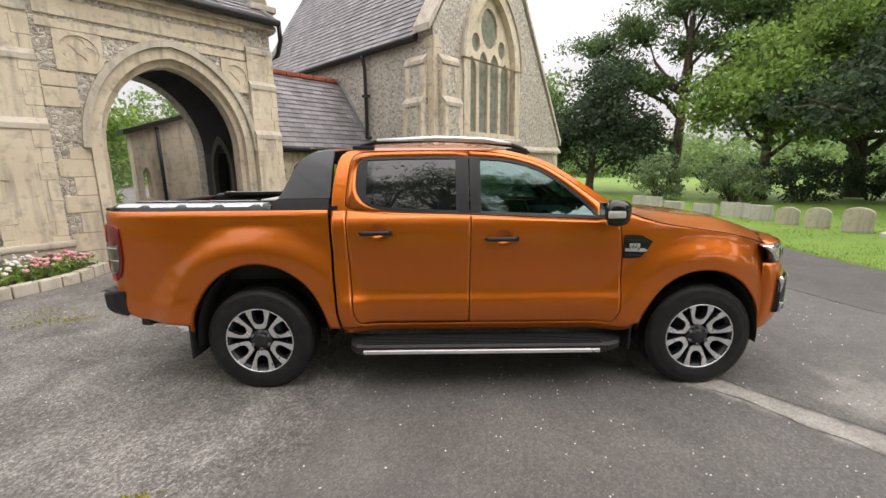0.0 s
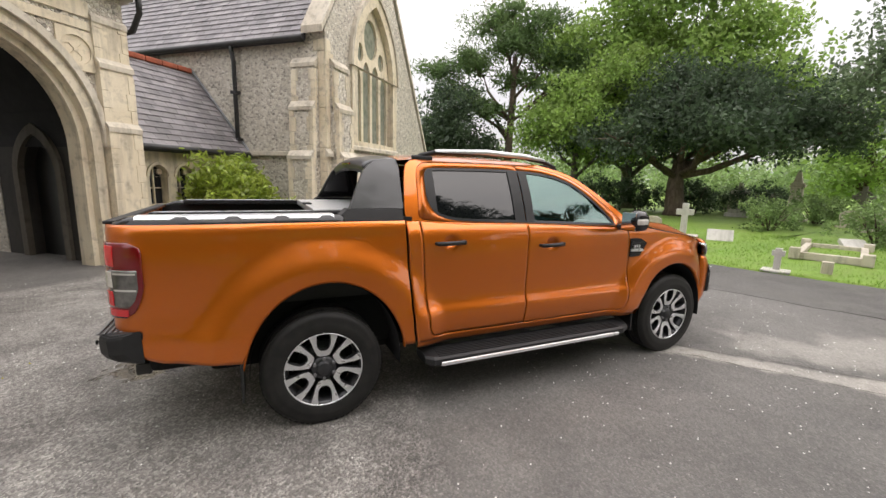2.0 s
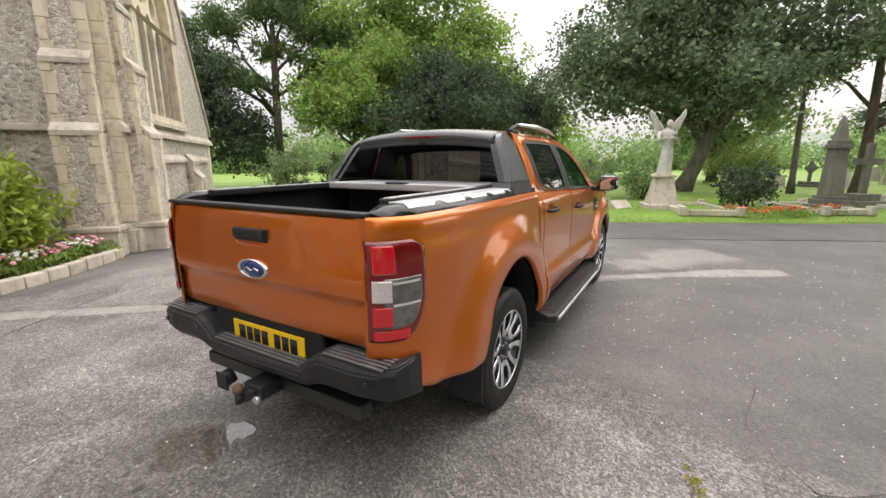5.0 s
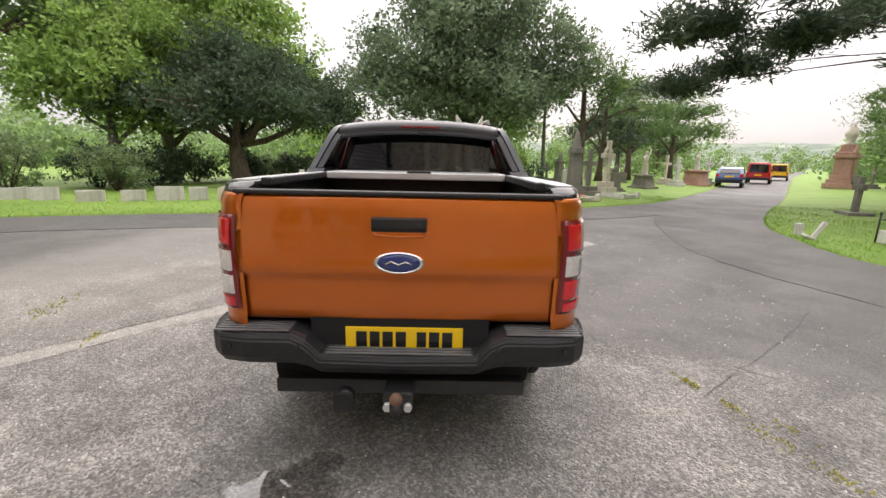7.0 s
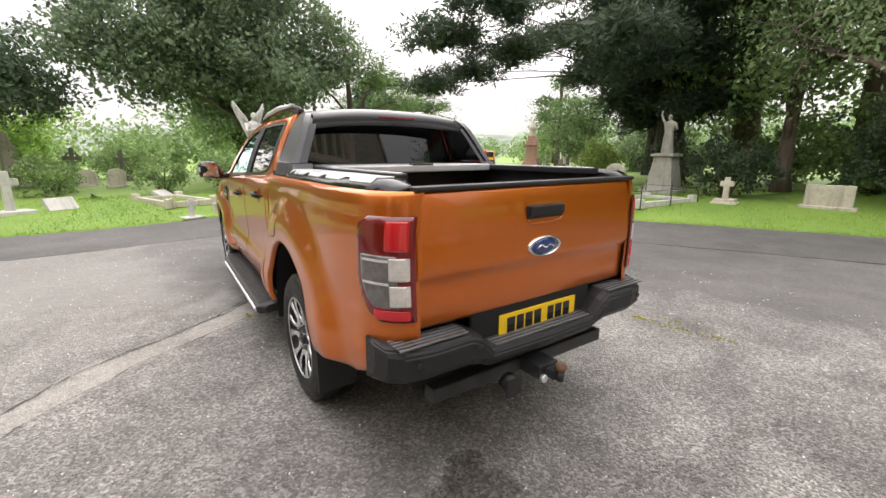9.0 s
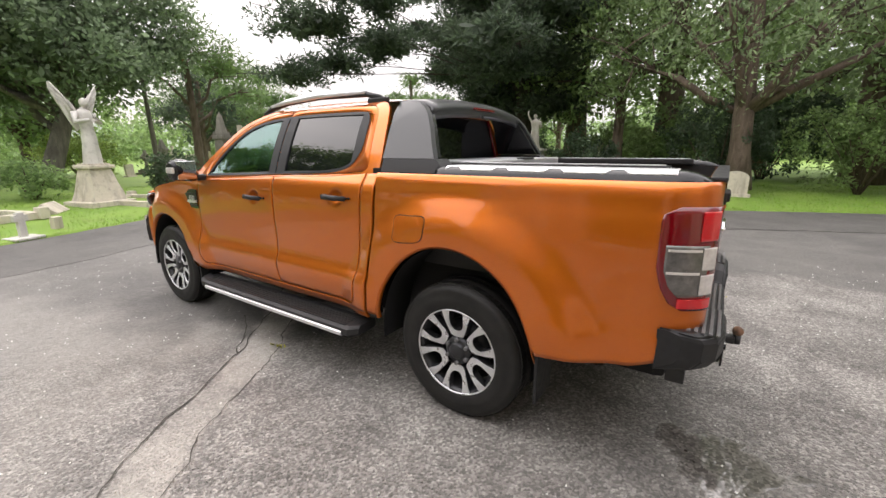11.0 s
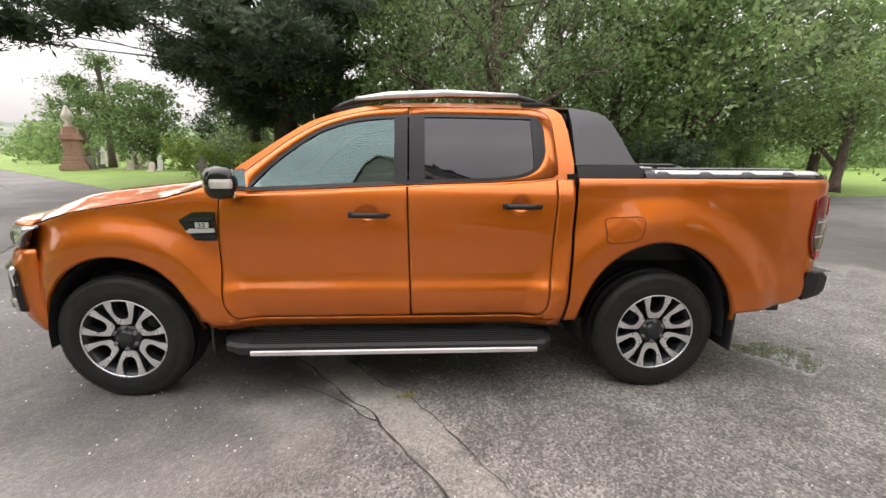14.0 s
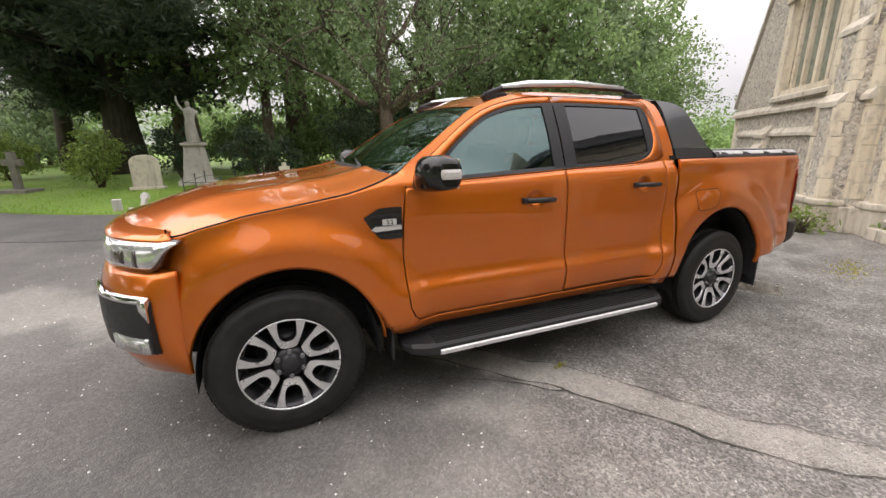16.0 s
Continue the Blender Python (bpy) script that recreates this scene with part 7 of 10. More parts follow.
def near_surface():
    """The worn top of the forecourt: low swells, gritty areas, a filled trench and a puddle."""
    xs, ys = np.arange(-8.0, 5.6, 0.04), np.arange(-6.4, 6.2, 0.04)
    X, Y = np.meshgrid(xs, ys, indexing="ij")
    n1, n2, n3 = soft_noise(X, Y, 1.1, 1), soft_noise(X, Y, 4.2, 2), soft_noise(X, Y, 13.0, 3)
    rim = np.minimum(np.minimum(X + 8.0, 5.56 - X), np.minimum(Y + 6.4, 6.16 - Y))
    edge = ramped(rim, 0.1, 1.2)
    coarse = ramped(signed_distance(X, Y, COARSE_AREA) + 0.22 * n1 + 0.08 * n2, -0.12, 0.12) * edge
    fill = ramped(signed_distance(X, Y, strip_a + strip_b) + 0.03 * n2 + 0.03 * n3 + 0.03 * n1, -0.03, 0.04) * np.clip(0.92 + 0.35 * n2 + 0.2 * n1, 0.45, 1)
    for q in PALE_AREAS:
        fill = np.maximum(fill, 0.6 * ramped(signed_distance(X, Y, q) + 0.18 * n2 + 0.06 * n3, -0.16, 0.2))
    worn = [(-0.4, 2.3), (0.6, 1.6), (1.6, 1.2), (3.4, 1.6), (6.5, 3.0), (6.5, 7.5), (-3.0, 7.5)]
    fill = np.maximum(fill, 0.38 * ramped(signed_distance(X, Y, worn) + 0.5 * n1 + 0.2 * n2, -0.5, 0.5) * edge)
    pud = signed_distance(X, Y, PUDDLE) + 0.07 * n2 + 0.09 * n3
    wet = np.maximum(ramped(pud, -0.02, 0.06), 0.34 * ramped(pud, -0.36, -0.02))
    wet = np.maximum(wet, 0.30 * ramped(n1 + 0.5 * n2, 0.35, 0.9) * coarse)
    damp = [(-0.9, -2.6), (0.2, -1.6), (2.6, -1.9), (6.5, -0.4), (6.5, -8.0), (-2.4, -8.0), (-1.6, -4.0)]
    wet = np.maximum(wet, 0.20 * ramped(signed_distance(X, Y, damp) + 0.5 * n1 + 0.2 * n2, -0.4, 0.4) * edge)
    Z = 0.006 + 0.0022 * n1 + 0.0016 * n2 * (1 - wet) - 0.002 * (1 - edge)
    nx, ny = X.shape
    I = np.arange(nx * ny).reshape(nx, ny)
    faces = np.stack([I[:-1, :-1], I[1:, :-1], I[1:, 1:], I[:-1, 1:]], -1).reshape(-1, 4)
    me = bpy.data.meshes.new("pavement")
    me.from_pydata(np.stack([X, Y, Z], -1).reshape(-1, 3).tolist(), [], faces.tolist())
    for label, field in (("coarse", coarse), ("fill", fill), ("wet", wet)):
        at = me.attributes.new(label, "FLOAT", "POINT")
        at.data.foreach_set("value", field.reshape(-1).astype(np.float32))
    me.polygons.foreach_set("use_smooth", np.ones(len(faces), bool))
    me.materials.append(ASPHALT)
    return tagged(new("pavement", me), "worn gritty tarmac with a filled trench and a puddle", "tarmac", kind="structure")


near_surface()


def crack(pts, w, z=0.0118):
    bm = bmesh.new()
    L, R = [], []
    line = smooth_line(pts, 10)
    for i, (x, y) in enumerate(line):
        a, b = Vector((*line[max(i - 1, 0)], 0)), Vector((*line[min(i + 1, len(line) - 1)], 0))
        d = (b - a).normalized()
        ww = w * (0.35 + abs(noise.noise((x * 5, y * 5, 1.0))) * 1.6)
        o = 0.035 * noise.noise((x * 4.0, y * 4.0, 9.0)) + 0.015 * noise.noise((x * 17.0, y * 17.0, 3.0))
        L.append(bm.verts.new((x - d.y * (o + ww), y + d.x * (o + ww), z)))
        R.append(bm.verts.new((x - d.y * (o - ww), y + d.x * (o - ww), z)))
    for i in range(len(L) - 1):
        bm.faces.new((L[i], R[i], R[i + 1], L[i + 1]))
    bmesh.ops.recalc_face_normals(bm, faces=bm.faces)
    if bm.faces and sum(f.normal.z for f in bm.faces) < 0:
        bmesh.ops.reverse_faces(bm, faces=bm.faces)
    return tagged(add_mesh("crack", bm, CRACK), "dark open crack along the tarmac", "crack", kind="structure")


crack(strip_a, 0.0045)
crack(strip_b, 0.0065)
for pts, w in (([(0.1, 1.15), (0.5, 0.85), (0.75, 0.72)], 0.006), ([(-1.8, -2.6), (-1.2, -2.2), (-0.6, -2.3)], 0.003), ([(-2.0, -1.9), (-1.5, -2.6), (-0.9, -3.4), (-0.2, -4.2)], 0.003), ([(-4.6, 2.6), (-3.8, 2.9), (-2.9, 3.5), (-1.7, 4.2)], 0.008)):
    crack(pts, w)


# ---------- plants ----------
def leaf_mesh(name, centres, spread, per, size, aspect, material, parent, up=0.0, flat=1.0, needle=False, label="", seed=1, kind="stuff"):
    """Leaves as small bent blades round the given centres, in one mesh."""
    rng = np.random.default_rng(seed)
    C = np.repeat(np.asarray(centres, float), per, axis=0)
    n = len(C)
    off = rng.normal(size=(n, 3)) * spread
    off[:, 2] *= flat
    P = C + off
    d = rng.normal(size=(n, 3))
    if needle:
        d = off / (np.linalg.norm(off, axis=1, keepdims=True) + 1e-6) + 0.5 * d
    d[:, 2] += up
    d /= np.linalg.norm(d, axis=1, keepdims=True) + 1e-9
    e = np.cross(d, rng.normal(size=(n, 3)))
    e /= np.linalg.norm(e, axis=1, keepdims=True) + 1e-9
    s = size * rng.uniform(0.6, 1.35, (n, 1))
    w = s * aspect
    a, b, c, f = P - d * s * 0.5, P + e * w * 0.5, P + d * s * 0.5, P - e * w * 0.5
    V = np.stack([a, b, c, f], 1).reshape(-1, 3)
    me = bpy.data.meshes.new(name)
    idx = np.arange(n * 4).reshape(-1, 4)
    me.from_pydata(V.tolist(), [], idx.tolist())
    me.materials.append(material)
    ob = new(name, me)
    ob.parent = parent
    if label:
        ob["label"] = label
    if kind:
        ob["kind"] = kind
    return ob


def blob_points(blobs, density, rng, shell=0.55):
    """Clump centres in ellipsoids (x, y, z, rx, ry, rz), denser towards the skin."""
    out = []
    for x, y, z, rx, ry, rz in blobs:
        n = max(3, int(density * rx * ry * rz * 4.2))
        d = rng.normal(size=(n, 3))
        d /= np.linalg.norm(d, axis=1, keepdims=True)
        r = (shell + (1 - shell) * rng.random((n, 1))) * (1 + 0.16 * rng.normal(size=(n, 1)))
        r[: n // 4] *= 0.6
        out.append(np.array([x, y, z]) + d * r * np.array([rx, ry, rz]))
    return np.concatenate(out)


LEAF_BRIGHT = make_leaf("bright_green_leaves", (0.175, 0.290, 0.062), (0.280, 0.400, 0.100))
LEAF_MID = make_leaf("mid_green_leaves", (0.160, 0.255, 0.092), (0.260, 0.355, 0.140))
LEAF_GREY = make_leaf("grey_green_leaves", (0.130, 0.190, 0.105), (0.200, 0.265, 0.150))
LEAF_DARK = make_leaf("dark_yew_leaves", (0.044, 0.074, 0.040), (0.076, 0.116, 0.060))
LEAF_OLIVE = make_leaf("olive_green_leaves", (0.150, 0.222, 0.105), (0.250, 0.325, 0.160))
LEAF_PINE = make_leaf("pine_needles", (0.082, 0.145, 0.050), (0.145, 0.220, 0.075))
LEAF_CEDAR = make_leaf("dark_cedar_needles", (0.042, 0.068, 0.042), (0.078, 0.108, 0.062))
LEAF_BROWN = make_leaf("dead_brown_needles", (0.156, 0.098, 0.052), (0.221, 0.143, 0.085))
LEAF_LIME = make_leaf("sunlit_lime_leaves", (0.169, 0.247, 0.053), (0.247, 0.321, 0.085))
BARK = make_bark("brown_bark", (0.075, 0.052, 0.036), (0.16, 0.12, 0.09))
BARK_DARK = make_bark("dark_cedar_bark", (0.040, 0.032, 0.026), (0.085, 0.068, 0.054))
BARK_GREY = make_bark("grey_bark", (0.10, 0.09, 0.075), (0.19, 0.17, 0.145))
BARK_RED = make_bark("reddish_pine_bark", (0.10, 0.06, 0.045), (0.18, 0.11, 0.08))


def tree(base, trunk, tr, blobs, leaf, bark, label, name="tree", dens=2.5, per=30, size=0.2, aspect=0.55, spread=0.30, flat=0.8, needle=False, up=0.0, limbs=None, lean=(0, 0), seed=1, group="cemetery trees", fork=None, twigs=26, core=True, limb=0.55):
    rng = np.random.default_rng(seed)
    random.seed(seed)
    x0, y0, z0 = base
    root = thing(name, label, "tree", group=group, m=pose(x0, y0, z0))
    top = Vector((lean[0], lean[1], trunk))
    bm = bmesh.new()
    n = 7
    pts, rad = [], []
    for k in range(n + 1):
        t = k / n
        pts.append((top.x * t + 0.10 * tr * 4 * math.sin(3 * t + seed), top.y * t + 0.10 * tr * 4 * math.cos(2.3 * t + seed), trunk * t))
        rad.append(tr * (1.35 if k == 0 else 1.0 - 0.5 * t))
    tube(bm, pts, rad, 12)
    cl = blob_points(blobs, dens, rng)
    cl = cl - np.array([0, 0, 0])
    # limbs from the trunk into each part of the crown
    for (bx, by, bz, rx, ry, rz) in blobs:
        t0 = min(0.98, max(0.35, (bz - rz * 0.9) / max(trunk, 0.1) * 0.8))
        i0 = min(n, int(t0 * n))
        a = Vector(pts[i0])
        b = Vector((bx, by, bz))
        mid = a.lerp(b, 0.5) + Vector((rnd(-0.2, 0.2), rnd(-0.2, 0.2), rnd(0.0, 0.35)))
        r = max(0.03, rad[i0] * limb)
        bend = 0.06 * (b - a).length
        line = [a, a.lerp(mid, 0.5) + Vector((rnd(-bend, bend), rnd(-bend, bend), rnd(-bend, bend * 0.4))), mid, mid.lerp(b, 0.5) + Vector((rnd(-bend, bend), rnd(-bend, bend), rnd(-bend * 0.3, bend))), b, b + (b - mid) * 0.4]
        tube(bm, line, [r, r * 0.85, r * 0.7, r * 0.52, r * 0.36, 0.012], 7)
        near = cl[np.linalg.norm((cl - np.array([bx, by, bz])) / np.array([rx, ry, rz]), axis=1) < 1.2]
        for k in range(min(len(near), max(3, twigs // max(1, len(blobs)) + 2))):
            q = Vector(near[rng.integers(len(near))])
            st = mid.lerp(b, rnd(0.2, 1.0))
            tube(bm, [st, st.lerp(q, 0.55) + Vector((0, 0, rnd(-0.1, 0.2))), q], [r * 0.28, r * 0.16, 0.008], 5)
    part("trunk", bm, bark, root, "branching trunk with bark")
    leaf_mesh("crown", cl, spread, per, size, aspect, leaf, root, up, flat, needle, seed=seed, kind="")
    if core:
        inner = blob_points([(x, y, z, rx * 0.72, ry * 0.72, rz * 0.72) for x, y, z, rx, ry, rz in blobs], dens * 0.9, rng, 0.2)
        leaf_mesh("inner_crown", inner, spread, max(6, per // 4), size * 1.9, max(aspect, 0.4), leaf, root, up, flat, False, seed=seed + 500, kind="")
    return root


# big broadleaf behind, and the dark spreading yew before it
tree((16.6, 13.4, 0.2), 5.5, 0.34, [(0, 0, 6.6, 3.0, 3.0, 2.4), (-2.6, 1.4, 5.4, 2.2, 2.2, 1.8), (2.4, -1.6, 5.6, 2.4, 2.3, 1.9), (1.2, -3.2, 4.2, 2.2, 2.0, 1.7), (-1.4, 3.6, 6.2, 2.2, 2.2, 1.7), (0.2, 0.4, 9.4, 2.6, 2.6, 1.8), (-3.4, -0.6, 3.6, 1.9, 1.9, 1.4), (-2.2, 2.2, 8.6, 2.1, 2.1, 1.5), (2.2, -1.9, 8.6, 2.1, 2.1, 1.5), (0.2, 0.6, 11.6, 2.3, 2.3, 1.5), (1.6, -3.6, 6.6, 2.1, 2.1, 1.6), (-1.2, 4.2, 9.2, 1.8, 1.8, 1.3), (1.4, -1.4, 11.0, 1.8, 1.8, 1.2), (2.9, -5.2, 6.0, 2.0, 2.0, 1.7), (2.6, -4.2, 8.6, 1.9, 1.9, 1.5), (2.0, -3.0, 10.4, 1.7, 1.7, 1.2), (3.2, -6.2, 4.4, 1.7, 1.7, 1.3)], LEAF_BRIGHT, BARK_GREY, "tall bright green broadleaf tree behind graves", dens=2.4, per=34, size=0.24, spread=0.34, seed=3)
tree((15.2, 9.2, 0.22), 2.4, 0.46, [(0, 0, 4.3, 3.3, 3.3, 1.7), (-2.2, 2.0, 3.6, 2.3, 2.3, 1.25), (2.0, -2.6, 3.7, 2.4, 2.4, 1.35), (-1.2, -2.6, 3.5, 2.1, 2.1, 1.2), (1.8, 2.4, 3.9, 2.3, 2.3, 1.3), (0.2, 0.2, 5.6, 2.3, 2.3, 1.1), (-3.6, 0.2, 3.1, 1.5, 1.5, 0.9), (2.7, -4.3, 3.4, 1.6, 1.6, 1.1), (3.4, -3.4, 4.4, 1.8, 1.8, 1.3), (2.4, -1.2, 5.4, 1.9, 1.9, 1.2)], LEAF_DARK, BARK, "dark spreading yew with a thick short trunk", dens=2.6, per=46, size=0.17, spread=0.26, seed=4)
# group left of it: tall pine over dark evergreens
tree((11.5, 17.3, 0.25), 8.2, 0.27, [(0.2, 0.2, 9.0, 2.1, 2.1, 0.9), (-2.0, 1.3, 7.9, 1.7, 1.7, 0.75), (2.0, -1.4, 8.0, 1.8, 1.8, 0.75), (1.6, -2.4, 6.4, 1.5, 1.5, 0.6), (-2.6, 2.2, 6.2, 1.7, 1.7, 0.7), (-3.2, 2.0, 4.7, 1.6, 1.6, 0.65), (-0.8, 1.4, 10.2, 1.7, 1.7, 0.7), (1.2, -0.8, 10.0, 1.6, 1.6, 0.7), (-1.4, 0.6, 5.4, 1.5, 1.5, 0.6), (2.6, -2.6, 7.4, 1.5, 1.5, 0.6), (-3.4, 2.6, 7.4, 1.5, 1.5, 0.6), (0.4, 0.2, 7.0, 1.5, 1.5, 0.6), (0.2, 0.6, 11.0, 1.2, 1.2, 0.5)], LEAF_PINE, BARK, "tall open pine with bare forking trunk", dens=3.4, per=64, size=0.26, aspect=0.24, spread=0.26, needle=True, up=0.25, seed=5, twigs=60)
tree((7.5, 18.2, 0.2), 3.2, 0.22, [(0, 0, 3.4, 2.3, 2.3, 2.2), (1.8, -1.2, 2.6, 1.9, 1.9, 1.8), (-1.9, 1.2, 2.8, 2.0, 2.0, 1.9), (0.6, -0.4, 5.2, 1.7, 1.7, 1.4)], LEAF_DARK, BARK, "dense dark evergreen tree with low branches", dens=2.9, per=46, size=0.18, spread=0.27, seed=6)
tree((12.4, 12.9, 0.24), 3.6, 0.22, [(0, 0, 4.0, 2.2, 2.2, 1.6), (1.7, -1.2, 3.6, 1.8, 1.8, 1.3), (-1.3, 1.2, 3.9, 1.7, 1.7, 1.4), (0.4, 0.2, 5.7, 1.8, 1.8, 1.2), (1.6, -0.6, 6.6, 1.5, 1.5, 1.1)], LEAF_BRIGHT, BARK_GREY, "bright green broadleaf tree before the yew", dens=2.6, per=44, size=0.19, spread=0.27, seed=7)
# grey-green oak behind the angel
tree((16.8, -1.6, 0.25), 4.2, 0.34, [(0, 0, 6.2, 3.0, 3.0, 2.1), (-1.2, 2.8, 5.4, 2.2, 2.2, 1.7), (0.8, -2.8, 5.6, 2.4, 2.3, 1.7), (-1.6, -0.8, 4.3, 2.2, 2.2, 1.3), (1.6, 1.2, 5.0, 2.3, 2.3, 1.6), (0, 0.2, 8.6, 2.4, 2.5, 1.6), (-0.5, 2.2, 7.8, 1.9, 1.9, 1.3), (0.3, -2.2, 7.9, 2.0, 1.9, 1.3), (-1.0, 4.3, 4.6, 1.5, 1.5, 1.1), (0, 0.4, 10.6, 2.2, 2.2, 1.4), (0.2, -2.6, 9.6, 1.7, 1.7, 1.1), (0.2, 2.9, 9.4, 1.7, 1.7, 1.1), (-0.2, 4.4, 6.6, 1.6, 1.6, 1.3), (-0.4, 4.9, 5.2, 1.3, 1.3, 1.0), (0.6, -4.2, 7.2, 1.7, 1.7, 1.3), (-1.8, 1.0, 7.4, 1.7, 1.7, 1.3), (-1.4, 2.8, 4.0, 1.7, 1.7, 1.1), (-1.0, -2.4, 4.0, 1.8, 1.8, 1.1), (1.2, 0.4, 3.7, 2.2, 2.2, 1.1), (0.4, -4.6, 5.2, 1.6, 1.6, 1.1)], LEAF_GREY, BARK_GREY, "grey-green holm oak behind an angel statue", dens=2.6, per=40, size=0.19, spread=0.30, lean=(0.3, -1.3), seed=8)
tree((18.6, -7.6, 0.2), 5.6, 0.22, [(0, 0, 5.9, 1.8, 1.8, 0.8), (-0.6, -1.7, 5.2, 1.7, 1.7, 0.7), (0.4, 1.6, 5.0, 1.5, 1.5, 0.6), (0.4, -2.8, 4.3, 1.3, 1.3, 0.5), (-0.3, 0.6, 6.9, 1.3, 1.3, 0.6)], LEAF_PINE, BARK, "thin pine with browning branches", dens=2.3, per=50, size=0.26, aspect=0.24, spread=0.27, needle=True, seed=9, twigs=80)
tree((17.6, -5.4, 0.2), 5.0, 0.12, [(0, 0, 4.9, 0.9, 1.5, 0.6), (0.2, -1.0, 5.4, 0.8, 1.1, 0.5)], LEAF_BROWN, BARK_GREY, "half-dead tree with bare brown twigs", dens=0.8, per=16, size=0.16, aspect=0.15, spread=0.3, needle=True, seed=10, twigs=110)
# great cedar over the drive
pads = []
random.seed(77)
for ang, r, z in ((60, 7.5, 5.6), (48, 9.2, 5.1), (35, 6.5, 6.6), (75, 9.0, 6.7), (95, 7.0, 5.4), (85, 4.2, 7.6), (120, 6.5, 6.2), (55, 5.0, 8.4), (20, 5.5, 7.4), (140, 5.0, 7.4), (105, 4.0, 9.4), (60, 3.0, 10.2), (170, 5.5, 5.6), (-20, 5.0, 6.2), (110, 8.4, 4.9), (66, 10.6, 6.0), (40, 3.5, 4.9), (130, 3.8, 5.0), (90, 1.5, 11.4), (52, 11.2, 4.5)):
    a = radians(ang)
    w = rnd(1.5, 2.2)
    pads.append((r * math.cos(a), r * math.sin(a), z, w, w, 0.42))
# the dense inner boughs that hide the trunk
for k in range(30):
    a, r, w = radians(137.5 * k), rnd(0.9, 5.2), rnd(1.25, 1.75)
    pads.append((r * math.cos(a), r * math.sin(a), 2.9 + 7.6 * k / 29, w, w, 0.62))
for k in range(16):
    a, r, w = radians(137.5 * k + 40), rnd(0.6, 4.6 - 0.2 * k), rnd(1.5, 2.0)
    pads.append((r * math.cos(a), r * math.sin(a), 11.0 + 6.4 * k / 15, w, w, 0.7))
tree((6.8, -18.6, 0.25), 15.5, 0.62, pads, LEAF_CEDAR, BARK_DARK, "great dark cedar with flat layered boughs", dens=5.5, per=62, size=0.27, aspect=0.24, spread=0.27, flat=0.5, needle=True, up=0.2, seed=11, twigs=160, limb=0.085)
blobs = [(0.4, 1.6, 4.8, 2.6, 2.6, 1.1), (-0.4, -1.6, 4.6, 2.6, 2.6, 1.1)]
for k in range(12):
    a = radians(137.5 * k)
    blobs.append(((2.2 - 0.12 * k) * math.cos(a), (2.2 - 0.12 * k) * math.sin(a), 6.2 + 1.25 * k, 2.6 - 0.08 * k, 2.6 - 0.08 * k, 1.1))
tree((9.6, -22.6, 0.2), 18.0, 0.34, blobs, LEAF_CEDAR, BARK_DARK, "tall dark conifer behind the great cedar", dens=2.4, per=50, size=0.28, aspect=0.24, spread=0.34, flat=0.6, needle=True, seed=71)
# willow-like tree and company south of the forecourt
tree((-2.9, -12.6, 0.25), 7.6, 0.30, [(0, 0, 6.6, 2.6, 2.4, 2.0), (-2.4, 0.4, 5.4, 2.1, 2.0, 2.1), (2.3, 0.2, 5.6, 2.1, 2.0, 2.2), (0.6, 1.4, 4.4, 1.8, 1.6, 1.7), (-1.2, 1.0, 3.9, 1.5, 1.4, 1.3), (3.6, -0.8, 4.2, 1.5, 1.5, 1.6), (-3.9, 0.2, 4.2, 1.4, 1.4, 1.5), (0.3, 0, 8.3, 1.6, 1.6, 1.0), (-2.4, -0.6, 7.2, 1.3, 1.3, 0.9), (2.6, -0.6, 7.4, 1.3, 1.3, 0.9), (0.2, -0.2, 10.4, 2.2, 2.2, 1.6), (-2.0, -0.8, 9.2, 1.8, 1.8, 1.4), (2.2, -0.8, 9.4, 1.9, 1.9, 1.5), (0.4, -0.6, 12.4, 1.9, 1.9, 1.4), (-1.2, -1.0, 13.8, 1.8, 1.8, 1.3), (1.4, -1.0, 14.6, 1.7, 1.7, 1.2)], LEAF_OLIVE, BARK, "olive green tree with hanging foliage", dens=1.15, per=52, size=0.15, aspect=0.34, spread=0.30, flat=1.5, up=-0.9, seed=12, twigs=70, core=False)
tree((1.0, -15.4, 0.25), 4.8, 0.24, [(0, 0, 5.6, 2.0, 2.0, 1.8), (1.2, 0.6, 7.2, 1.6, 1.6, 1.3), (-1.4, 0.4, 7.4, 1.6, 1.6, 1.2), (0, 0.5, 3.6, 1.6, 1.6, 1.3)], LEAF_MID, BARK, "mid green tree among hedges", dens=1.9, per=32, size=0.2, seed=13, core=False)
tree((-8.4, -14.6, 0.25), 6.4, 0.28, [(0, 0, 5.2, 2.4, 2.3, 2.0), (-2.2, 0.6, 4.6, 1.9, 1.9, 1.6), (2.2, 0.4, 4.4, 2.0, 1.9, 1.7), (0.4, 0, 6.6, 1.9, 1.9, 1.4), (-1.0, 1.2, 3.0, 1.6, 1.5, 1.2), (-0.4, -0.4, 8.4, 1.9, 1.9, 1.4), (1.8, -0.8, 7.6, 1.6, 1.6, 1.3), (0.2, -0.6, 10.2, 1.5, 1.5, 1.2)], LEAF_MID, BARK, "full mid green tree behind the hedge", dens=2.0, per=34, size=0.21, seed=14, core=False)
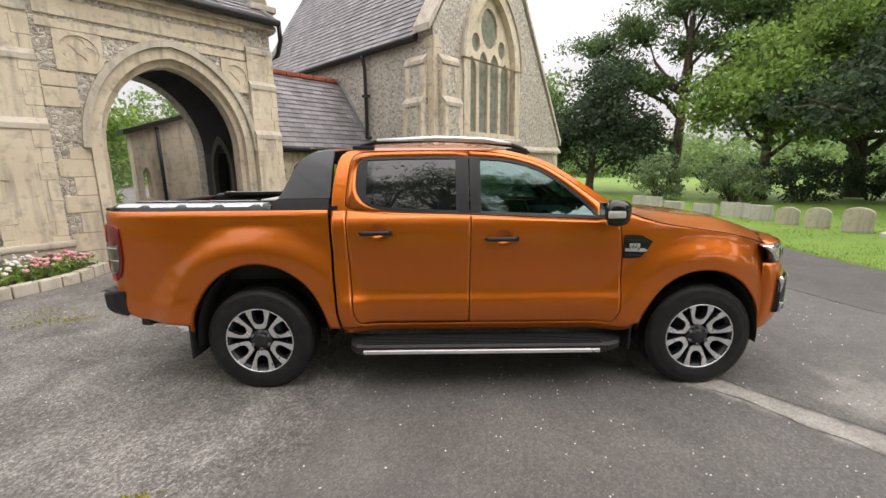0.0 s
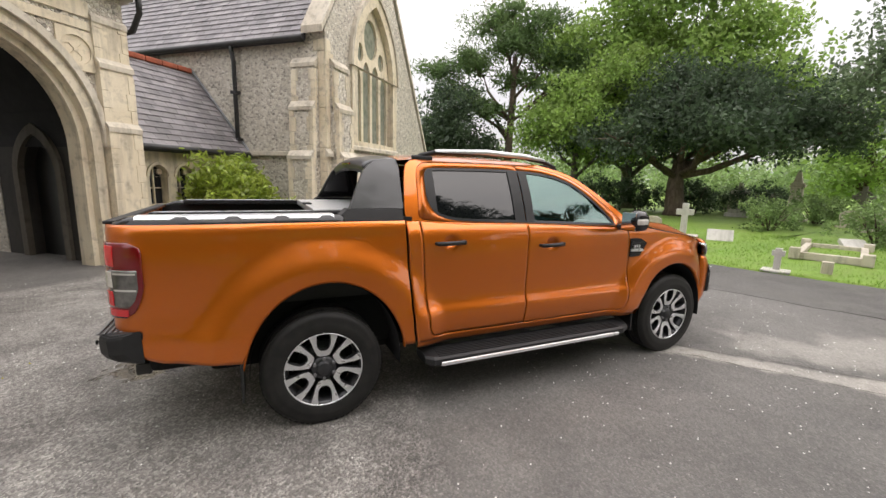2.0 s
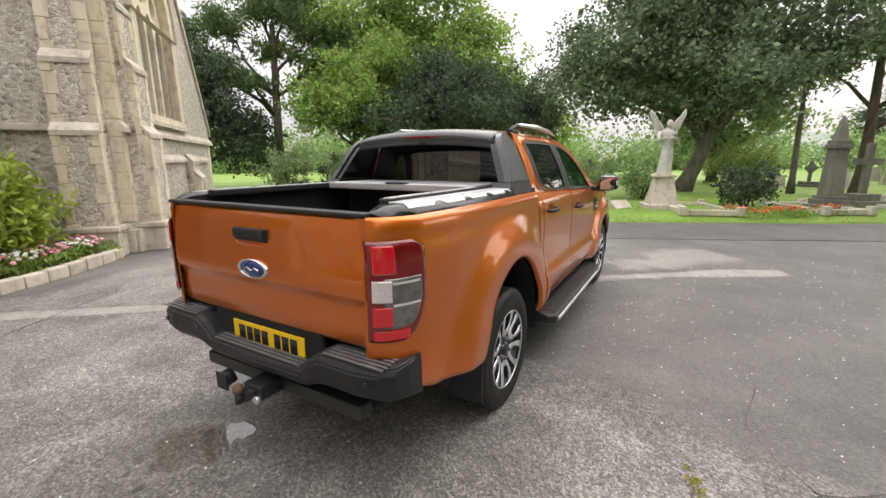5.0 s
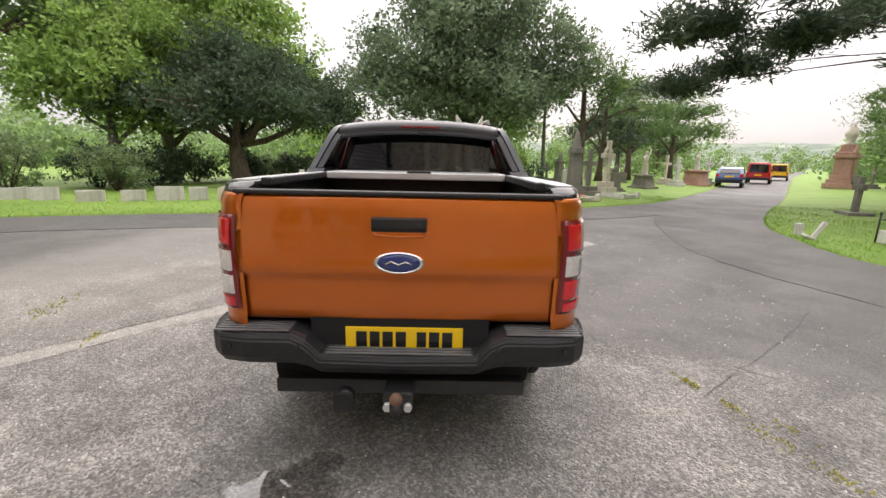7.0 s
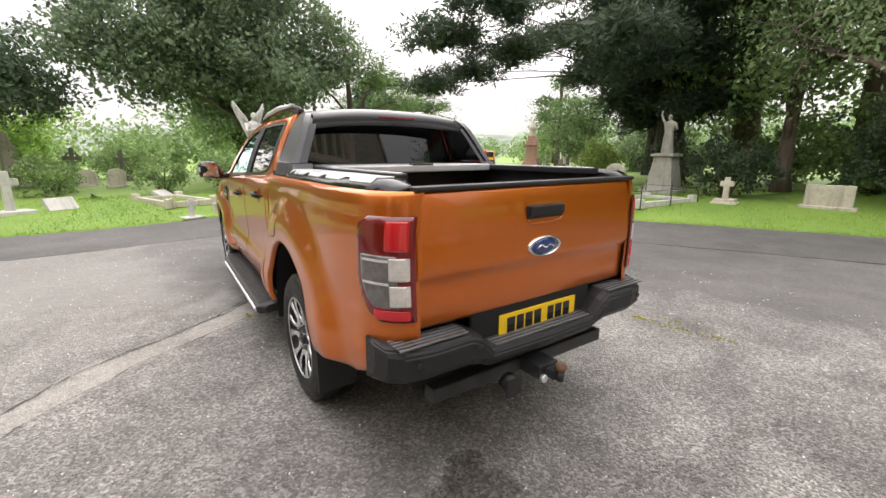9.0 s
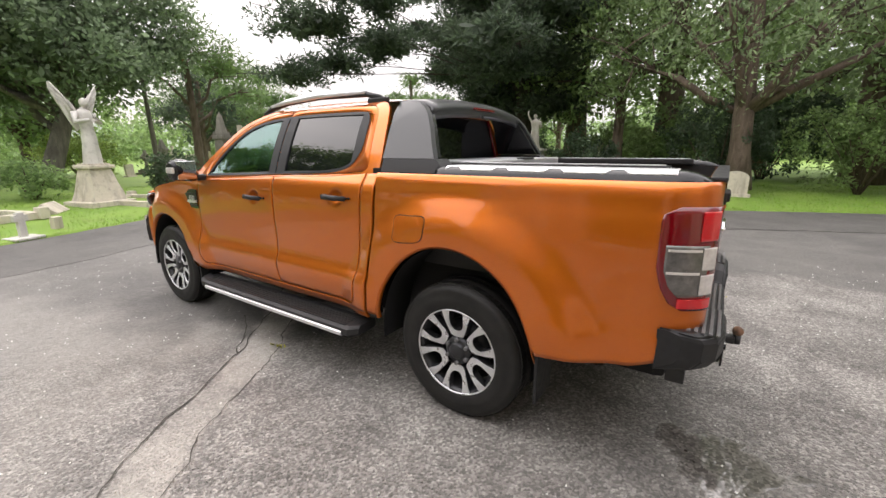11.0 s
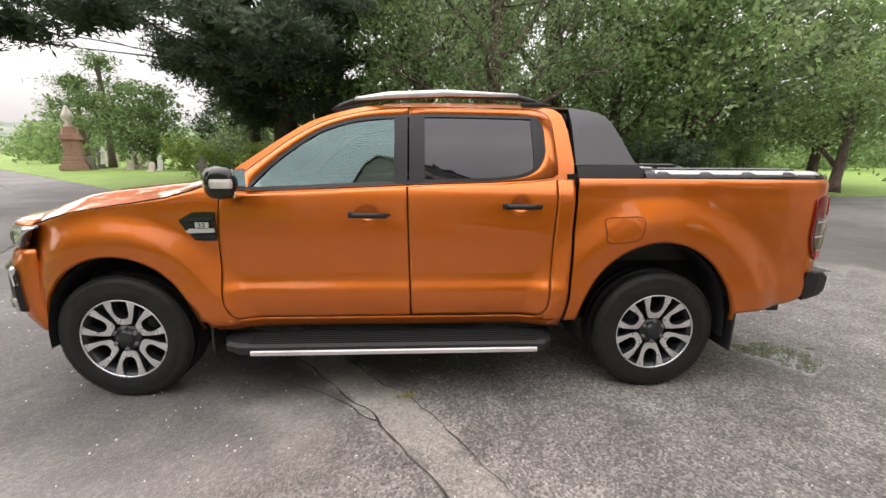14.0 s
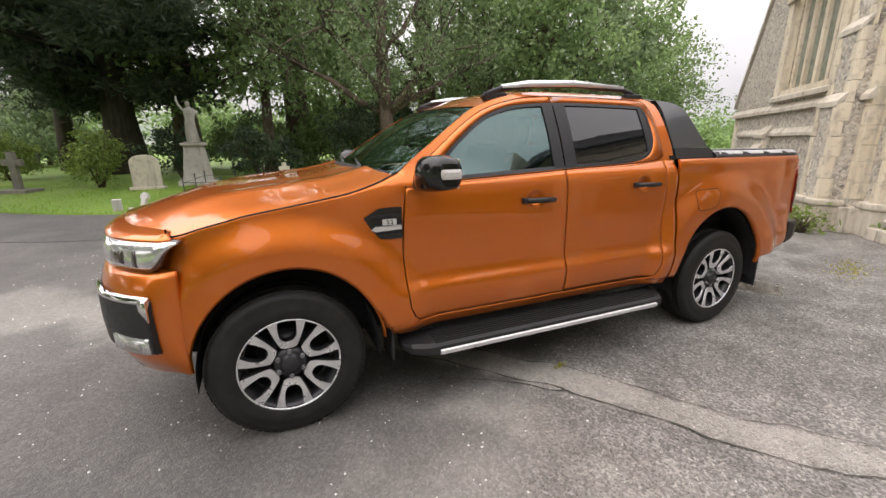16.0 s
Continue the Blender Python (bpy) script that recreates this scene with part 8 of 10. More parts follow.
tree((-13.5, -17.5, 0.2), 7.4, 0.26, [(0, 0, 8.4, 1.9, 1.9, 0.8), (1.7, 0.7, 7.2, 1.7, 1.7, 0.7), (-1.8, -0.2, 7.0, 1.7, 1.7, 0.7), (1.3, 0.9, 5.6, 1.5, 1.5, 0.6), (-0.9, 0.6, 5.0, 1.3, 1.3, 0.6), (0.2, 0, 9.6, 1.2, 1.2, 0.6)], LEAF_PINE, BARK_RED, "tall pine south of the chapels", dens=3.4, per=60, size=0.21, aspect=0.24, spread=0.27, needle=True, up=0.2, seed=15)
tree((-15.5, -11.5, 0.2), 2.9, 0.2, [(0, 0, 3.0, 2.2, 2.2, 1.5), (1.6, -1.2, 2.6, 1.8, 1.8, 1.3), (-0.4, 0.6, 4.4, 1.6, 1.6, 1.0)], LEAF_MID, BARK, "green tree beside the second chapel", dens=2.6, per=52, size=0.13, spread=0.27, seed=16)
# tall trees that close the view south of the lawn


def big_tree(x, y, h, r, leaf, bark, label, seed, size=0.26):
    rg = np.random.default_rng(seed)
    blobs = []
    for k in range(15):
        t = k / 14
        z = h * ((0.26 if h < 15 else 0.17) + (0.70 if h < 15 else 0.79) * t)
        w = r * (0.45 + 0.55 * math.sin(math.pi * min(1.0, 0.25 + 0.75 * t)))
        a = 2.4 * k + seed
        rad = w * rg.uniform(0.35, 0.8)
        b = r * rg.uniform(0.42, 0.62)
        blobs.append((rad * math.cos(a), rad * math.sin(a), z, b, b, b * 0.75))
    return tree((x, y, 0.22), h * 0.72, 0.05 + 0.022 * h, blobs, leaf, bark, label, dens=1.25 if h < 15 else 0.62, per=32, size=size, spread=0.34, seed=seed, twigs=40, core=y > -12)


for k, (x, y, h, r, lf, lab) in enumerate(((-6.4, -17.6, 21.0, 4.8, LEAF_OLIVE, "tall mid green tree behind the hedge"), (-0.4, -18.6, 24.0, 5.2, LEAF_MID, "tall green tree behind the graves"), (4.4, -21.5, 24.0, 5.4, LEAF_MID, "tall green tree behind the cedar"), (-11.6, -22.0, 8.0, 3.2, LEAF_MID, "green tree behind the pines"), (-18.0, -15.0, 8.0, 3.2, LEAF_MID, "tall green tree beside the second chapel"), (-11.2, -14.2, 8.6, 2.9, LEAF_MID, "full green tree behind the bench"), (-14.6, -15.2, 9.4, 3.0, LEAF_OLIVE, "full green tree behind the bench"), (-4.0, -26.0, 11.0, 4.0, LEAF_MID, "tall green tree far behind the graves"), (12.8, -29.5, 4.4, 2.6, LEAF_OLIVE, "pale green tree far across the lawn"), (19.5, -29.0, 5.4, 2.6, LEAF_PINE, "pale green tree far across the lawn"), (30.0, 8.5, 6.0, 2.6, LEAF_BRIGHT, "bright green tree far behind the graves"), (26.0, -3.0, 9.0, 3.6, LEAF_MID, "green tree far behind the monuments"), (6.0, 26.0, 7.0, 3.2, LEAF_MID, "green tree behind the chapel"))):
    big_tree(x, y, h, r, lf, BARK, lab, 200 + k)
# trees seen through and behind the arch
tree((-16.5, 13.0, 0), 3.6, 0.26, [(0, 0, 4.4, 2.4, 2.4, 2.0), (2.0, 1.2, 3.4, 2.0, 2.0, 1.7), (-2.0, -1.2, 3.6, 2.0, 2.0, 1.8), (0, 0, 6.4, 1.8, 1.8, 1.4)], LEAF_BRIGHT, BARK, "bright green tree behind the carriage arch", dens=1.9, per=32, size=0.22, seed=17)
tree((-12.0, 19.0, 0), 3.6, 0.26, [(0, 0, 4.6, 2.6, 2.6, 2.2), (2.0, 1.2, 3.4, 2.2, 2.2, 1.7), (-2.2, -1.2, 3.2, 2.2, 2.2, 1.9)], LEAF_MID, BARK, "dense green tree behind the chapels", dens=1.9, per=32, size=0.22, seed=18)
# far conifers by the drive
for k, (x, y, h, r, lf) in enumerate(((29.5, -15.2, 7.2, 4.2, LEAF_PINE), (33.0, -20.6, 7.6, 4.6, LEAF_PINE), (37.0, -17.5, 8.0, 4.4, LEAF_PINE), (26.0, -11.6, 5.6, 3.0, LEAF_CEDAR), (24.0, -31.0, 8.0, 3.4, LEAF_PINE), (15.5, -31.0, 4.6, 2.4, LEAF_CEDAR), (46.0, -26.0, 7.0, 3.5, LEAF_CEDAR), (34.0, -42.0, 7.5, 3.5, LEAF_PINE), (9.5, -33.0, 7.5, 3.2, LEAF_PINE))):
    tree((x, y, 0.2), h, 0.24, [(0, 0, h * 0.98, r * 0.5, r * 0.5, 0.9), (r * 0.45, 0.2, h * 0.78, r * 0.55, r * 0.55, 0.7), (-r * 0.45, -0.3, h * 0.74, r * 0.55, r * 0.55, 0.7), (0.2, r * 0.45, h * 0.6, r * 0.6, r * 0.6, 0.7), (-0.3, -r * 0.5, h * 0.55, r * 0.6, r * 0.6, 0.7), (r * 0.5, -r * 0.3, h * 0.42, r * 0.5, r * 0.5, 0.6)], lf, BARK, "far dark conifer beside the drive", dens=2.5, per=34, size=0.30, aspect=0.16, spread=0.36, flat=0.6, needle=True, seed=30 + k, twigs=12)


def bush(x, y, z, rx, ry, h, leaf, label, seed, name="bush", size=0.13, per=30, dens=5.0, group="cemetery shrubs", aspect=0.5):
    rng = np.random.default_rng(seed)
    random.seed(seed)
    root = thing(name, label, "bush", group=group, m=pose(x, y, z))
    bm = bmesh.new()
    blobs = [(0, 0, h * 0.5, rx, ry, h * 0.5)]
    for k in range(5):
        a = 2 * math.pi * k / 5 + seed
        blobs.append((0.5 * rx * math.cos(a), 0.5 * ry * math.sin(a), h * rnd(0.4, 0.68), rx * 0.55, ry * 0.55, h * 0.36))
    for k in range(7):
        a = 2 * math.pi * k / 7 + seed
        tube(bm, [(0.05 * math.cos(a), 0.05 * math.sin(a), 0), (0.3 * rx * math.cos(a), 0.3 * ry * math.sin(a), h * 0.4), (0.6 * rx * math.cos(a), 0.6 * ry * math.sin(a), h * 0.75)], [0.03, 0.02, 0.008], 5)
    part("stem", bm, BARK, root)
    cl = blob_points(blobs, dens / max(0.3, rx), rng, 0.6)
    cl[:, 2] = np.maximum(cl[:, 2], 0.08)
    leaf_mesh("foliage", cl, 0.5 * size + 0.05, per, size, aspect, leaf, root, 0.1, 0.9, False, seed=seed, kind="")
    return root


# dark undergrowth behind the row of headstones
for k, (x, y, rx, h) in enumerate(((11.2, 12.6, 1.3, 1.9), (13.0, 11.6, 1.5, 1.8), (15.6, 11.6, 1.5, 1.7), (17.4, 9.9, 1.5, 1.8), (18.4, 7.6, 1.5, 1.6))):
    bush(x, y, 0.15, rx, rx * 0.8, h, LEAF_DARK, "dark undergrowth beneath the yew", 320 + k, size=0.12, per=50, dens=9.0)
RHODO = make_leaf("glossy_rhododendron_leaves", (0.19, 0.29, 0.035), (0.40, 0.46, 0.09), 0.30)
c = CH @ Vector((3.42, -0.28, 0))
bush(c.x, c.y, 0.05, 0.80, 0.78, 1.88, RHODO, "glossy rounded rhododendron against the flint wall", 41, size=0.15, per=64, dens=44.0, aspect=0.34, group="")
for k, (x, y, rx, ry, h, lf, lab) in enumerate((
        (6.0, -12.7, 0.8, 0.75, 1.8, LEAF_LIME, "rounded yellow-green bush beside a headstone"), (1.5, -12.5, 1.3, 0.9, 2.0, LEAF_DARK, "dark clipped hedge clump beside a pedestal"), (-2.4, -13.2, 1.9, 1.0, 2.7, LEAF_DARK, "dark clipped hedge clump behind graves"),
        (-5.8, -13.6, 1.8, 1.2, 2.7, LEAF_MID, "large green laurel behind the lawn"), (-9.4, -12.4, 1.8, 1.2, 2.2, LEAF_DARK, "large dark laurel behind the lawn"), (-12.0, -13.4, 1.9, 1.3, 2.4, LEAF_MID, "large green laurel behind the lawn"), (4.0, -14.1, 1.1, 0.7, 1.9, LEAF_DARK, "dark hedge clump behind a statue"),
        (9.8, -17.2, 0.9, 0.9, 1.6, LEAF_LIME, "rounded yellow-green bush on the lawn"), (11.2, -3.3, 0.9, 0.85, 1.3, LEAF_DARK, "clipped green bush behind red flowers"), (12.2, 1.4, 1.3, 0.8, 1.2, LEAF_MID, "low green hedge behind the lawn"),
        (12.9, 4.2, 1.4, 0.9, 1.1, LEAF_MID, "low green hedge behind the lawn"), (12.7, -0.4, 1.2, 0.8, 1.25, LEAF_MID, "low green hedge behind the angel"), (17.5, 5.0, 1.3, 1.1, 1.2, LEAF_MID, "light green shrub beyond the graves"), (10.2, 11.2, 1.1, 1.0, 1.7, LEAF_OLIVE, "light green shrub behind the gravestones"),
        (8.6, 13.4, 1.2, 1.0, 1.9, LEAF_OLIVE, "light green shrub behind the gravestones"), (20.0, 9.5, 1.7, 1.4, 1.5, LEAF_OLIVE, "sunlit shrub beyond the yew"), (22.0, 3.0, 1.8, 1.5, 1.8, LEAF_MID, "sunlit shrub beyond the graves"), (22.0, -4.0, 1.8, 1.6, 2.2, LEAF_LIME, "sunlit shrub behind the monuments"),
        (12.5, -26.0, 1.8, 1.6, 2.4, LEAF_OLIVE, "pale green thicket far across the lawn"), (8.2, -24.0, 1.8, 1.6, 2.2, LEAF_OLIVE, "pale green thicket far across the lawn"), (16.0, -26.5, 1.6, 1.4, 2.2, LEAF_LIME, "pale green thicket far across the lawn"), (-18.0, 10.0, 1.4, 1.2, 1.3, LEAF_LIME, "green hedge seen through the arch"), (-14.0, 12.0, 1.4, 1.2, 1.2, LEAF_BRIGHT, "green hedge seen through the arch"))):
    bush(x, y, 0.15, rx, ry, h, lf, lab, 50 + k, name="hedge" if "hedge" in lab else "bush", size=0.11 if y > -20 else 0.2, per=54 if y > -20 else 30, dens=11.0 if y > -20 else 6.0)


# thicket that closes the ground behind the southern graves
for k, (x, y, rx, h) in enumerate(((-17.5, -20.0, 2.4, 3.4), (-14.2, -19.4, 2.2, 3.0), (-10.6, -18.6, 2.3, 3.6), (-7.4, -20.4, 2.2, 3.2), (-3.8, -18.2, 2.2, 3.4), (-0.8, -17.2, 1.9, 3.0), (2.2, -19.6, 2.0, 2.6), (-20.0, -24.0, 2.6, 4.0))):
    bush(x, y, 0.15, rx, 1.6, h, (LEAF_MID, LEAF_DARK, LEAF_MID)[k % 3], "dense green thicket behind the graves", 340 + k, size=0.2, per=34, dens=7.0)


def woodland():
    """A far belt of trees that closes the horizon."""
    rng = np.random.default_rng(99)
    pts = []
    for k in range(420):
        a = rng.uniform(0, 2 * math.pi)
        # leave the drive open to the distance
        deg = math.degrees(a)
        r = rng.uniform(48, 85)
        if 313 < deg < 327:
            r = rng.uniform(120, 170)
        h = rng.uniform(3.0, 7.5)
        w = rng.uniform(2.2, 4.0)
        d = rng.normal(size=(26, 3))
        d /= np.linalg.norm(d, axis=1, keepdims=True)
        q = d * np.array([w, w, h * 0.5]) * rng.uniform(0.75, 1.05, (26, 1)) + np.array([r * math.cos(a), r * math.sin(a), h * 0.5])
        pts.append(q)
    return np.concatenate(pts)


wood = tagged(new("woodland"), "distant belt of green trees round the cemetery", "woodland", kind="stuff")
leaf_mesh("foliage", woodland(), 0.55, 22, 0.52, 0.6, LEAF_MID, wood, seed=98, kind="stuff")


# grass blades along the nearer lawn edges, and tufts in the joints
GRASS_BLADE = make_leaf("grass_blades", (0.14, 0.28, 0.03), (0.22, 0.36, 0.05))


def blades(name, pts, h, label, seed, material=None):
    rng = np.random.default_rng(seed)
    P = np.asarray(pts)
    n = len(P)
    a = rng.uniform(0, 2 * math.pi, n)
    hh = h * rng.uniform(0.5, 1.3, n)
    w = 0.006 + 0.003 * rng.random(n)
    lean = rng.normal(size=(n, 2)) * 0.45 * hh[:, None]
    c, s = np.cos(a) * w, np.sin(a) * w
    V = np.zeros((n, 3, 3))
    V[:, 0] = P + np.stack([c, s, np.zeros(n)], 1)
    V[:, 1] = P - np.stack([c, s, np.zeros(n)], 1)
    V[:, 2] = P + np.concatenate([lean, hh[:, None]], 1)
    me = bpy.data.meshes.new(name)
    me.from_pydata(V.reshape(-1, 3).tolist(), [], np.arange(3 * n).reshape(-1, 3).tolist())
    me.materials.append(material or GRASS_BLADE)
    return tagged(new(name, me), label, "grass", kind="stuff")


rng = np.random.default_rng(5)
gp = []
for edge in (EAST_EDGE, SOUTH_EDGE):
    for i in range(len(edge) - 1):
        (x0, y0), (x1, y1) = edge[i], edge[i + 1]
        if math.hypot(x0, y0) > 17:
            continue
        d = Vector((x1 - x0, y1 - y0, 0))
        L = d.length
        d.normalize()
        nrm = Vector((-d.y, d.x, 0))
        m_ = int(L * 900)
        u = rng.random(m_) * L
        o = rng.random(m_) ** 1.6 * 5.5
        for k in range(m_):
            gp.append((x0 + d.x * u[k] + nrm.x * o[k], y0 + d.y * u[k] + nrm.y * o[k], lawn_height(o[k]) - 0.01))
blades("grass", gp, 0.05, "short green grass of the lawns", 6)
MOSS = make_leaf("yellow_green_moss", (0.34, 0.33, 0.04), (0.46, 0.42, 0.08))
mp = []
for x, y, r, n_ in ((-1.83, -1.92, 0.05, 75), (-2.09, -2.01, 0.04, 55), (-2.42, -2.05, 0.08, 60), (-2.70, -2.15, 0.06, 40), (-2.3, -2.2, 0.05, 24), (-0.62, 3.6, 0.16, 150), (-1.28, 2.66, 0.06, 55), (-4.5, 0.6, 0.22, 300), (-4.9, 0.9, 0.2, 150), (-0.05, 0.92, 0.03, 30)):
    q = rng.normal(size=(n_, 2)) * r * np.array([1.2, 0.42])
    for k in range(n_):
        mp.append((x + q[k, 0], y + q[k, 1] + 0.26 * q[k, 0], 0.010))
blades("moss", mp, 0.015, "yellow-green moss and weeds in the tarmac joints", 7, MOSS)

# loose grit: pale flint chips lying on the tarmac
WHITE_FLINT = varied("white_flint_chips", (0.74, 0.72, 0.68), (0.86, 0.85, 0.82), 30, 0.5)
gx = rng.uniform(-5.5, 4.5, 1800)
gy = rng.uniform(-4.2, 4.2, 1800)
bm = bmesh.new()
verts, faces = [], []
for x, y in zip(gx, gy):
    r = rng.uniform(0.003, 0.009)
    a = rng.uniform(0, 6.28)
    b0 = len(verts)
    for k in range(4):
        verts.append((x + r * math.cos(a + k * 1.57) * rng.uniform(0.6, 1.2), y + r * math.sin(a + k * 1.57) * rng.uniform(0.6, 1.2), 0.008))
    verts.append((x, y, 0.010 + r * 0.7))
    for k in range(4):
        faces.append((b0 + k, b0 + (k + 1) % 4, b0 + 4))
bm.free()
me = bpy.data.meshes.new("grit")
me.from_pydata(verts, [], faces)
me.materials.append(WHITE_FLINT)
tagged(new("grit", me), "loose pale flint chips on the tarmac", "grit", kind="stuff")


# ---------- graves and monuments ----------
def ground_z(x, y):
    """Height of the lawn at a place."""
    best = 1e9
    for edge in (EAST_EDGE, SOUTH_EDGE):
        for ex, ey in edge:
            best = min(best, math.hypot(ex - x, ey - y))
    return lawn_height(best)


def face_pose(x, y, face, lean=0.0, sink=0.03):
    return pose(x, y, ground_z(x, y) - sink, lean, 0, face)


def headstone(x, y, w, h, face, material, label, top="round", lean=0.0, base=True, group="headstones in the grass"):
    """A headstone that faces -y before it is turned."""
    root = thing("headstone", label, "gravestone", group=group, m=face_pose(x, y, face, lean))
    d = 0.1
    bm = bmesh.new()
    if top == "round":
        pts = [(-w / 2, 0)] + [(-w / 2 * math.cos(math.pi * k / 10), h - w * 0.28 + w * 0.28 * math.sin(math.pi * k / 10)) for k in range(11)] + [(w / 2, 0)]
    elif top == "shoulder":
        pts = [(-w / 2, 0), (-w / 2, h * 0.82), (-w * 0.36, h * 0.84)] + [(-w * 0.34 * math.cos(math.pi * k / 8), h * 0.85 + h * 0.15 * math.sin(math.pi * k / 8)) for k in range(9)] + [(w * 0.36, h * 0.84), (w / 2, h * 0.82), (w / 2, 0)]
    else:
        pts = [(-w / 2, 0), (-w / 2, h), (w / 2, h), (w / 2, 0)]
    prism(bm, pts, d, Matrix.Translation((0, -d / 2, 0)), bevel=0.008)
    part("slab", bm, material, root)
    if base:
        bm = bmesh.new()
        box(bm, -w * 0.6, w * 0.6, -d * 1.3, d * 1.3, 0, 0.1, 0.015)
        part("base", bm, material, root)
    return root


def cross(x, y, h, face, material, label, steps=2, ring=False, lean=0.0):
    root = thing("cross_monument", label, "gravestone", group="stone crosses", m=face_pose(x, y, face, lean))
    z = 0.0
    for k in range(steps):
        w = min(0.46 - 0.12 * k, 0.2 * h * (1.35 - 0.35 * k) + 0.1)
        bm = bmesh.new()
        box(bm, -w, w, -w * 0.75, w * 0.75, z, z + 0.11 * h, 0.02)
        part("step", bm, material, root)
        z += 0.11 * h
    t = 0.05 * h + 0.03 if h < 1.2 else 0.034 * h + 0.025
    bm = bmesh.new()
    box(bm, -t, t, -t * 0.75, t * 0.75, z, h, 0.012)
    box(bm, -0.22 * h, 0.22 * h, -t * 0.74, t * 0.74, h - 0.33 * h, h - 0.33 * h + 2 * t, 0.012)
    if ring:
        c = Vector((0, 0, h - 0.33 * h + t))
        for k in range(16):
            a0, a1 = 2 * math.pi * k / 16, 2 * math.pi * (k + 1) / 16
            cyl(bm, c + Vector((0.15 * h * math.cos(a0), 0, 0.15 * h * math.sin(a0))), c + Vector((0.15 * h * math.cos(a1), 0, 0.15 * h * math.sin(a1))), 0.022 * h + 0.01, n=6)
    part("cross", bm, material, root)
    return root


def obelisk(x, y, h, material, label, w=0.5, cap="point", face=20):
    root = thing("obelisk", label, "monument", group="tall monuments", m=face_pose(x, y, face))
    z = 0.0
    for k, (ww, hh) in enumerate(((1.5, 0.1), (1.2, 0.1), (1.0, 0.06))):
        bm = bmesh.new()
        box(bm, -w * ww, w * ww, -w * ww, w * ww, z, z + hh * h * 0.6, 0.02)
        part("step", bm, material, root)
        z += hh * h * 0.6
    bm = bmesh.new()
    a, b = w * 0.78, w * (0.62 if cap != "point" else 0.6)
    zt = z + h * (0.42 if cap == "urn" else 0.5)
    q = bmesh.ops.create_cone(bm, cap_ends=True, segments=4, radius1=a * 1.414, radius2=b * 1.414, depth=zt - z, matrix=Matrix.Translation((0, 0, (z + zt) / 2)) @ Matrix.Rotation(radians(45), 4, "Z"))
    bmesh.ops.bevel(bm, geom=list(bm.edges), offset=0.015, segments=1, affect="EDGES")
    part("die", bm, material, root)
    bm = bmesh.new()
    box(bm, -b * 1.3, b * 1.3, -b * 1.3, b * 1.3, zt, zt + 0.05 * h, 0.02)
    box(bm, -b * 1.12, b * 1.12, -b * 1.12, b * 1.12, zt + 0.05 * h, zt + 0.09 * h, 0.02)
    part("cornice", bm, material, root)
    bm = bmesh.new()
    z2 = zt + 0.09 * h
    if cap == "urn":
        lathe(bm, [(0.001, z2), (b * 0.5, z2), (b * 0.35, z2 + 0.05 * h), (b * 0.75, z2 + 0.14 * h), (b * 0.55, z2 + 0.2 * h), (b * 0.2, z2 + 0.26 * h), (0.001, h)], 16)
    else:
        bmesh.ops.create_cone(bm, cap_ends=True, segments=4, radius1=b * 1.1, radius2=b * (0.75 if cap == "point" else 0.5), depth=(h * 0.94 - z2), matrix=Matrix.Translation((0, 0, (z2 + h * 0.94) / 2)) @ Matrix.Rotation(radians(45), 4, "Z"))
        bmesh.ops.create_cone(bm, cap_ends=True, segments=4, radius1=b * (0.75 if cap == "point" else 0.5), radius2=0.01, depth=h * 0.06, matrix=Matrix.Translation((0, 0, h * 0.97)) @ Matrix.Rotation(radians(45), 4, "Z"))
    part("shaft", bm, material, root)
    return root


def tall_monument(x, y, face):
    """Pink granite monument: two steps, a panelled die, a cornice with gablets and a pale urn."""
    root = thing("monument", "tall pink granite monument with a pale stone urn", "monument", group="tall monuments", m=face_pose(x, y, face))
    for w, z0, z1 in ((0.80, 0.0, 0.35), (0.68, 0.35, 0.62)):
        bm = bmesh.new()
        box(bm, -w, w, -w, w, z0, z1, 0.03)
        part("step", bm, STONE_PINK, root)
    bm = bmesh.new()
    box(bm, -0.57, 0.57, -0.57, 0.57, 0.62, 0.92, 0.05)
    box(bm, -0.47, 0.47, -0.47, 0.47, 0.92, 2.05, 0.02)
    die = part("die", bm, STONE_PINK, root)
    for k in range(4):
        bm = bmesh.new()
        box(bm, -0.34, 0.34, -0.49, -0.47, 1.06, 1.92, 0.008, Matrix.Rotation(radians(90 * k), 4, "Z"))
        part("panel", bm, STONE_PINK, die)
    bm = bmesh.new()
    box(bm, -0.60, 0.60, -0.60, 0.60, 2.05, 2.24, 0.03)
    box(bm, -0.50, 0.50, -0.50, 0.50, 2.24, 2.44, 0.04)
    part("cornice", bm, STONE_PINK, root)
    bm = bmesh.new()
    for k in range(4):
        prism(bm, [(-0.42, 2.44), (0.42, 2.44), (0, 2.9)], 0.14, Matrix.Rotation(radians(90 * k), 4, "Z") @ pose(0, -0.44, 0))
    box(bm, -0.34, 0.34, -0.34, 0.34, 2.44, 2.92, 0.03)
    part("gablet", bm, STONE_PINK, root)
    bm = bmesh.new()
    lathe(bm, [(0.001, 2.92), (0.28, 2.92), (0.25, 3.04), (0.15, 3.12), (0.33, 3.45), (0.36, 3.62), (0.26, 3.86), (0.20, 3.98), (0.11, 4.25), (0.001, 4.36)], 16)
    part("urn", bm, STONE_GREY, root, "pale draped stone urn", smooth=True)
    return root


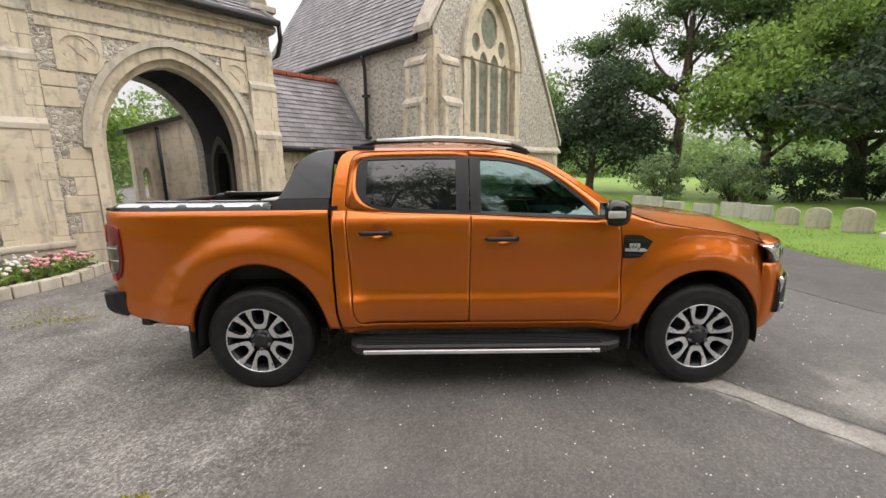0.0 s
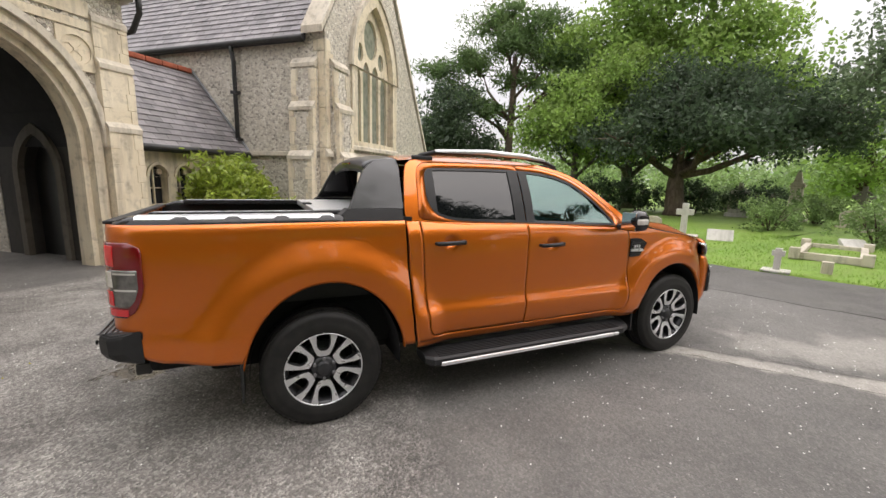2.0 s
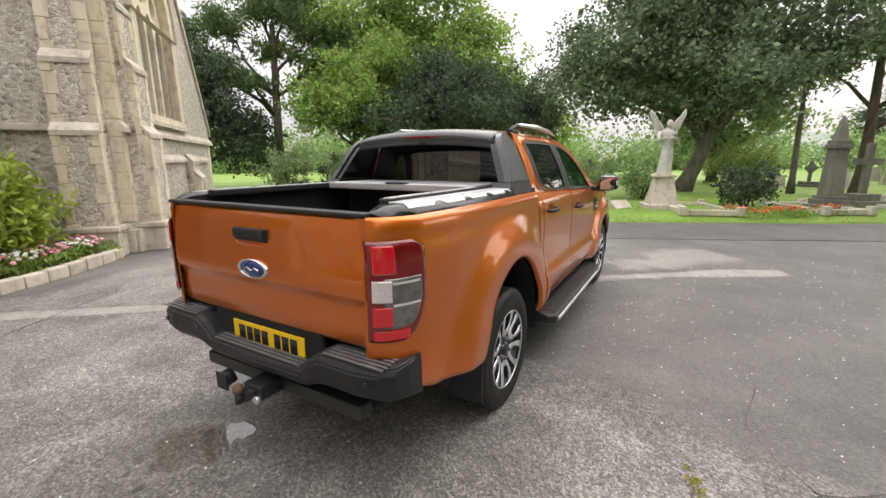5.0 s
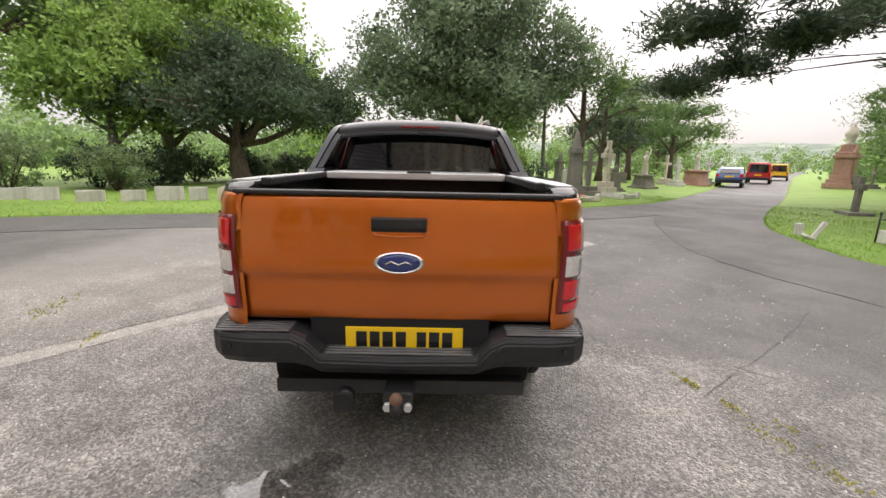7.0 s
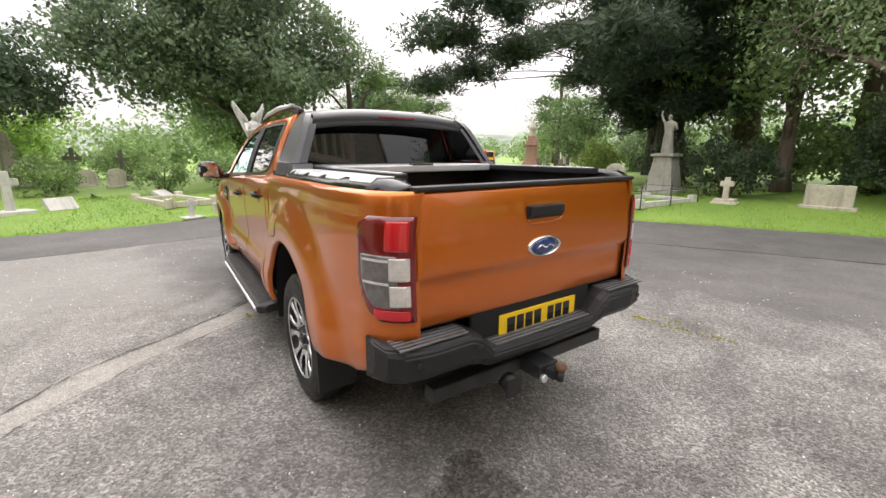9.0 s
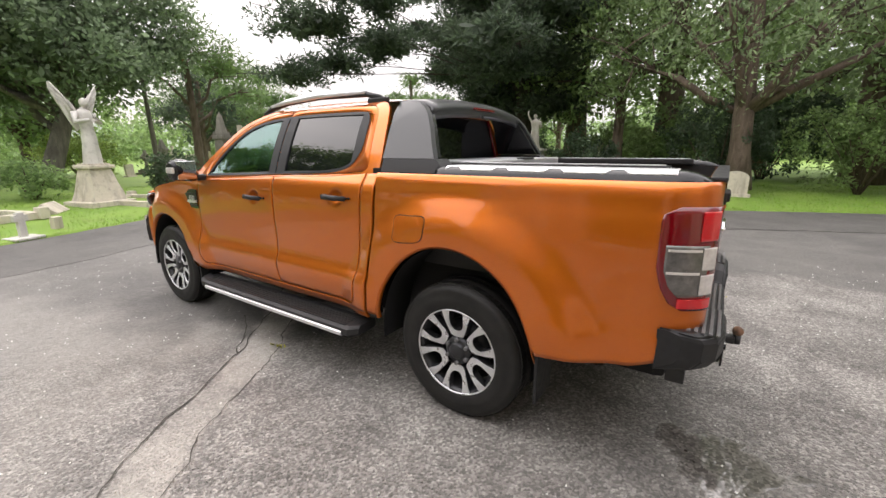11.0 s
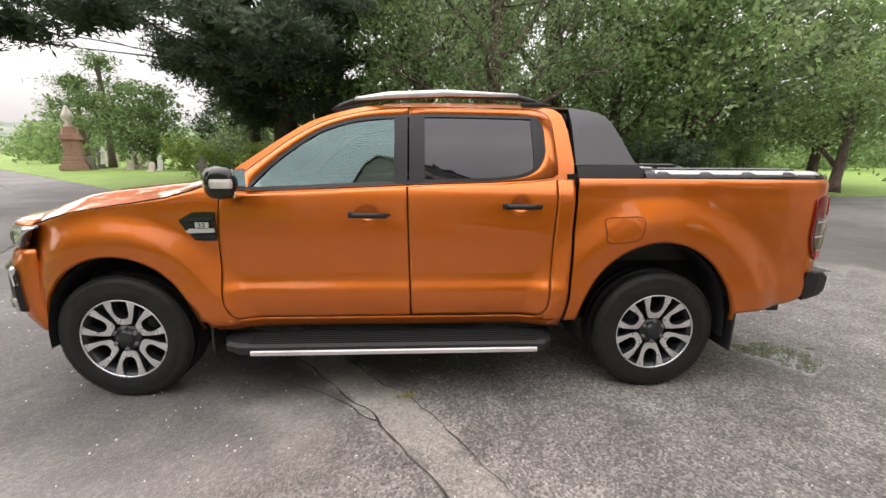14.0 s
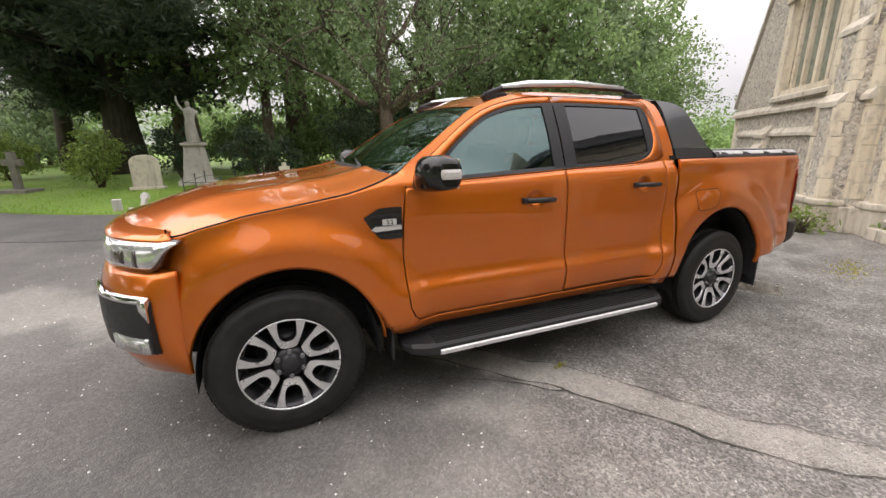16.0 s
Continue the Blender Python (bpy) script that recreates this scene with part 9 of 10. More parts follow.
def pedestal(x, y, h, w0, w1, material, label, face=0.0):
    root = thing("pedestal", label, "pedestal", m=face_pose(x, y, face))
    bm = bmesh.new()
    box(bm, -w0 * 0.66, w0 * 0.66, -w0 * 0.66, w0 * 0.66, 0, 0.14, 0.02)
    part("step", bm, material, root)
    bm = bmesh.new()
    bmesh.ops.create_cone(bm, cap_ends=True, segments=4, radius1=w0 * 0.5 * 1.414, radius2=w1 * 0.5 * 1.414, depth=h - 0.26, matrix=Matrix.Translation((0, 0, 0.14 + (h - 0.26) / 2)) @ Matrix.Rotation(radians(45), 4, "Z"))
    bmesh.ops.subdivide_edges(bm, edges=list(bm.edges), cuts=3, use_grid_fill=True)
    for v in bm.verts:
        v.co += Vector((noise.noise(v.co * 5), noise.noise(v.co * 5 + Vector((9, 0, 0))), 0)) * 0.03
    part("die", bm, material, root)
    bm = bmesh.new()
    box(bm, -w1 * 0.66, w1 * 0.66, -w1 * 0.66, w1 * 0.66, h - 0.12, h - 0.03, 0.03)
    box(bm, -w1 * 0.5, w1 * 0.5, -w1 * 0.5, w1 * 0.5, h - 0.03, h, 0.01)
    part("cap", bm, material, root)
    return root


def statue(x, y, z, h, face, material, label, wings=False, raised=False):
    """A robed stone figure as one mesh."""
    bm = bmesh.new()
    n = 20
    prof = [(0.16, 0.0), (0.165, 0.05), (0.145, 0.25), (0.13, 0.42), (0.115, 0.55), (0.125, 0.66), (0.14, 0.74), (0.12, 0.80), (0.05, 0.835), (0.042, 0.86)]
    slim = 0.74 if wings else 0.9
    rings = []
    for i, (r, t) in enumerate(prof):
        ring = []
        r *= slim
        for k in range(n):
            a = 2 * math.pi * k / n
            fold = 1 + (0.10 * math.sin(a * 7 + t * 5) if t < 0.6 else 0.03 * math.sin(a * 5))
            rx = r * fold * (1.12 if 0.6 < t < 0.82 else 1.0)
            ry = r * fold * (0.72 if t > 0.5 else 0.9)
            ring.append(bm.verts.new((rx * h * math.cos(a) + 0.015 * h * math.sin(t * 4), ry * h * math.sin(a), t * h)))
        rings.append(ring)
    for a, b in zip(rings, rings[1:]):
        for k in range(n):
            bm.faces.new((a[k], a[(k + 1) % n], b[(k + 1) % n], b[k])).smooth = True
    bmesh.ops.create_uvsphere(bm, u_segments=14, v_segments=10, radius=0.062 * h, matrix=Matrix.Translation((0.02 * h, -0.01 * h, 0.925 * h)) @ Matrix.Diagonal((0.88, 0.98, 1.18, 1)))
    if raised:
        tube(bm, [(0.12 * h, 0, 0.77 * h), (0.2 * h, -0.02 * h, 0.86 * h), (0.25 * h, -0.02 * h, 1.0 * h), (0.24 * h, -0.02 * h, 1.1 * h)], [0.04 * h, 0.033 * h, 0.026 * h, 0.02 * h], 8)
        tube(bm, [(-0.12 * h, 0, 0.77 * h), (-0.16 * h, -0.06 * h, 0.62 * h), (-0.04 * h, -0.14 * h, 0.58 * h)], [0.04 * h, 0.035 * h, 0.026 * h], 8)
    else:
        for s in (-1, 1):
            tube(bm, [(s * 0.13 * h, 0, 0.77 * h), (s * 0.17 * h, -0.06 * h, 0.63 * h), (s * 0.03 * h, -0.15 * h, 0.66 * h)], [0.045 * h, 0.038 * h, 0.028 * h], 8)
    if wings:
        for s in (-1, 1):
            # each wing sweeps up and out from the shoulder, with cut feather tips
            out = [(0.03, 0.55), (0.04, 0.80), (0.12, 0.92), (0.22, 1.00), (0.34, 1.09), (0.46, 1.20), (0.47, 1.11), (0.43, 1.02), (0.38, 0.93), (0.32, 0.84), (0.26, 0.74), (0.19, 0.62), (0.11, 0.50)]
            out = [(0.68 * u, v) for u, v in out]
            f, b = [], []
            for px, pz in out:
                yy = 0.09 * h + 0.10 * h * px
                f.append(bm.verts.new((s * px * h, yy, pz * h)))
                b.append(bm.verts.new((s * px * h, yy + 0.035 * h, pz * h)))
            bm.faces.new(f), bm.faces.new(b[::-1])
            for k in range(len(out)):
                bm.faces.new((f[k], b[k], b[(k + 1) % len(out)], f[(k + 1) % len(out)]))
            for q in range(4):
                t0 = out[5 + q]
                tube(bm, [(s * 0.08 * h, 0.085 * h, (0.78 - 0.05 * q) * h), (s * t0[0] * 0.6 * h, 0.10 * h, (0.45 * 0.78 + 0.55 * t0[1]) * h), (s * t0[0] * 0.97 * h, 0.125 * h, t0[1] * h)], [0.016 * h, 0.02 * h, 0.01 * h], 5)
    bmesh.ops.recalc_face_normals(bm, faces=bm.faces)
    ob = add_mesh("statue", bm, material)
    ob.matrix_world = pose(x, y, z, 0, 0, face)
    return tagged(ob, label, "statue")


# the row of low stones on the east lawn
for x, y, w, h, top in ((7.2, 11.8, 0.62, 0.36, "flat"), (7.25, 11.0, 0.62, 0.40, "flat"), (7.3, 9.75, 0.66, 0.34, "flat"), (7.72, 8.85, 0.60, 0.34, "flat"), (8.05, 8.0, 0.74, 0.44, "flat"), (8.25, 7.25, 0.5, 0.42, "flat"), (8.3, 6.45, 0.46, 0.46, "round"), (8.5, 5.85, 0.46, 0.50, "round"), (8.75, 5.15, 0.50, 0.56, "round")):
    headstone(x, y, w, h, -58 + rnd(-6, 6), STONE_GREY if top == "round" else STONE_PALE, "low pale headstone in the mown grass" if top == "flat" else "grey round-topped headstone in the grass", top, rnd(-4, 4), base=False, group="row of low headstones")
cross(8.95, 4.3, 0.98, -60, STONE_PALE, "pale stone cross on a block base", 1)
headstone(9.25, 3.45, 0.60, 0.36, -55, STONE_PALE, "pale slab leaning back on the lawn", "flat", -38, False)
cross(7.0, 0.95, 0.46, -70, STONE_PALE, "small pale cross in the lawn", 1)
headstone(7.5, 0.4, 0.16, 0.26, -60, STONE_GREY, "small grey marker stone in the grass", "flat", 3, False)
headstone(9.6, -0.2, 0.75, 0.34, -30, STONE_GREY, "broken grey slab leaning in the grass", "flat", -50, False)
headstone(11.0, 1.3, 0.5, 0.4, -40, STONE_PALE, "toppled pale stone on the lawn", "flat", -60, False)

pedestal(10.35, -1.15, 1.05, 0.80, 0.46, STONE_GREY, "rough tapering stone pedestal with inscription panel", -75)
statue(10.35, -1.15, ground_z(10.35, -1.15) - 0.03 + 1.05, 1.55, -75, STONE_PALE, "weathered winged angel statue on a rough pedestal", wings=True)
pedestal(3.4, -12.5, 1.32, 0.84, 0.56, STONE_STATUE, "grey tapering stone pedestal with moulded cap", 185)
statue(3.4, -12.5, ground_z(3.4, -12.5) - 0.03 + 1.32, 1.22, 5, STONE_STATUE, "grey robed statue with one raised arm", raised=True)
# monuments along the drive
obelisk(12.1, -5.4, 2.65, STONE_DARK, "dark weathered column monument with cap", 0.28, "blunt")
cross(13.3, -6.4, 1.9, -60, STONE_DARK, "dark stone cross on stepped base", 2)
cross(15.2, -7.9, 2.4, -50, STONE_GREY, "tall grey stone cross on stepped base", 2, True)
obelisk(16.3, -8.8, 1.4, STONE_DARK, "dark stone monument with draped urn", 0.26, "urn")
pedestal(19.4, -11.7, 0.8, 0.9, 0.7, STONE_DARK, "dark block pedestal beside the drive", -60)
statue(19.4, -11.7, ground_z(19.4, -11.7) - 0.03 + 0.8, 1.3, -60, STONE_GREY, "grey stone figure on a dark block", raised=True)
tall_monument(24.0, -27.5, 30)
headstone(4.6, -11.6, 0.74, 1.0, 172, STONE_GREY, "grey round-topped headstone beside a bush", "round", 2)
cross(7.8, -12.5, 1.15, 160, STONE_DARK, "dark rough cross against a bush", 1)
cross(0.9, -11.0, 0.72, 190, STONE_GREY, "small grey cross on two steps", 2)
headstone(-1.0, -11.8, 0.90, 0.60, 184, STONE_GREY, "broad grey headstone before the hedge", "flat", 4)
headstone(-2.9, -11.6, 0.66, 0.72, 182, STONE_GREY, "grey round-topped headstone before the hedge", "round", -3)
headstone(4.5, -8.05, 0.16, 0.28, 175, STONE_PALE, "small pale post at the lawn edge", "flat", 5, False)
for x, y, h, m_, lab in ((22.7, -15.4, 1.9, STONE_PALE, "pale stone cross beside the drive"), (23.6, -16.0, 1.7, STONE_PALE, "pale stone cross beside the drive"), (27.1, -20.2, 2.1, STONE_PALE, "tall pale cross far down the drive"), (24.4, -15.6, 2.0, STONE_GREY, "grey stone cross beside the drive")):
    cross(x, y, h, -60, m_, lab, 2)
pedestal(25.4, -18.3, 1.1, 1.2, 1.0, STONE_PINK, "broad pink granite pedestal beside the drive", -60)
statue(25.4, -18.3, ground_z(25.4, -18.3) - 0.03 + 1.1, 1.3, -60, STONE_PALE, "pale robed figure on a pink block", raised=True)
cross(4.05, -7.95, 0.42, 150, STONE_PALE, "small broken pale cross at the lawn edge", 1, lean=-24)
random.seed(21)
for k in range(46):
    if k < 20:
        t = rnd(0, 1)
        x, y = 19 + 24 * t, -9.2 - 17.0 * t + rnd(0.5, 7.0)
        fc = -60
    elif k < 36:
        x, y = rnd(9, 30), 0.0
        y = -16.5 - (x - 9) * 0.62 - rnd(2.0, 9.0)
        fc = 160
    else:
        x, y = rnd(14, 24), rnd(2, 12)
        fc = -70
    m_ = random.choice((STONE_GREY, STONE_PALE, STONE_DARK, STONE_GREY))
    if k % 3 == 0:
        cross(x, y, rnd(0.9, 1.7), fc + rnd(-15, 15), m_, "stone cross among far graves", 2, k % 2 == 0)
    elif k % 7 == 1:
        obelisk(x, y, rnd(1.6, 2.4), m_, "stone monument among far graves", 0.3, "blunt")
    else:
        headstone(x, y, rnd(0.5, 0.75), rnd(0.6, 1.05), fc + rnd(-15, 15), m_, "weathered headstone among far graves", random.choice(("round", "shoulder", "flat")), rnd(-6, 6))


def grave_kerb(x, y, l, w, face, material, label):
    root = thing("grave_kerb", label, "grave", group="kerbed graves", m=face_pose(x, y, face))
    for x0, x1, y0, y1 in ((-w / 2, w / 2, -l / 2, -l / 2 + 0.12), (-w / 2, w / 2, l / 2 - 0.12, l / 2), (-w / 2, -w / 2 + 0.12, -l / 2 + 0.12, l / 2 - 0.12), (w / 2 - 0.12, w / 2, -l / 2 + 0.12, l / 2 - 0.12)):
        bm = bmesh.new()
        box(bm, x0, x1, y0, y1, 0, 0.15, 0.015)
        part("kerb", bm, material, root)
    for sx in (-1, 1):
        for sy in (-1, 1):
            bm = bmesh.new()
            box(bm, sx * w / 2 - 0.09, sx * w / 2 + 0.09, sy * l / 2 - 0.09, sy * l / 2 + 0.09, 0, 0.24, 0.02)
            part("post", bm, material, root)
    return root


for x, y, l, w, f, m_ in ((2.38, -9.62, 2.25, 1.4, -5, STONE_PALE), (10.2, -2.0, 2.4, 1.4, -70, STONE_GREY), (11.8, -5.0, 2.2, 1.2, -60, STONE_GREY), (13.4, -7.2, 2.2, 1.2, -50, STONE_PALE), (9.6, 1.2, 2.2, 1.1, -70, STONE_GREY)):
    grave_kerb(x, y, l, w, f, m_, "stone kerb round a grassy grave")


def grave_railing(x, y, l, w, face):
    """A low iron railing: thin posts with one rod from post to post."""
    root = thing("grave_railing", "low rusty iron railing round a kerbed grave", "railing", m=face_pose(x, y, face))
    ring = [(-w / 2, -l / 2), (0, -l / 2), (w / 2, -l / 2), (w / 2, 0), (w / 2, l / 2), (0, l / 2), (-w / 2, l / 2), (-w / 2, 0)]
    for k, (px, py) in enumerate(ring):
        bm = bmesh.new()
        cyl(bm, (px, py, 0.0), (px, py, 0.52), 0.014, n=8)
        lathe(bm, [(0.001, 0.585), (0.02, 0.555), (0.022, 0.535), (0.014, 0.52)], 8, Matrix.Translation((px, py, 0)))
        part("post", bm, IRON, root)
        qx, qy = ring[(k + 1) % 8]
        bm = bmesh.new()
        tube(bm, [(px, py, 0.44), ((px + qx) / 2, (py + qy) / 2, 0.43), (qx, qy, 0.44)], 0.008, 6)
        part("rod", bm, IRON, root)
    return root


grave_railing(2.38, -9.62, 2.45, 1.6, -5)


def flowers(x, y, r, n, color, label, h=0.22, seed=1, z=None):
    """A clump of leaves and small round flowers."""
    z = ground_z(x, y) if z is None else z
    root = thing("flowers", label, "flowers", group="flower clumps", m=pose(x, y, z))
    rng = np.random.default_rng(seed)
    c = rng.normal(size=(max(8, n // 2), 3)) * np.array([r * 0.5, r * 0.5, 0.02]) + np.array([0, 0, h * 0.45])
    leaf_mesh("foliage", c, 0.07, 16, 0.10, 0.35, LEAF_BRIGHT, root, 0.8, 0.8, seed=seed, kind="")
    bm = bmesh.new()
    for k in range(n):
        p = Vector((rng.normal() * r * 0.5, rng.normal() * r * 0.5, h * rng.uniform(0.75, 1.2)))
        bmesh.ops.create_icosphere(bm, subdivisions=1, radius=rng.uniform(0.022, 0.04), matrix=Matrix.Translation(p) @ Matrix.Diagonal((1, 1, 0.7, 1)))
    tagged(part("bloom", bm, color, root), kind="stuff")
    return root


PINK = varied("pink_petals", (0.70, 0.22, 0.28), (0.85, 0.50, 0.52), 9, 0.7)
WHITE_PETAL = varied("white_petals", (0.75, 0.72, 0.66), (0.85, 0.80, 0.75), 9, 0.7)
ORANGE_PETAL = varied("orange_red_petals", (0.72, 0.10, 0.02), (0.80, 0.20, 0.05), 9, 0.7)
for k, (x, y) in enumerate(((9.2, -3.4), (9.7, -3.9), (10.0, -4.3), (9.5, -3.0), (10.9, -5.2))):
    flowers(x, y, 0.32, 22, ORANGE_PETAL, "orange-red flowers on a grave", 0.24, 60 + k)


# ---------- flower beds before the ranges ----------
SOIL = varied("dark_soil", (0.045, 0.032, 0.022), (0.075, 0.055, 0.04), 6, 0.95, fine=80, bump=0.8, dist=0.02)


def flower_bed(s):
    line = smooth_line([(s * 1.55, -0.35), (s * 1.95, -0.80), (s * 2.65, -1.18), (s * 3.5, -1.45), (s * 4.35, -1.60)], 6)
    poly = line + [(s * 4.6, -1.2), (s * 4.72, 0.24), (s * 1.62, 0.24)]
    root = thing("flower_bed", "flower bed with stone kerb before the low range", "flower bed", group="flower beds", m=CH)
    bm = bmesh.new()
    vs = [bm.verts.new((x, y, 0.10)) for x, y in poly]
    es = [bm.edges.new((vs[i], vs[(i + 1) % len(vs)])) for i in range(len(vs))]
    bmesh.ops.triangle_fill(bm, use_beauty=True, edges=es)
    bmesh.ops.recalc_face_normals(bm, faces=bm.faces)
    if sum(f.normal.z for f in bm.faces) < 0:
        bmesh.ops.reverse_faces(bm, faces=bm.faces)
    part("soil", bm, SOIL, root)
    for k in range(0, len(line) - 2, 2):
        a, b = Vector((*line[k], 0)), Vector((*line[k + 2], 0))
        d = b - a
        bm = bmesh.new()
        m = Matrix.Translation((a + b) / 2) @ Matrix.Rotation(math.atan2(d.y, d.x), 4, "Z")
        box(bm, -d.length / 2 + 0.006, d.length / 2 - 0.006, -0.07, 0.07, 0, 0.17 + rnd(-0.01, 0.012), 0.02, m)
        part("kerb_stone", bm, STONE_GREY, root)
    return root


flower_bed(1)
flower_bed(-1)
k = 0
for s in (1, -1):
    for u, b in ((1.95, -0.45), (2.3, -0.72), (2.7, -0.85), (3.1, -0.95), (3.45, -1.1), (2.5, -0.3), (3.9, -1.2), (3.0, -0.35), (4.2, -1.3), (2.05, -0.1)):
        p = CH @ Vector((s * u, b, 0))
        flowers(p.x, p.y, 0.22, 26, PINK if k % 3 else WHITE_PETAL, "pink bedding flowers behind the kerb" if k % 3 else "white bedding flowers behind the kerb", 0.26, 100 + k, 0.10)
        k += 1
for k, (u, b) in enumerate(((-5.3, -2.25), (-6.0, -2.15), (-4.6, -2.35), (6.2, -2.2), (8.3, -2.2), (5.6, -2.3))):
    p = CH @ Vector((u, b, 0))
    bush(p.x, p.y, 0.0, 0.30, 0.30, 0.38, LEAF_LIME, "low green weeds at the foot of the chapel", 300 + k, name="weeds", size=0.10, per=16, dens=2.4, group="weeds by the wall", aspect=0.3)

# ---------- benches ----------
TEAK = varied("silvered_teak", (0.42, 0.38, 0.30), (0.55, 0.50, 0.41), 4, 0.8, fine=120, bump=0.25, dist=0.003)


def bench(m, label):
    root = thing("bench", label, "bench", group="garden benches", m=m)
    L = 1.5

    def bar(name, x0, x1, y0, y1, z0, z1, tilt=0.0):
        bm = bmesh.new()
        box(bm, x0, x1, y0, y1, z0, z1, 0.006)
        if tilt:
            bmesh.ops.transform(bm, matrix=Matrix.Translation((0, 0.22, 0.42)) @ Matrix.Rotation(radians(tilt), 4, "X") @ Matrix.Translation((0, -0.22, -0.42)), verts=bm.verts)
        part(name, bm, TEAK, root)
    for x in (-L / 2, L / 2 - 0.06):
        bar("leg", x, x + 0.06, -0.26, -0.20, 0, 0.62)
        bar("leg", x, x + 0.06, 0.20, 0.26, 0, 0.43)
        bar("back_post", x, x + 0.06, 0.20, 0.25, 0.40, 0.90, -10)
        bar("armrest", x - 0.01, x + 0.07, -0.30, 0.27, 0.62, 0.655)
        bar("side_rail", x + 0.01, x + 0.05, -0.2, 0.2, 0.34, 0.40)
    for k in range(5):
        bar("seat_slat", -L / 2 + 0.04, L / 2 - 0.04, -0.26 + 0.10 * k, -0.18 + 0.10 * k, 0.40, 0.425)
    bar("top_rail", -L / 2, L / 2, 0.20, 0.24, 0.84, 0.90, -10)
    bar("lower_rail", -L / 2, L / 2, 0.20, 0.24, 0.50, 0.55, -10)
    for k in range(12):
        x = -L / 2 + 0.11 + k * (L - 0.2) / 11.5
        bar("back_slat", x, x + 0.05, 0.21, 0.23, 0.54, 0.85, -10)
    bar("front_rail", -L / 2 + 0.05, L / 2 - 0.05, -0.25, -0.22, 0.34, 0.40)
    return root


b1 = bench(CH @ pose(7.1, -2.42, 0), "silvered wooden bench against the flint gable")
copy_thing(b1, CH @ pose(-7.5, -2.42, 0))


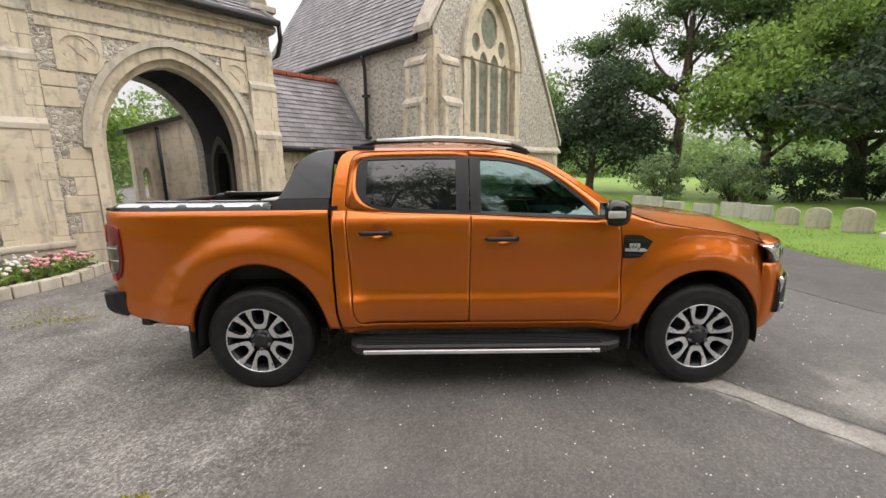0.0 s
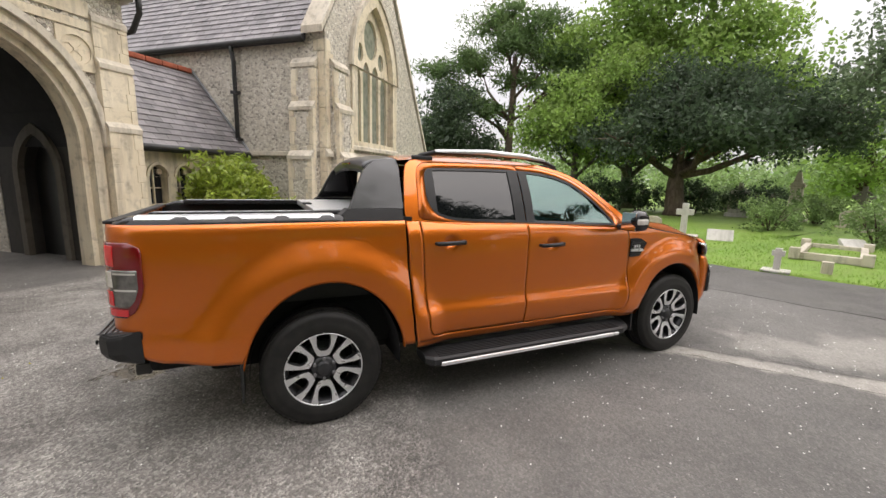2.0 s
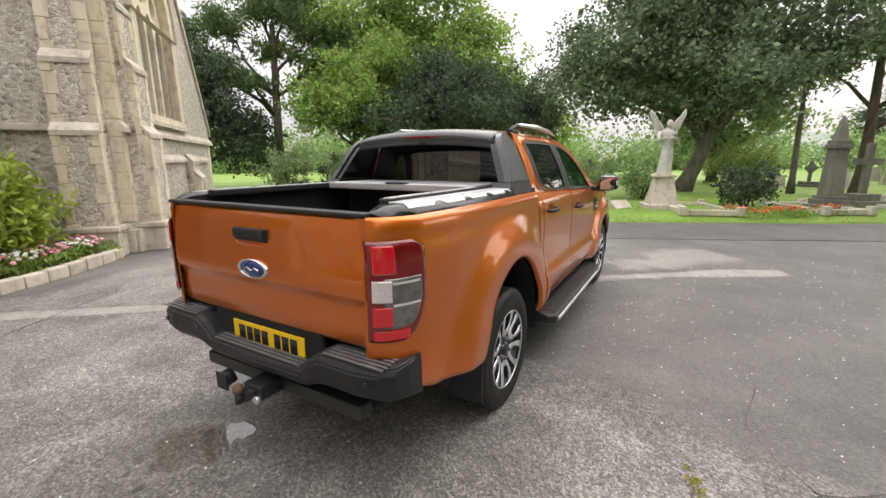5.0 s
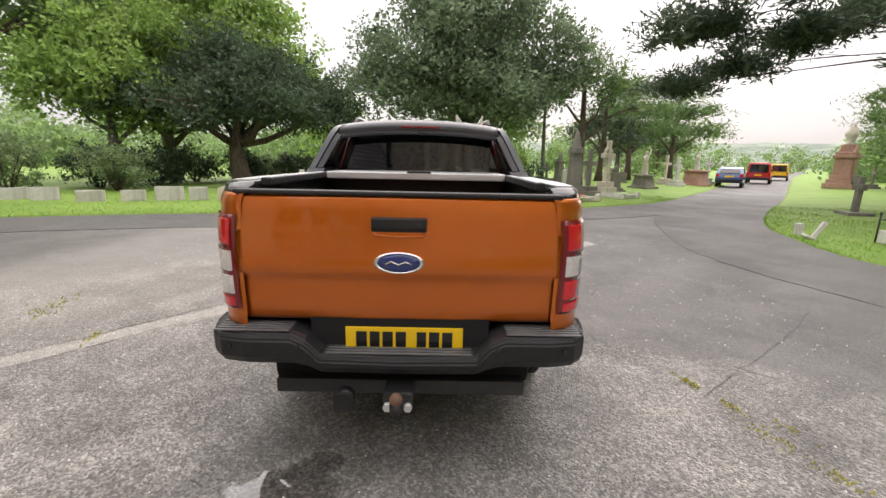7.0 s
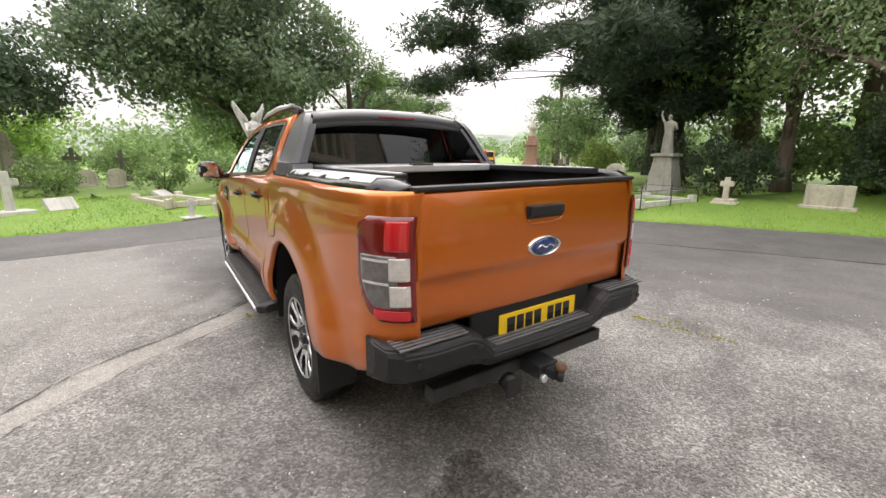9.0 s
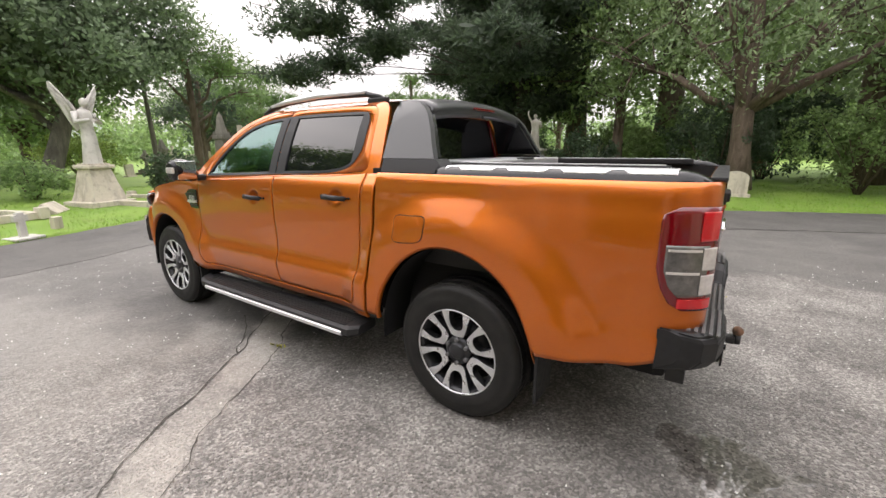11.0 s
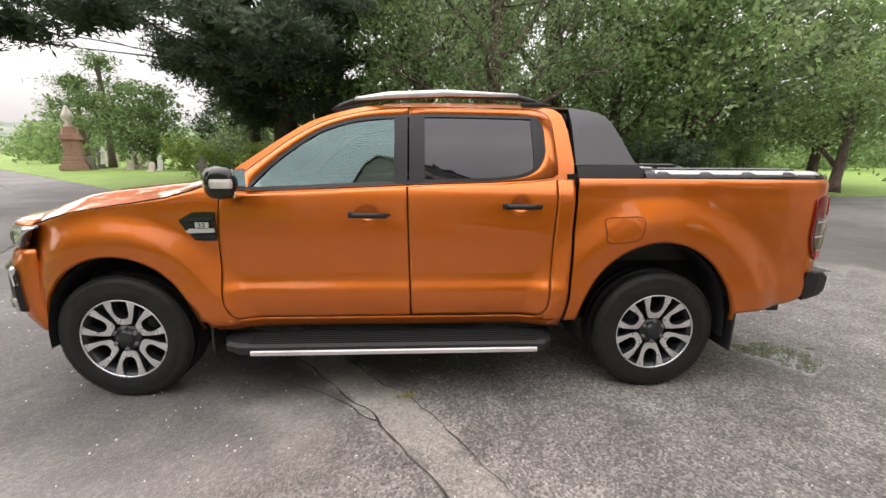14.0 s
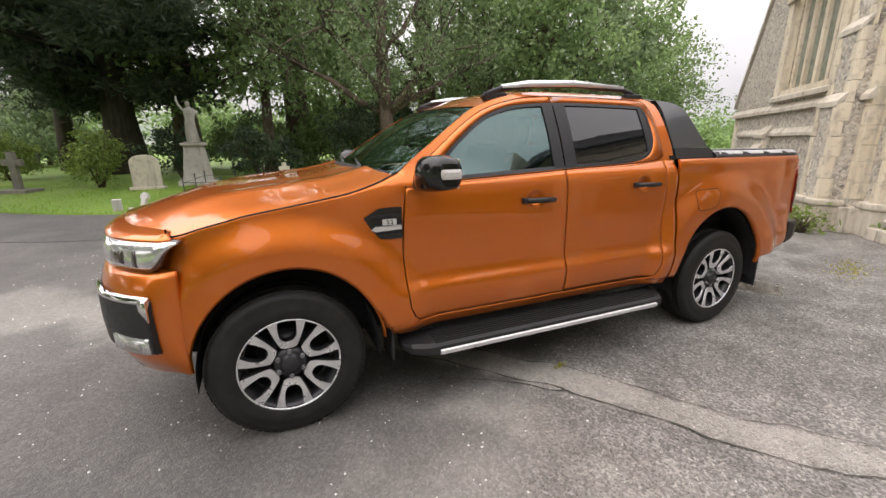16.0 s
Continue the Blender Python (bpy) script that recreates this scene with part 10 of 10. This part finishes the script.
# ---------- parked vehicles down the drive ----------
def car(x, y, yaw, color, label, L=4.2, W=1.75, H=1.5, van=False, name="car"):
    root = thing(name, label, "van" if van else "car", group="vehicles parked on the drive", m=pose(x, y, 0.01, 0, 0, yaw))
    paint = mat(name + "_paint", color, 0.3, 0.0, Coat_Weight=1.0)
    if van:
        prof = [(-L / 2, 0.35), (L / 2, 0.35), (L / 2, 0.85), (L / 2 - 0.55, 1.05), (L / 2 - 1.1, H - 0.12), (L / 2 - 1.4, H), (-L / 2 + 0.08, H), (-L / 2, H - 0.15)]
    else:
        prof = [(-L / 2, 0.32), (L / 2, 0.32), (L / 2 + 0.02, 0.65), (L / 2 - 0.25, 0.82), (L / 2 - 1.15, 0.95), (L / 2 - 1.85, H - 0.05), (-0.2, H), (-L / 2 + 0.55, H - 0.08), (-L / 2 + 0.08, 0.98), (-L / 2 - 0.02, 0.7)]
    bm = bmesh.new()
    prism(bm, prof, W, Matrix.Translation((0, -W / 2, 0)), bevel=0.06)
    for v in bm.verts:
        if v.co.z > 0.98:
            v.co.y *= 1 - 0.16 * min(1.0, (v.co.z - 0.98) / 0.5)
    body = part("body", bm, paint, root, smooth=False)
    bm = bmesh.new()
    zt = H - 0.14
    xr = -L / 2 + (0.02 if van else 0.3)
    vs = [(xr - (0.03 if van else 0.22), -W * 0.38, 1.02), (xr - (0.03 if van else 0.22), W * 0.38, 1.02), (xr - 0.02 + (0 if van else 0.06), W * 0.34, zt), (xr - 0.02 + (0 if van else 0.06), -W * 0.34, zt)]
    a = [bm.verts.new(v) for v in vs]
    b = [bm.verts.new((v[0] - 0.03, v[1], v[2])) for v in vs]
    bm.faces.new(b)
    for k in range(4):
        bm.faces.new((a[k], b[k], b[(k + 1) % 4], a[(k + 1) % 4]))
    part("rear_window", bm, PRIVACY, root)
    for s in (-1, 1):
        bm = bmesh.new()
        x0, x1 = (L / 2 - 1.7, L / 2 - 0.85) if van else (-L / 2 + 0.55, L / 2 - 1.35)
        pts = [(x0, 0.98), (x1, 0.98), (x1 - 0.5, zt), (x0 + 0.15, zt)]
        f = [bm.verts.new((px, s * (W / 2 * (1 - 0.16 * max(0, (pz - 0.98) / 0.5)) + 0.006), pz)) for px, pz in pts]
        bm.faces.new(f)
        part("side_window", bm, PRIVACY, root)
        bm = bmesh.new()
        box(bm, -L / 2 - 0.03, -L / 2 + 0.06, s * W * 0.42 - 0.09, s * W * 0.42 + 0.09, 0.72, 0.95, 0.02)
        part("rear_lamp", bm, LENS_BRIGHT, root)
        for xw in (-L / 2 + 0.75, L / 2 - 0.8):
            bm = bmesh.new()
            cyl(bm, (xw, s * (W / 2 - 0.19), 0.31), (xw, s * (W / 2 + 0.01), 0.31), 0.31, n=20)
            w = part("wheel", bm, RUBBER, root)
            bm = bmesh.new()
            cyl(bm, (xw, s * (W / 2 - 0.01), 0.31), (xw, s * (W / 2 + 0.02), 0.31), 0.19, n=16)
            part("rim", bm, ALU, w)
    bm = bmesh.new()
    box(bm, -L / 2 - 0.06, -L / 2 + 0.1, -W / 2 + 0.05, W / 2 - 0.05, 0.34, 0.58, 0.04)
    part("bumper", bm, TRIM, root)
    bm = bmesh.new()
    box(bm, -L / 2 - 0.035, -L / 2 - 0.025, -0.26, 0.26, 0.72, 0.83)
    part("number_plate", bm, YELLOW, root)
    return root


car(26.5, -21.6, -38, (0.02, 0.06, 0.22), "blue hatchback parked at the drive's edge", 3.8, 1.65, 1.42, name="car")
car(34.0, -29.4, -40, (0.55, 0.012, 0.012), "red van parked on the drive", 4.6, 1.85, 1.85, True, name="van")
car(44.0, -39.2, -40, (0.75, 0.42, 0.02), "yellow van parked on the drive", 4.6, 1.85, 1.85, True, name="van")
